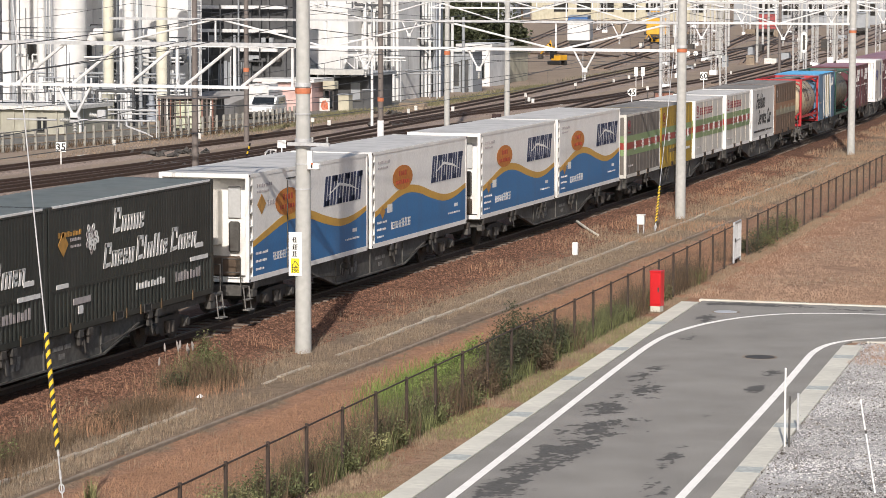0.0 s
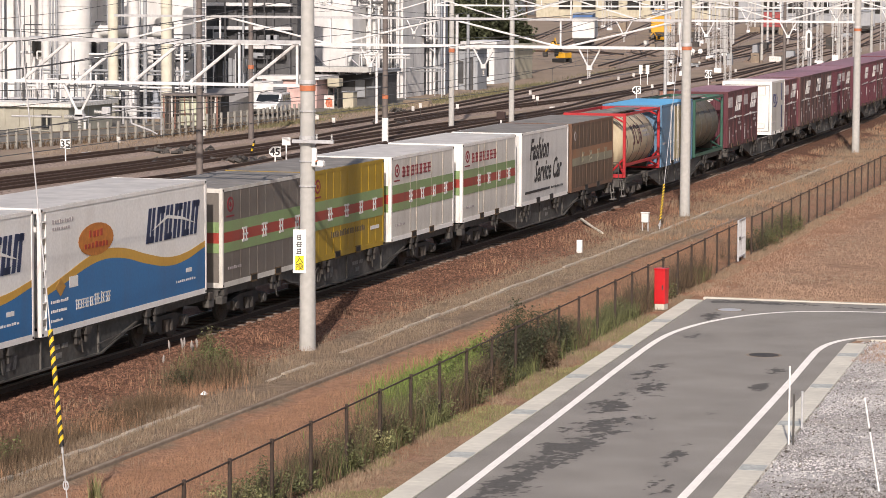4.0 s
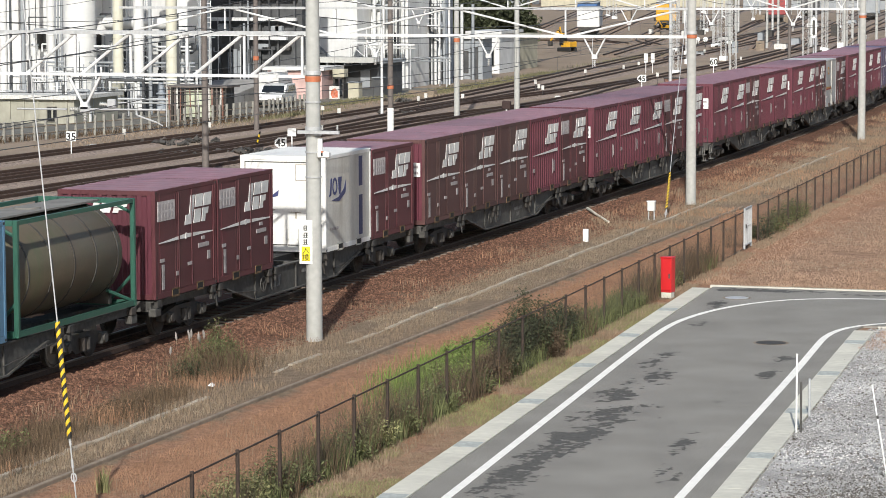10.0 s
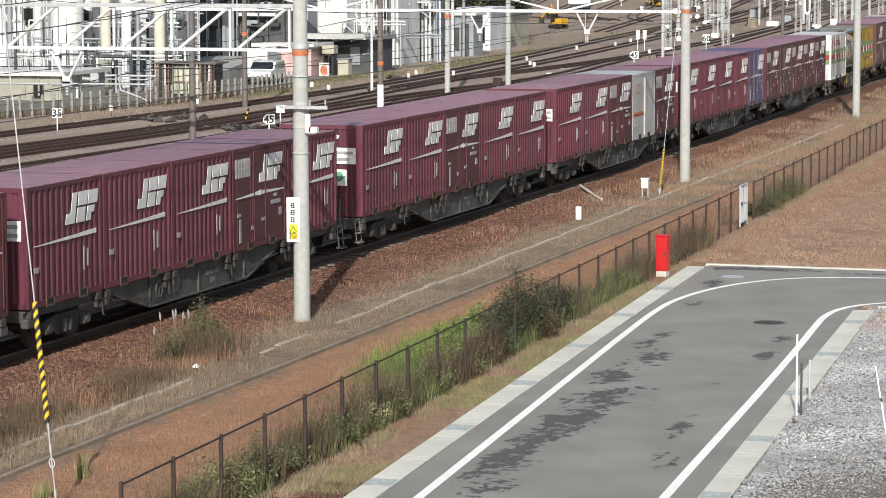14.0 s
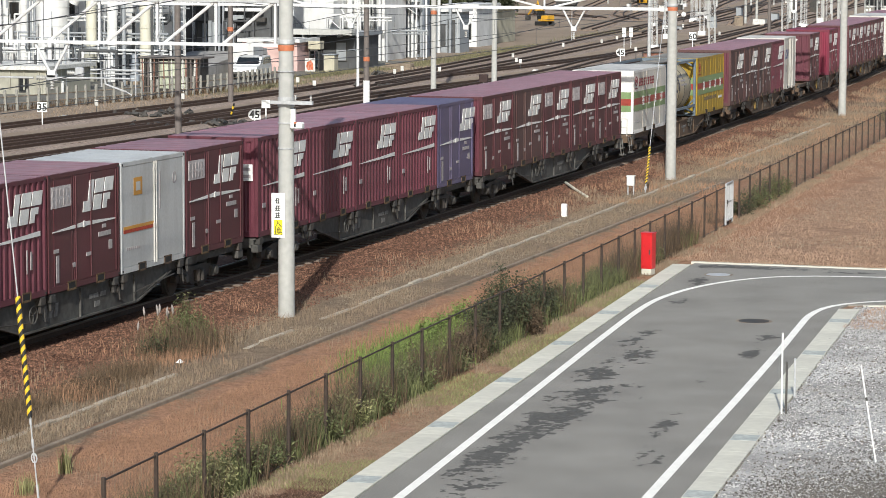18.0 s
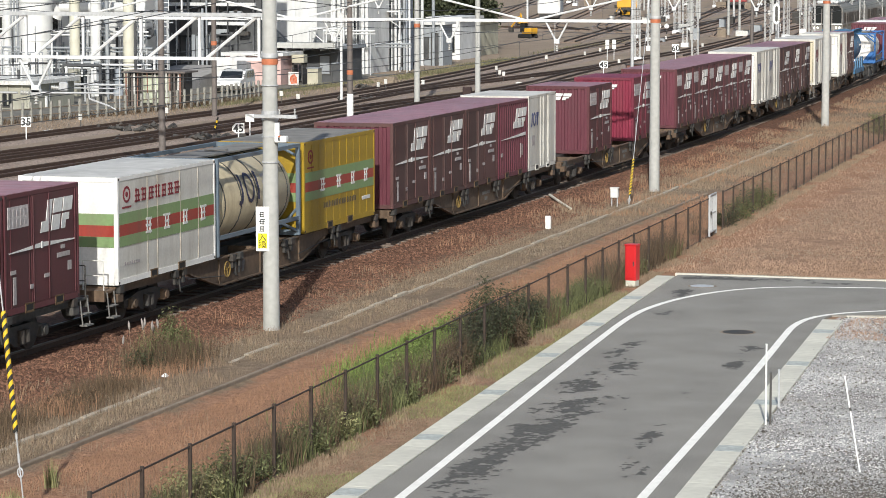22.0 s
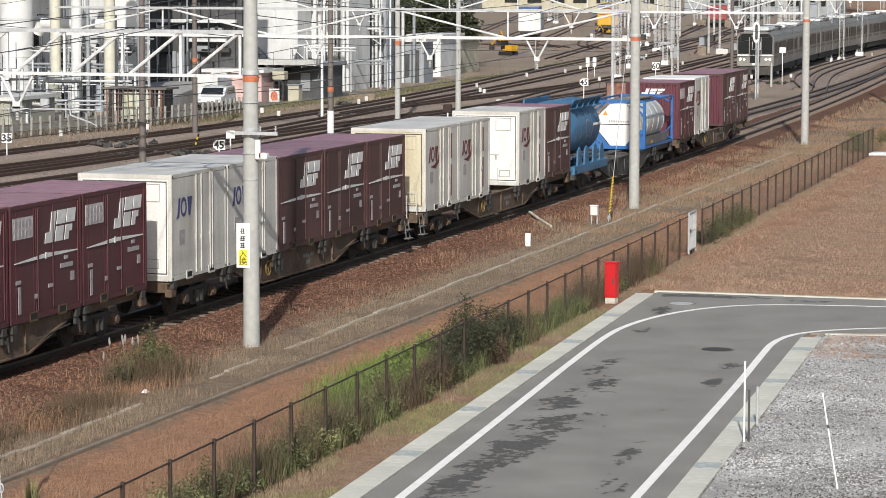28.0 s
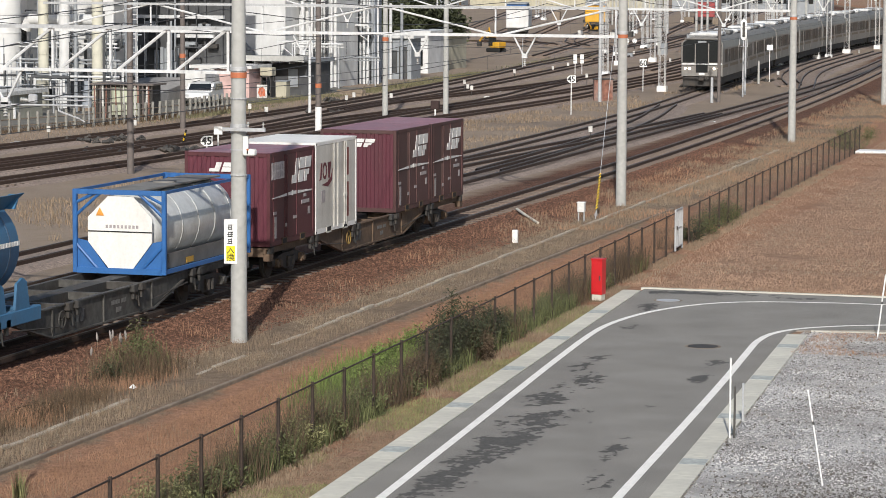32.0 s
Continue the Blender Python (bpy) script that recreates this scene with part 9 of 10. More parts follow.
block("grey_gable_house", "grey plant shed with dark doors", 214, 216.5, 38.8, 42.2, 2.9, M_WORKSGREY, [(39.2, -0.2, 0.5, 2.4), (40.0, 0.3, 0.3, 1.6), (40.9, -0.2, 0.6, 2.2)], roof=M_WORKS, panels=5, win=M_WORKSDARK)
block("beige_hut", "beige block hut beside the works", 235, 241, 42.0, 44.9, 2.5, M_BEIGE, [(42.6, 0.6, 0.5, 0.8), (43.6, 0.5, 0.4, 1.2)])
block("beige_hut", "white block hut beside the works", 226, 232, 41.0, 43.6, 3.0, M_WORKS, [(41.5, 0.4, 0.6, 1.2)])


def column(x, y, r, h, mat, label, name="vertical_pipe", rings=True):
    root = thing(name, label, "pipe", Matrix.Translation((x, y, -0.4)))
    part("pipe_body", Shape().tube((0, 0, 0), (0, 0, h), r, 20), mat, root, smooth=True)
    if rings:
        for k in range(int(h / 1.2)):
            part("flange", Shape().tube((0, 0, 1.0 + 1.2 * k), (0, 0, 1.05 + 1.2 * k), r + 0.03, 20), mat, root)


column(165.5, 50.6, 1.04, 13, M_WORKS, "large white storage silo of the works", "storage_silo")
column(163.0, 46.85, 0.32, 12, M_PIPECREAM, "cream lagged vertical process pipe")
column(162.4, 46.75, 0.33, 1.9, M_OLIVEWALL, "olive pipe foot under cream lagging", rings=False)
column(163.0, 45.45, 0.34, 12, M_WORKS, "white lagged vertical process pipe")
column(164.0, 45.15, 0.12, 12, M_WORKSGREY, "thin grey vertical process pipe", rings=False)
column(164.0, 43.7, 0.35, 12, M_PIPECREAM, "cream lagged vertical process pipe")
column(166.4, 46.3, 0.5, 1.9, M_WORKSDARK, "dark round tank under the building", "process_vessel", rings=False)
column(168.0, 49.3, 0.45, 2.2, M_WORKSGREY, "grey round tank under the building", "process_vessel", rings=False)
for y in (52.1, 52.3, 52.55, 52.75):
    column(166.5, y, 0.06, 12, M_WORKSGREY, "thin grey vertical process pipe", rings=False)
for y in (49.2, 48.7, 48.2):
    column(167.5, y, 0.09, 12, M_WORKSGREY if y != 48.7 else M_WHITESTEEL, "thin vertical pipe beside the silo", rings=False)
for k, y in enumerate((53.2, 54.0, 56.0, 57.4)):
    column(168.5, y, 0.14 + 0.12 * (k % 2), 12, M_WORKS if k % 2 else M_WORKSGREY, "pale vertical pipe before the white wing", rings=bool(k % 2))
for k, y in enumerate((39.7, 40.1, 40.6, 41.2, 41.9)):
    column(197.2, y, 0.09 + 0.05 * (k % 3), 11, M_WORKS if k % 2 else M_WHITESTEEL, "white vertical pipe on the facade", rings=k == 2)
for k, y in enumerate((38.4, 39.5, 40.4, 41.5)):
    column(204.2, y, 0.07 + 0.04 * (k % 2), 11, M_WHITESTEEL, "white vertical pipe on the louvred house", rings=k == 1)
for k, y in enumerate((39.4, 40.3)):
    column(213.4, y, 0.12, 6, M_WHITESTEEL if k else M_WORKSGREY, "pale vertical pipe before the shed", rings=False)
duct = thing("works_duct", "white horizontal duct with elbow", "pipe")
part("duct", Shape().tube((166.2, 49.2, 5.05), (166.2, 44.4, 5.05), 0.36, 20), M_WORKS, duct, smooth=True)
part("elbow", Shape().tube((166.2, 49.2, 5.05), (166.2, 49.5, 4.4), 0.34, 16), M_WORKS, duct)
part("drop_pipe", Shape().tube((166.2, 44.5, 5.05), (166.2, 44.5, -0.4), 0.10, 12), M_WORKS, duct)
for z, x, y0, y1, mt in ((1.75, 161.0, 41.0, 52, M_WHITESTEEL), (2.6, 165.0, 42.6, 53, M_WORKSGREY), (3.6, 165.4, 43.0, 51, M_WHITESTEEL), (0.75, 156.8, 40.2, 46.6, M_GALV), (1.86, 199.6, 36.8, 42.9, M_WORKSGREY), (2.9, 196.0, 38.4, 46, M_WHITESTEEL), (4.3, 169.8, 43.2, 49.2, M_WORKSGREY)):
    pr_ = thing("pipe_run", "horizontal pipe run carried on thin posts", "pipe")
    part("pipe_body", Shape().tube((x, y0, z), (x, y1, z), 0.07, 8), mt, pr_)
    part("pipe_body", Shape().tube((x + 0.1, y0, z - 0.22), (x + 0.1, y1, z - 0.22), 0.045, 8), mt, pr_)
    for k in range(3):
        yk = y0 + 0.3 + (y1 - y0 - 0.6) * k / 2
        part("post", Shape().box(x - 0.04, x + 0.04, yk, yk + 0.09, -0.4, z), M_GALV, pr_)
man = thing("valve_manifold", "pale grey valve manifold with flanged pipes", "valves", Matrix.Translation((155.0, 43.6, -0.4)))
part("header_pipe", Shape().tube((0, 0, 1.25), (0, 2.2, 1.25), 0.13, 14), M_PLATE, man)
for k in range(4):
    y = 0.2 + 0.55 * k
    part("valve_pipe", Shape().tube((0, y, 0), (0, y, 1.6), 0.11, 12), M_PLATE if k % 2 else M_GALV, man)
    for z in (0.7, 1.5):
        part("valve_flange", Shape().tube((0, y, z), (0, y, z + 0.08), 0.22, 14), M_GALV, man)
    part("hand_wheel", Shape().tube((-0.25, y, 1.0), (-0.22, y, 1.0), 0.18, 14), M_WORKSDARK if k == 1 else M_GALV, man)
    part("valve_stem", Shape().tube((-0.22, y, 1.0), (0, y, 1.0), 0.03, 8), M_GALV, man)
pump = thing("pump_set", "blue-grey pump set with flanges on a plinth", "pump", Matrix.Translation((160.0, 42.5, -0.4)))
part("plinth", Shape().rbox(0, 0.9, 0, 0.8, 0, 0.35, 0.03), M_WALLCONC, pump)
part("pump_body", Shape().turned((0.3, 0.35, 0.35), (0.3, 0.35, 2.0), [(0, 0.3), (0.4, 0.3), (0.45, 0.2), (0.9, 0.22), (0.95, 0.32), (1.02, 0.32), (1.05, 0.16), (1.65, 0.16)], 16), M_LOUVRE, pump)
part("outlet", Shape().tube((0.3, 0.35, 1.0), (0.1, 0.95, 1.1), 0.12, 12), M_WORKSDARK, pump)
part("outlet_flange", Shape().tube((0.12, 0.9, 1.09), (0.1, 0.98, 1.1), 0.2, 12), M_GALV, pump)
hood = thing("exhaust_hood", "dark exhaust hood on the white wall", "hood", Matrix.Translation((170.0, 44.95, 0)))
part("hood_pipe", Shape().tube((2.0, 0, 3.4), (0.5, 0, 3.4), 0.2, 14), M_WORKSGREY, hood)
part("hood_mouth", Shape().turned((0.6, 0, 3.5), (-0.1, 0, 3.3), [(0, 0.2), (0.3, 0.3), (0.72, 0.32)], 16), M_WORKSDARK, hood)
lad = thing("wall_ladder", "pale steel caged ladder on the white wall", "ladder")
for y in (43.9, 44.3):
    part("stile", Shape().box(170.9, 170.96, y, y + 0.05, -0.4, 8), M_WHITESTEEL, lad)
for k in range(26):
    part("rung", Shape().box(170.92, 170.95, 43.95, 44.3, -0.1 + 0.3 * k, -0.06 + 0.3 * k), M_WHITESTEEL, lad)


rp = random.Random(91)
for x, y0, y1, z1, n, label in ((169.6, 44.0, 51.5, 6.5, 26, "tangle of pale and dark process pipes before the white building"), (181.2, 42.4, 47.8, 6.5, 6, "tangle of process pipes before the dark hall"), (150.5, 42.5, 52.0, 1.6, 26, "tangle of low grey pipes before the tank house"), (158.5, 40.5, 50.0, 2.6, 24, "tangle of pale and dark pipes behind the fence"), (197.4, 39.7, 46.5, 7, 30, "tangle of white process pipes on the plant house"),
                                (204.4, 38.9, 43.2, 7, 20, "tangle of pale process pipes on the louvred house"), (170.5, 52.2, 58, 6, 14, "tangle of process pipes before the white wing")):
    net = thing("pipework", label, "pipes")
    for mat in (M_WORKSGREY, M_WHITESTEEL, M_WORKSDARK):
        tubes = Shape()
        for k in range(n // 2):
            xx, y, r = x + rp.uniform(-0.5, 0.3), rp.uniform(y0, y1), rp.choice((0.03, 0.04, 0.06, 0.09))
            if k % 5 < 2:
                tubes.tube((xx, y, -0.4), (xx, y, rp.uniform(1.5, z1 + 2)), r, 7)
            else:
                z, ye = rp.uniform(0.3, z1), min(y1, y + rp.uniform(0.5, 2.6))
                tubes.tube((xx, y, -0.4 if rp.random() < 0.3 else z - rp.uniform(0.4, 1.5)), (xx, y, z), r, 7).tube((xx, y - r, z), (xx, ye, z), r, 7).tube((xx, ye, z), (xx, ye, z + rp.uniform(-1.2, 1.2)), r, 7)
        tagged(part("pipe_web", tubes, mat, net), kind="stuff")


def platform(x0, x1, y0, y1, z, label):
    """A grated walkway on posts with handrails."""
    root = thing("walkway_platform", label, "platform")
    part("deck", Shape().box(x0, x1, y0, y1, z - 0.1, z), M_WHITESTEEL, root)
    n = max(2, int((y1 - y0) / 1.5))
    for k in range(n + 1):
        y = y0 + (y1 - y0) * k / n
        part("rail_post", Shape().box(x0, x0 + 0.05, y - 0.025, y + 0.025, z, z + 1.0), M_WHITESTEEL, root)
        part("leg", Shape().box(x0, x0 + 0.09, y - 0.045, y + 0.045, -0.4, z - 0.1), M_WHITESTEEL, root)
    for h in (0.5, 1.0):
        part("hand_rail", Shape().box(x0, x0 + 0.04, y0, y1, z + h - 0.03, z + h), M_WHITESTEEL, root)
    for k in range(n):
        a, b = y0 + (y1 - y0) * k / n, y0 + (y1 - y0) * (k + 1) / n
        part("brace", Shape().tube((x0 + 0.05, a, z - 1.2), (x0 + 0.05, b, z - 0.1), 0.035, 5), M_WHITESTEEL, root)


platform(168.8, 169.6, 44.6, 49.8, 3.3, "white steel walkway between the pipes")
platform(192.6, 194, 39.6, 42.2, 3.2, "white steel walkway on the plant house")
platform(202.4, 203.6, 38.6, 42.0, 4.2, "white steel walkway on the louvred house")
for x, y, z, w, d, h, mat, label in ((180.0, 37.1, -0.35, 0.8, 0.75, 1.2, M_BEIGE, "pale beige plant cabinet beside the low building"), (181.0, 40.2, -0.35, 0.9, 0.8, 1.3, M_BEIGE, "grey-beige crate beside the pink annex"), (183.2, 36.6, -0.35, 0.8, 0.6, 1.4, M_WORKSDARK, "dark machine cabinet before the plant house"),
                                       (169.0, 47.3, -0.35, 1.5, 1.2, 1.6, M_WORKSGREY, "grey equipment housing among pipes"), (169.2, 44.6, -0.35, 1.2, 0.8, 1.5, M_WORKSDARK, "dark pump housing among pipes"), (160.0, 48.6, -0.35, 1.0, 1.4, 1.2, M_WORKSGREY, "grey low tank housing among pipes")):
    root = thing("plant_cabinet", label, "cabinet", Matrix.Translation((x, y, z)))
    part("cabinet_body", Shape().rbox(0, w, 0, d, 0, h, 0.03), mat, root)
    part("cabinet_door", Shape().rbox(-0.03, -0.005, 0.1, d - 0.1, 0.15, h - 0.15, 0.008), mat, root)
    part("cabinet_roof", Shape().rbox(-0.06, w + 0.05, -0.06, d + 0.06, h, h + 0.06, 0.01), M_WORKSGREY, root)
tk = thing("water_tank", "pale square water tank on a dark stand", "tank", Matrix.Translation((181.4, 38.6, -0.35)))
part("stand", Shape().box(0, 0.8, 0.05, 0.15, 0, 1.5).box(0, 0.8, 0.7, 0.8, 0, 1.5).box(0, 0.8, 0.05, 0.8, 1.4, 1.5), M_UNDER, tk)
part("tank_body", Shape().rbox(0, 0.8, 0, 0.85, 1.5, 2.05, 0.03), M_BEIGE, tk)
pst = thing("safety_board", "white board with an orange-red picture", "board", Matrix.Translation((180.0, 38.45, -0.33)))
part("board", Shape().rbox(0, 0.05, 0, 0.72, 0.08, 0.95, 0.01), M_PLATE, pst)
part("orange_field", Shape().plate_x([(0.12, 0.2), (0.5, 0.16), (0.62, 0.4), (0.55, 0.7), (0.3, 0.82), (0.12, 0.6)], -0.012, -0.004), material("board_orange", (0.50, 0.12, 0.05), 0.6, grain=7, amount=0.5, dirt=(0.5, 0.4, 0.35), dirt_scale=5, dirt_amount=0.7), pst)
part("leg", Shape().box(0.0, 0.05, 0.05, 0.1, 0, 0.08), M_SILL, pst)
part("leg", Shape().box(0.0, 0.05, 0.6, 0.65, 0, 0.08), M_SILL, pst)
stk = thing("beam_stack", "stack of grey concrete beams beside the yard", "beams", Matrix.Translation((185.0, 33.5, -0.33)) @ Matrix.Rotation(radians(-12), 4, "Z"))
for k in range(4):
    part("beam", Shape().rbox(0.3 * k, 0.3 * k + 0.26, -0.1 * k, 2.3 - 0.1 * k, 0.0, 0.24, 0.02), M_WALLCONC, stk)
    if k < 3:
        part("beam", Shape().rbox(0.3 * k + 0.1, 0.3 * k + 0.36, 0.1 * k, 2.0 + 0.1 * k, 0.244, 0.46, 0.02), M_WALLCONC, stk)


def estate_car(x, y, heading):
    white = paint("car_white", (0.75, 0.75, 0.74), 0.05, 0.3)
    root = thing("estate_car", "white estate car parked beside the works fence", "car", Matrix.Translation((x, y, -0.28)) @ Matrix.Rotation(heading, 4, "Z"))
    prof = [(-2.15, 0.35), (2.1, 0.35), (2.15, 0.62), (2.05, 0.82), (1.15, 0.92), (0.55, 1.38), (-1.7, 1.42), (-2.12, 0.95), (-2.18, 0.6)]
    part("body", Shape().plate(prof, -0.82, 0.82), white, root)
    for s in (-1, 1):
        for a, b in ((0.32, -0.4), (-0.48, -1.05), (-1.12, -1.75)):
            part("side_window", Shape().plate([(a, 0.95), (a - 0.05 if a < 0 else a - 0.28, 1.32), (b, 1.33), (b, 0.95)], s * 0.825 - 0.006, s * 0.825 + 0.006), M_WINDOW, root)
    part("windscreen", Shape().add([(1.1, -0.72, 0.965), (1.1, 0.72, 0.965), (0.62, 0.66, 1.37), (0.62, -0.66, 1.37)], [(0, 1, 2, 3)]), M_WINDOW, root)
    part("rear_window", Shape().add([(-2.09, -0.68, 1.0), (-2.09, 0.68, 1.0), (-1.78, 0.62, 1.36), (-1.78, -0.62, 1.36)], [(0, 3, 2, 1)]), M_WINDOW, root)
    for wx in (-1.35, 1.35):
        for wy in (-0.8, 0.8):
            wh = part("wheel", Shape().turned((wx, wy - 0.1, 0.3), (wx, wy + 0.1, 0.3), [(0, 0.1), (0.0, 0.28), (0.04, 0.31), (0.16, 0.31), (0.2, 0.28), (0.2, 0.1)], 18), M_BLACK, root)
            part("rim", Shape().tube((wx, wy - 0.104, 0.3), (wx, wy + 0.104, 0.3), 0.18, 14), M_GALV, wh)
    for wy in (-0.6, 0.6):
        part("headlight", Shape().rbox(2.06, 2.16, wy - 0.16, wy + 0.16, 0.62, 0.76, 0.02), M_GALV, root)
        part("roof_rail", Shape().tube((0.4, wy, 1.46), (-1.6, wy, 1.48), 0.02, 6), M_SILL, root)
    part("bumper", Shape().rbox(2.1, 2.22, -0.8, 0.8, 0.35, 0.52, 0.03), M_SILL, root)
    return root


estate_car(170.0, 39.1, radians(188))
truck = thing("box_truck", "white box truck parked behind the estate car", "truck", Matrix.Translation((177.6, 41.95, -0.28)) @ Matrix.Rotation(radians(6), 4, "Z") @ Matrix.Scale(0.8, 4))
part("cab", Shape().plate([(0, 0.4), (1.6, 0.4), (1.6, 1.2), (1.35, 2.0), (0, 2.0)], -0.9, 0.9), M_WORKS, truck)
part("windscreen", Shape().add([(1.6, -0.8, 1.22), (1.6, 0.8, 1.22), (1.38, 0.75, 1.9), (1.38, -0.75, 1.9)], [(0, 1, 2, 3)]), M_WINDOW, truck)
part("cargo_box", Shape().rbox(-3.2, -0.1, -0.95, 0.95, 0.6, 2.4, 0.03), M_WORKS, truck)
for wx in (0.8, -2.4):
    for wy in (-0.8, 0.8):
        part("wheel", Shape().turned((wx, wy - 0.1, 0.38), (wx, wy + 0.1, 0.38), [(0, 0.1), (0.0, 0.35), (0.03, 0.38), (0.17, 0.38), (0.2, 0.35), (0.2, 0.1)], 18), M_BLACK, truck)


def digger(x, y, ang, label, k=0.45):
    yel = paint("machine_yellow", (0.62, 0.33, 0.02), 0.3)
    root = thing("excavator", label, "excavator", Matrix.Translation((x, y, -0.28)) @ Matrix.Rotation(ang, 4, "Z") @ Matrix.Scale(k, 4))
    for s in (-0.8, 0.8):
        part("track", Shape().rbox(-1.4, 1.4, s - 0.22, s + 0.22, 0, 0.7, 0.15), M_BLACK, root)
    part("house", Shape().rbox(-1.3, 0.6, -1.0, 1.0, 0.75, 1.7, 0.08), yel, root)
    part("cab", Shape().rbox(-0.1, 0.9, 0.1, 1.0, 1.0, 2.5, 0.08), M_WINDOW, root)
    part("cab_roof", Shape().rbox(-0.15, 0.95, 0.05, 1.05, 2.5, 2.6, 0.03), yel, root)
    part("boom", Shape().tube((0.5, -0.3, 1.2), (2.2, -0.3, 3.3), 0.2, 6), yel, root)
    part("stick", Shape().tube((2.2, -0.3, 3.3), (3.6, -0.3, 1.8), 0.15, 6), yel, root)
    part("bucket", Shape().rbox(3.3, 4.0, -0.7, 0.1, 0.9, 1.7, 0.1), M_UNDER, root)


digger(285, 51.3, 1.2, "yellow excavator working at the yard's edge", 0.62)
digger(330, 64.3, 0.5, "distant small yellow excavator in the yard")
digger(380, 63.5, 2.5, "distant yellow track machine in the yard", 0.42)


def far_wagon(x, y, ang, mat, label, L=12, H=3.2):
    root = thing("parked_wagon", label, "wagon", Matrix.Translation((x, y, 0)) @ Matrix.Rotation(ang, 4, "Z"))
    part("wagon_body", Shape().rbox(-L / 2, L / 2, -1.4, 1.4, 0.9, H, 0.08), mat, root)
    part("wagon_roof", Shape().rbox(-L / 2 - 0.1, L / 2 + 0.1, -1.45, 1.45, H, H + 0.15, 0.05), M_WORKSGREY, root)
    part("underframe", Shape().box(-L / 2, L / 2, -1.2, 1.2, 0.45, 0.9), M_UNDER, root)
    for wx in (-L / 2 + 2, L / 2 - 2):
        part("bogie", Shape().rbox(wx - 1.2, wx + 1.2, -1.0, 1.0, 0.0, 0.6, 0.1), M_UNDER, root)


for k, (x, y, mat, label) in enumerate(((350, 66, M_WORKS, "distant white shed wagon parked in the yard"), (395, 78, paint("far_blue", (0.04, 0.12, 0.3)), "distant blue wagon parked in the yard"), (392, 66, paint("machine_yellow", (0.62, 0.33, 0.02), 0.3), "distant yellow works wagon"), (430, 75, M_WORKS, "distant white wagon parked in the yard"),
                                        (440, 60, paint("far_red", (0.3, 0.05, 0.05)), "distant red wagon parked in the yard"), (420, 96, M_WORKSGREY, "distant grey wagon parked in the yard"), (470, 84, paint("machine_yellow", (0.62, 0.33, 0.02), 0.3), "distant yellow works wagon"), (480, 62, M_WORKSDARK, "distant dark wagon parked in the yard"), (455, 48, M_WORKSGREY, "distant grey wagon parked in the yard"))):
    far_wagon(x, y, 0.22, mat, label)
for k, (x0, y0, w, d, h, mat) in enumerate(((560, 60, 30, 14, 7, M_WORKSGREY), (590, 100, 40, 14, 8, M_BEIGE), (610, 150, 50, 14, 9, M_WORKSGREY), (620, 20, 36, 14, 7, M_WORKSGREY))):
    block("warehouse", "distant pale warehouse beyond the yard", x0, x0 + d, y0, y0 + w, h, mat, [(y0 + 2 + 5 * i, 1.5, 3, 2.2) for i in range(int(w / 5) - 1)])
asp = Shape().slab([(226, 36.5), (262, 40.5), (330, 49.5), (430, 64), (430, 92), (330, 74), (262, 58), (236, 47)], -0.5, -0.27)
tagged(part("works_road", asp, material("yard_dark_asphalt", (0.10, 0.095, 0.088), 0.95, grain=0.5, amount=0.35, dirt=(0.17, 0.145, 0.115), dirt_scale=0.12, dirt_amount=0.8)), "grey asphalt works road beyond the yard", "road", kind="structure")
lane = Shape().slab([(136, 40.0), (150, 36.6), (166, 36.2), (185, 36.8), (198, 37.5), (198, 46), (176, 56), (136, 60)], -0.5, -0.255)
tagged(part("works_yard", lane, material("works_yard_concrete", (0.15, 0.142, 0.125), 0.9, grain=1.5, amount=0.3, dirt=(0.09, 0.085, 0.06), dirt_scale=0.4, dirt_amount=0.7)), "grey concrete works yard", "pavement", kind="structure")
blades("yard_weeds", np.column_stack([np.stack([np.random.default_rng(5).uniform(128, 240, 9000), np.zeros(9000)], 1), np.full(9000, -0.28)]) * np.array([1, 0, 1]) + np.column_stack([np.zeros(9000), 32.3 + np.random.default_rng(6).random(9000) ** 0.7 * 4.2, np.zeros(9000)]), (0.04, 0.13), 0.035, M_STRAW, "sparse dry weeds between the works and the yard", 51)
rngy = np.random.default_rng(8)
fw = np.array([(p.x + 0.8 * a, p.y + b) for p in line for a, b in zip(rngy.random(60), rngy.normal(0.15, 0.35, 60))])
blades("fence_line_weeds", np.column_stack([fw, np.full(len(fw), -0.28)]), (0.1, 0.5), 0.03, M_BROWNSTEM, "brown weeds along the works fence", 53)
gp = np.concatenate([np.column_stack([rngy.normal(x, rx, n), rngy.normal(y, ry, n)]) for x, y, rx, ry, n in ((176, 36.2, 3.5, 0.5, 2200), (190, 35.2, 5, 0.6, 2400), (205, 35.6, 6, 0.7, 2600), (222, 36.8, 5, 0.6, 2200), (160, 34.2, 4, 0.3, 1200), (262, 38.5, 9, 0.8, 2600))])
blades("yard_green", np.column_stack([gp, np.full(len(gp), -0.28)]), (0.06, 0.3), 0.035, M_YARDGREEN, "dull green weeds beside the yard tracks", 54)
yx, yy = rngy.uniform(85, 215, 22000), rngy.uniform(11.5, 18.6, 22000)
keep = (yy < 18.5 - np.maximum(0, yx - 160) * 0.08) & (np.array([noise.noise(Vector((a * 0.25, b * 0.25, 9))) for a, b in zip(yx, yy)]) > -0.05)
blades("yard_straw", np.column_stack([yx[keep], yy[keep], np.full(keep.sum(), -0.28)]), (0.06, 0.3), 0.035, M_STRAW, "dry straw grass between the yard tracks", 52)


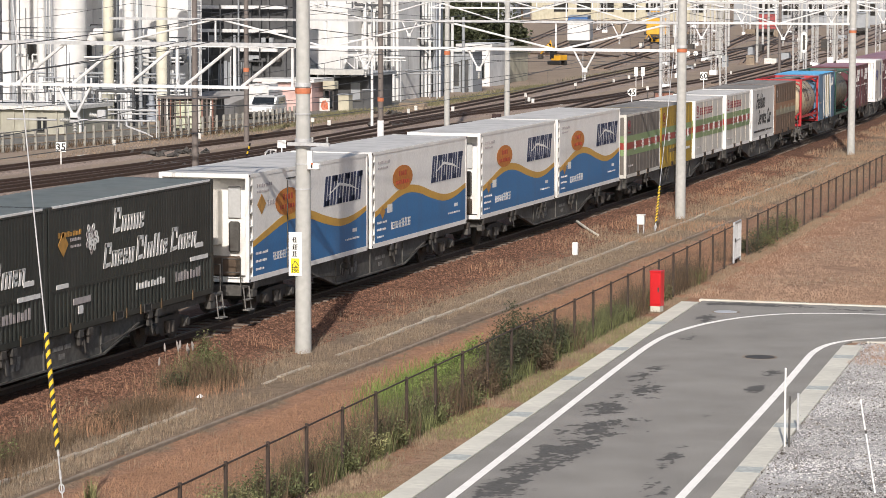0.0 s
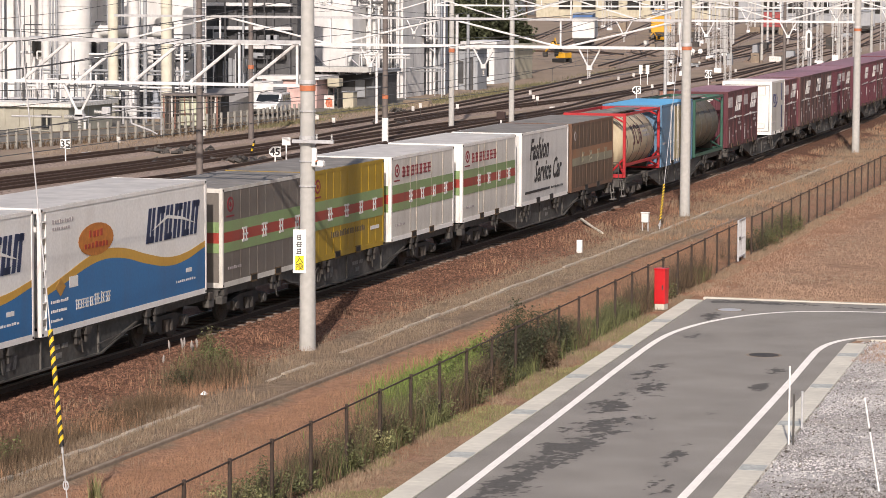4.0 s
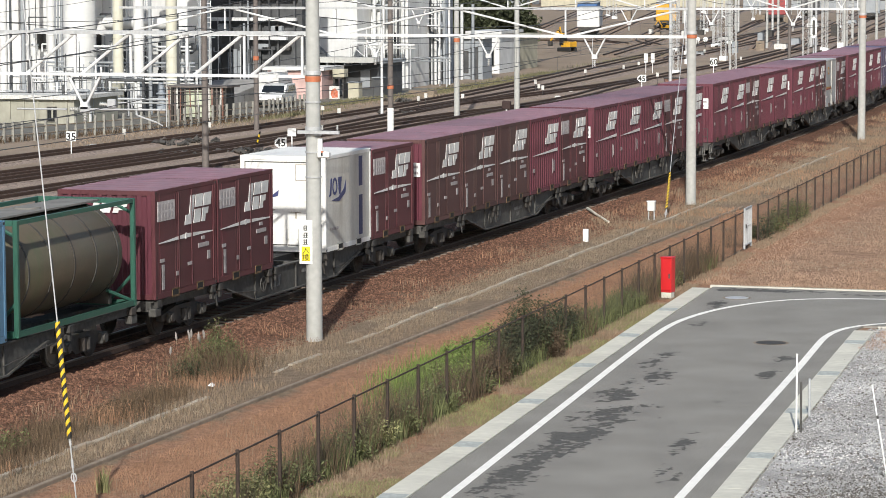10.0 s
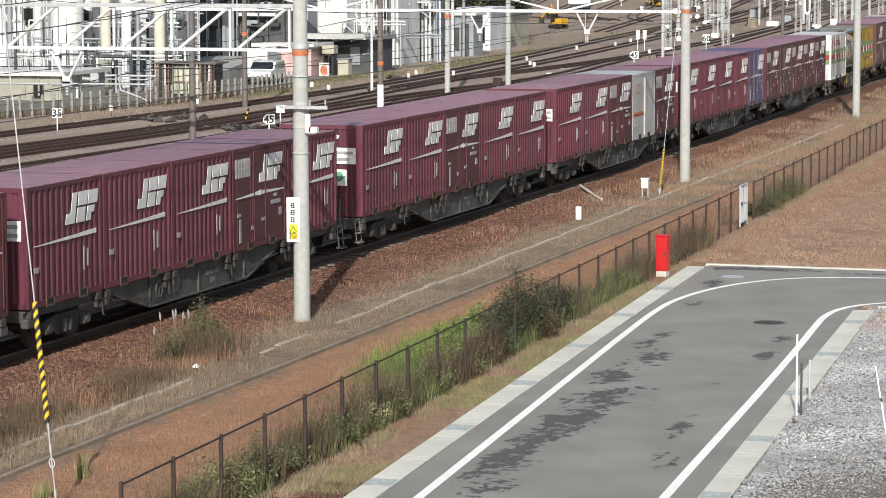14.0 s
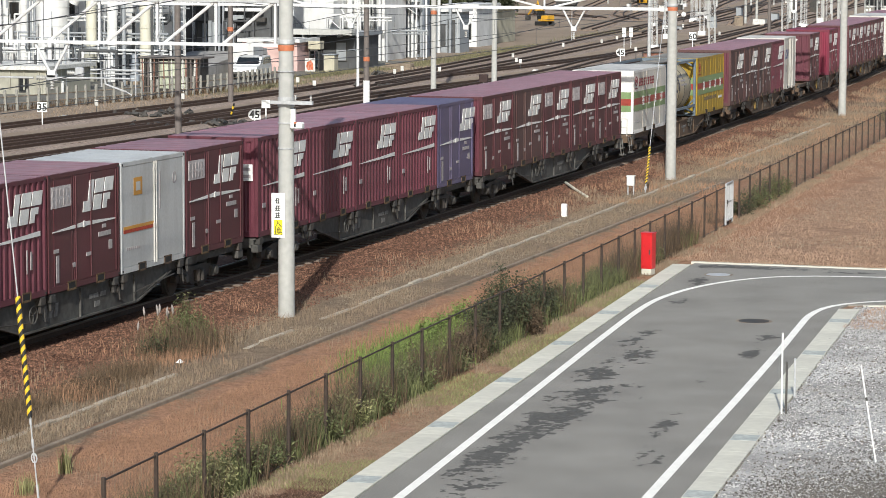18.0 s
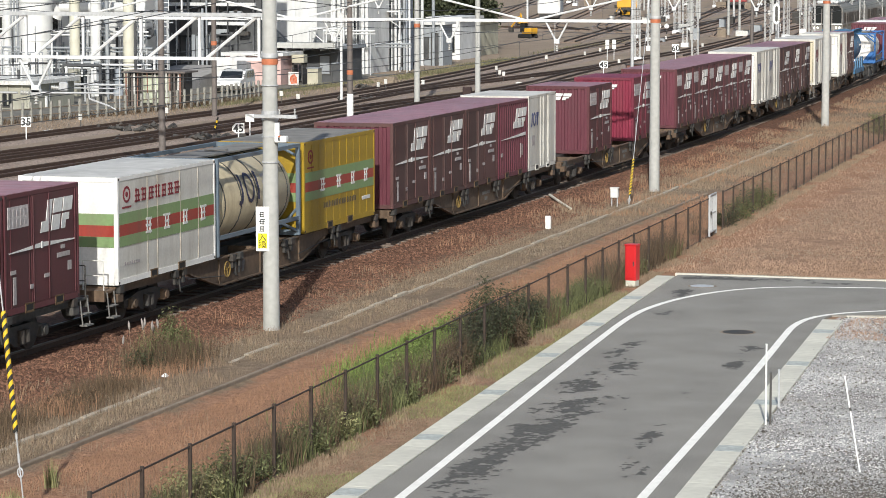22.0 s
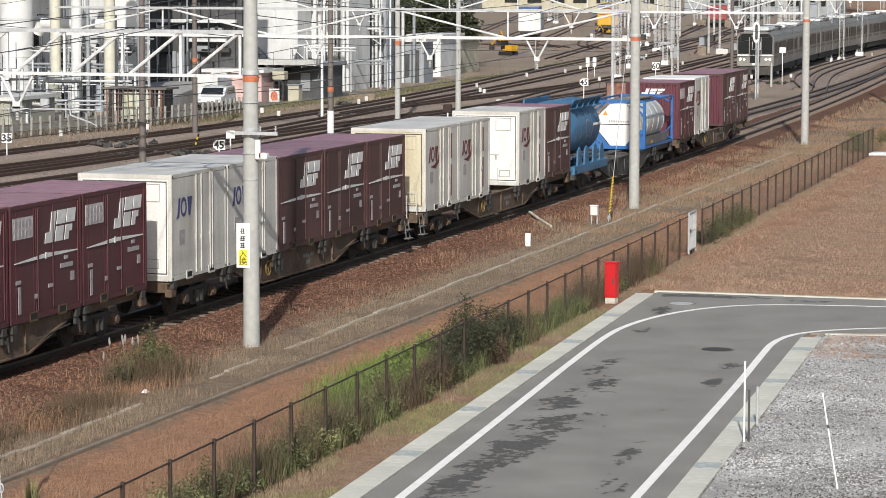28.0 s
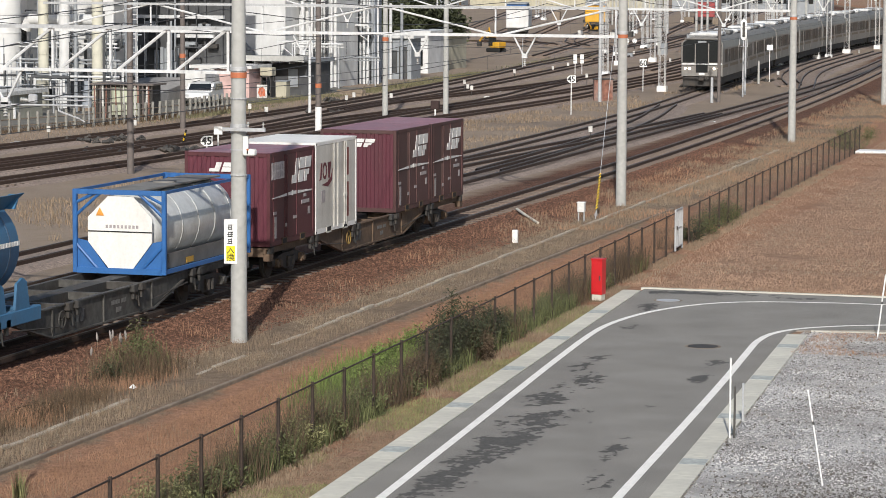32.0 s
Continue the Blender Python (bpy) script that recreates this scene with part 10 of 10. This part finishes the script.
def tree(x, y, h, w, seed, label):
    """A tapered trunk, limbs, and a crown of many leaf clumps with gaps."""
    r = random.Random(seed)
    root = thing("tree", label, "tree", Matrix.Translation((x, y, -0.4)))
    wood = Shape().tube((0, 0, 0), (0, 0, h * 0.45), 0.25, 8, 0.14)
    v, f = [], []
    for k in range(9):
        a = r.uniform(0, 6.28)
        tip = Vector((math.cos(a) * w * r.uniform(0.3, 0.9), math.sin(a) * w * r.uniform(0.3, 0.9), h * r.uniform(0.45, 0.95)))
        wood.tube((0, 0, h * r.uniform(0.25, 0.45)), tip, 0.09, 5, 0.03)
        for i in range(330):
            p = tip + Vector((r.gauss(0, w * 0.24), r.gauss(0, w * 0.24), r.gauss(0, h * 0.11)))
            if p.z < 0.3:
                continue
            q = Euler((r.uniform(-1, 1), r.uniform(-1, 1), r.uniform(0, 6.28))).to_matrix()
            s = r.uniform(0.12, 0.3)
            n = len(v)
            v += [p + q @ Vector(c) for c in ((-s, 0, 0), (0, -s * 0.5, s * 0.2), (s, 0, 0), (0, s * 0.5, s * 0.2))]
            f.append((n, n + 1, n + 2, n + 3))
    part("trunk", wood, M_BROWNSTEM, root)
    tagged(part("crown", Shape().add(v, f), M_DARKWEED, root), kind="stuff")


for k, (x, y, h, w) in enumerate(((250, 46.5, 5.5, 1.8), (256, 51, 6, 2.4), (262, 54, 7, 2.8), (246, 48.5, 6, 2.2), (270, 58, 7, 3), (300, 66, 7, 3.4), (320, 74, 8, 4), (340, 82, 8, 4))):
    tree(x, y, h, w, 300 + k, "dark green tree beyond the works")
for k in range(24):
    tree(600 + 8 * (k % 5), -20 + k * 11, 9, 5, 400 + k, "distant dark tree beyond the yard")

rk = random.Random(404)
for k in range(26):
    x = rk.uniform(255, 460)
    y = 22 + (x - 200) * rk.uniform(0.08, 0.30)
    h = rk.uniform(0.5, 1.6)
    root = thing("yard_box", "distant grey equipment box beside the yard tracks", "box", Matrix.Translation((x, y, -0.3)))
    part("box_body", Shape().rbox(0, rk.uniform(0.4, 1.2), 0, rk.uniform(0.4, 1.6), 0, h, 0.03), (M_WORKSGREY, M_PLATE, M_UNDER, M_WALLCONC)[k % 4], root)
    part("box_lid", Shape().rbox(-0.04, 0.5, -0.04, 0.5, h, h + 0.05, 0.01), M_SILL, root)

# ---- commuter train ----
PASS = spline([(60, 9.4), (100, 9.6), (128, 9.8), (155, 10.3), (175, 11.2), (198, 12.8), (215, 14.0), (225, 14.9), (241, 16.0), (256, 17.0), (280, 18.2), (312, 19.0), (345, 19.4), (420, 19.8), (560, 21)], 1.0)
PASS_S = [0.0]
for a, b in zip(PASS, PASS[1:]):
    PASS_S.append(PASS_S[-1] + (b - a).length)


def on_pass(s):
    i = max(0, min(len(PASS) - 2, int(np.searchsorted(PASS_S, s)) - 1))
    t = (s - PASS_S[i]) / (PASS_S[i + 1] - PASS_S[i])
    return PASS[i] + (PASS[i + 1] - PASS[i]) * t


M_STAINLESS = material("dull_stainless", (0.26, 0.25, 0.235), 0.45, metal=0.35, grain=6, amount=0.12, dirt=(0.14, 0.12, 0.10), dirt_scale=1.0, dirt_amount=0.5, streak=True)
M_TRAINROOF = material("train_roof_grey", (0.17, 0.17, 0.165), 0.8, grain=4, amount=0.2)
M_STRIPE = material("brown_waist_stripe", (0.16, 0.125, 0.085), 0.5)
M_COACHGLASS = material("dark_coach_glass", (0.012, 0.014, 0.015), 0.35, spec=0.25)
M_HEADLAMP = material("lit_headlamp", (1.0, 0.85, 0.6), 0.3, emit=6.0)


def coach(cab):
    """A stainless commuter coach, 19.6 m; the cab end is at x = 0."""
    L, w = 19.6, 2.9
    root = thing("commuter_coach", "dull stainless commuter coach with dark front and lit headlamps" if cab else "dull stainless commuter coach with dark windows", "train coach", group="commuter train")
    prof = [(-1.45, 0.95), (-1.45, 2.9), (-1.35, 3.35), (-1.0, 3.6), (-0.5, 3.7), (0.5, 3.7), (1.0, 3.6), (1.35, 3.35), (1.45, 2.9), (1.45, 0.95)]
    part("body", Shape().plate_x(prof, 0.12 if cab else 0.05, L - 0.05), M_STAINLESS, root)
    part("roof", Shape().plate_x([(-1.36, 3.36), (-1.0, 3.63), (-0.5, 3.73), (0.5, 3.73), (1.0, 3.63), (1.36, 3.36)], 0.1, L - 0.05), M_TRAINROOF, root)
    part("underframe", Shape().box(0.6, L - 0.6, -1.3, 1.3, 0.45, 0.95), M_UNDER, root)
    for k in range(3):
        xd = 3.2 + k * 6.4
        for s in (-1, 1):
            part("door", Shape().rbox(xd, xd + 1.3, s * 1.455 - 0.012, s * 1.455 + 0.012, 1.0, 2.95, 0.005), M_STAINLESS, root)
            for q in (0.12, 0.72):
                part("door_window", Shape().box(xd + q, xd + q + 0.46, s * 1.472 - 0.008, s * 1.472 + 0.008, 1.9, 2.75), M_COACHGLASS, root)
    for k, (a, b) in enumerate(((1.3, 2.9), (4.9, 6.9), (7.2, 9.2), (11.3, 13.3), (13.6, 15.6), (17.3, 18.9))):
        for s in (-1, 1):
            part("window", Shape().box(a, b, s * 1.456 - 0.008, s * 1.456 + 0.008, 1.9, 2.8), M_COACHGLASS, root)
    for s in (-1, 1):
        part("stripe", Shape().box(0.3, L - 0.1, s * 1.458 - 0.006, s * 1.458 + 0.006, 1.55, 1.75), M_STRIPE, root)
    for k, x in enumerate((4.0, 9.0, 14.0)):
        part("air_conditioner", Shape().rbox(x, x + 2.4, -0.9, 0.9, 3.7, 3.98, 0.08), M_WHITESTEEL if k != 1 else M_TRAINROOF, root)
    for bx in (3.0, L - 3.0):
        bg = part("bogie", Shape().rbox(bx - 1.4, bx + 1.4, -1.15, -0.95, 0.3, 0.7, 0.05).rbox(bx - 1.4, bx + 1.4, 0.95, 1.15, 0.3, 0.7, 0.05).box(bx - 0.3, bx + 0.3, -1, 1, 0.4, 0.8), M_UNDER, root)
        for wx in (-1.05, 1.05):
            for wy in (-0.6, 0.6):
                ob = new("wheel", wheel_mesh)
                ob.parent = bg
                ob.location = (bx + wx, wy, 0.43)
    if cab:
        part("cab_front", Shape().plate_x([(-1.42, 1.95), (-1.42, 2.9), (-1.3, 3.3), (-1.0, 3.5), (1.0, 3.5), (1.3, 3.3), (1.42, 2.9), (1.42, 1.95)], 0.0, 0.14), M_COACHGLASS, root)
        part("gangway_door", Shape().rbox(-0.03, 0.02, -0.42, 0.42, 1.2, 3.2, 0.02), M_COACHGLASS, root)
        part("gangway_frame", Shape().box(-0.06, -0.02, -0.5, -0.43, 1.2, 3.25).box(-0.06, -0.02, 0.43, 0.5, 1.2, 3.25), M_STAINLESS, root)
        part("front_panel", Shape().rbox(-0.03, 0.14, -1.42, 1.42, 1.74, 1.88, 0.03), M_WHITESTEEL, root)
        part("front_panel", Shape().rbox(-0.02, 0.14, -1.42, 1.42, 0.95, 1.7, 0.03), M_STAINLESS, root)
        part("front_roof_edge", Shape().rbox(-0.03, 0.2, -1.25, 1.25, 3.5, 3.6, 0.04), M_STAINLESS, root)
        for s in (-1, 1):
            part("front_pillar", Shape().rbox(-0.02, 0.16, s * 1.40 - 0.06, s * 1.40 + 0.06, 1.9, 3.3, 0.03), M_STAINLESS, root)
        part("skirt", Shape().rbox(0.05, 0.25, -1.35, 1.35, 0.25, 0.95, 0.05), M_UNDER, root)
        part("coupler", Shape().rbox(-0.45, 0.1, -0.2, 0.2, 0.65, 0.95, 0.05), M_UNDER, root)
        part("number_plate", Shape().box(-0.05, -0.025, -0.2, 0.2, 1.05, 1.2), M_SIGN, root)
        for s in (-1, 1):
            for q in (0.86, 1.16):
                part("headlamp", Shape().tube((-0.05, s * q, 1.5), (0.0, s * q, 1.5), 0.085, 12), M_HEADLAMP, root)
        part("destination", Shape().rbox(-0.04, -0.02, -0.3, 0.3, 3.28, 3.42, 0.005), M_WORKSGREY, root)
        part("roof_hood", Shape().rbox(0.5, 3.0, -1.0, 1.0, 3.7, 4.0, 0.1), M_WHITESTEEL, root)
    return root


COACHES = [coach(True)]
mid = coach(False)
COACHES += [mid] + [copy_thing(mid, Matrix.Identity(4)) for _ in range(5)]
# distance along its track of the leading end, second by second
PASS_END = PASS_S[min(range(len(PASS)), key=lambda i: abs(PASS[i].x - 198.0))]


def coach_pose(k, t):
    s = PASS_END + 6.9 * (32 - t) + k * 20.0
    a, b = on_pass(s + 2.5), on_pass(s + 17.0)
    d = (b - a).normalized()
    p = a - d * 2.5
    return pose(p.x, p.y, 0, 0, 0, math.degrees(math.atan2(d.y, d.x)))


def motions():
    times = [i * 1.0 for i in range(33)]
    for ob, u, x, z in MOVERS:
        local = Matrix.Translation((x, 0, z))
        walk(ob, [(t, car_pose(u, t) @ local) for t in times])
    for k, ob in enumerate(COACHES):
        walk(ob, [(t, coach_pose(k, t)) for t in times])


motions()
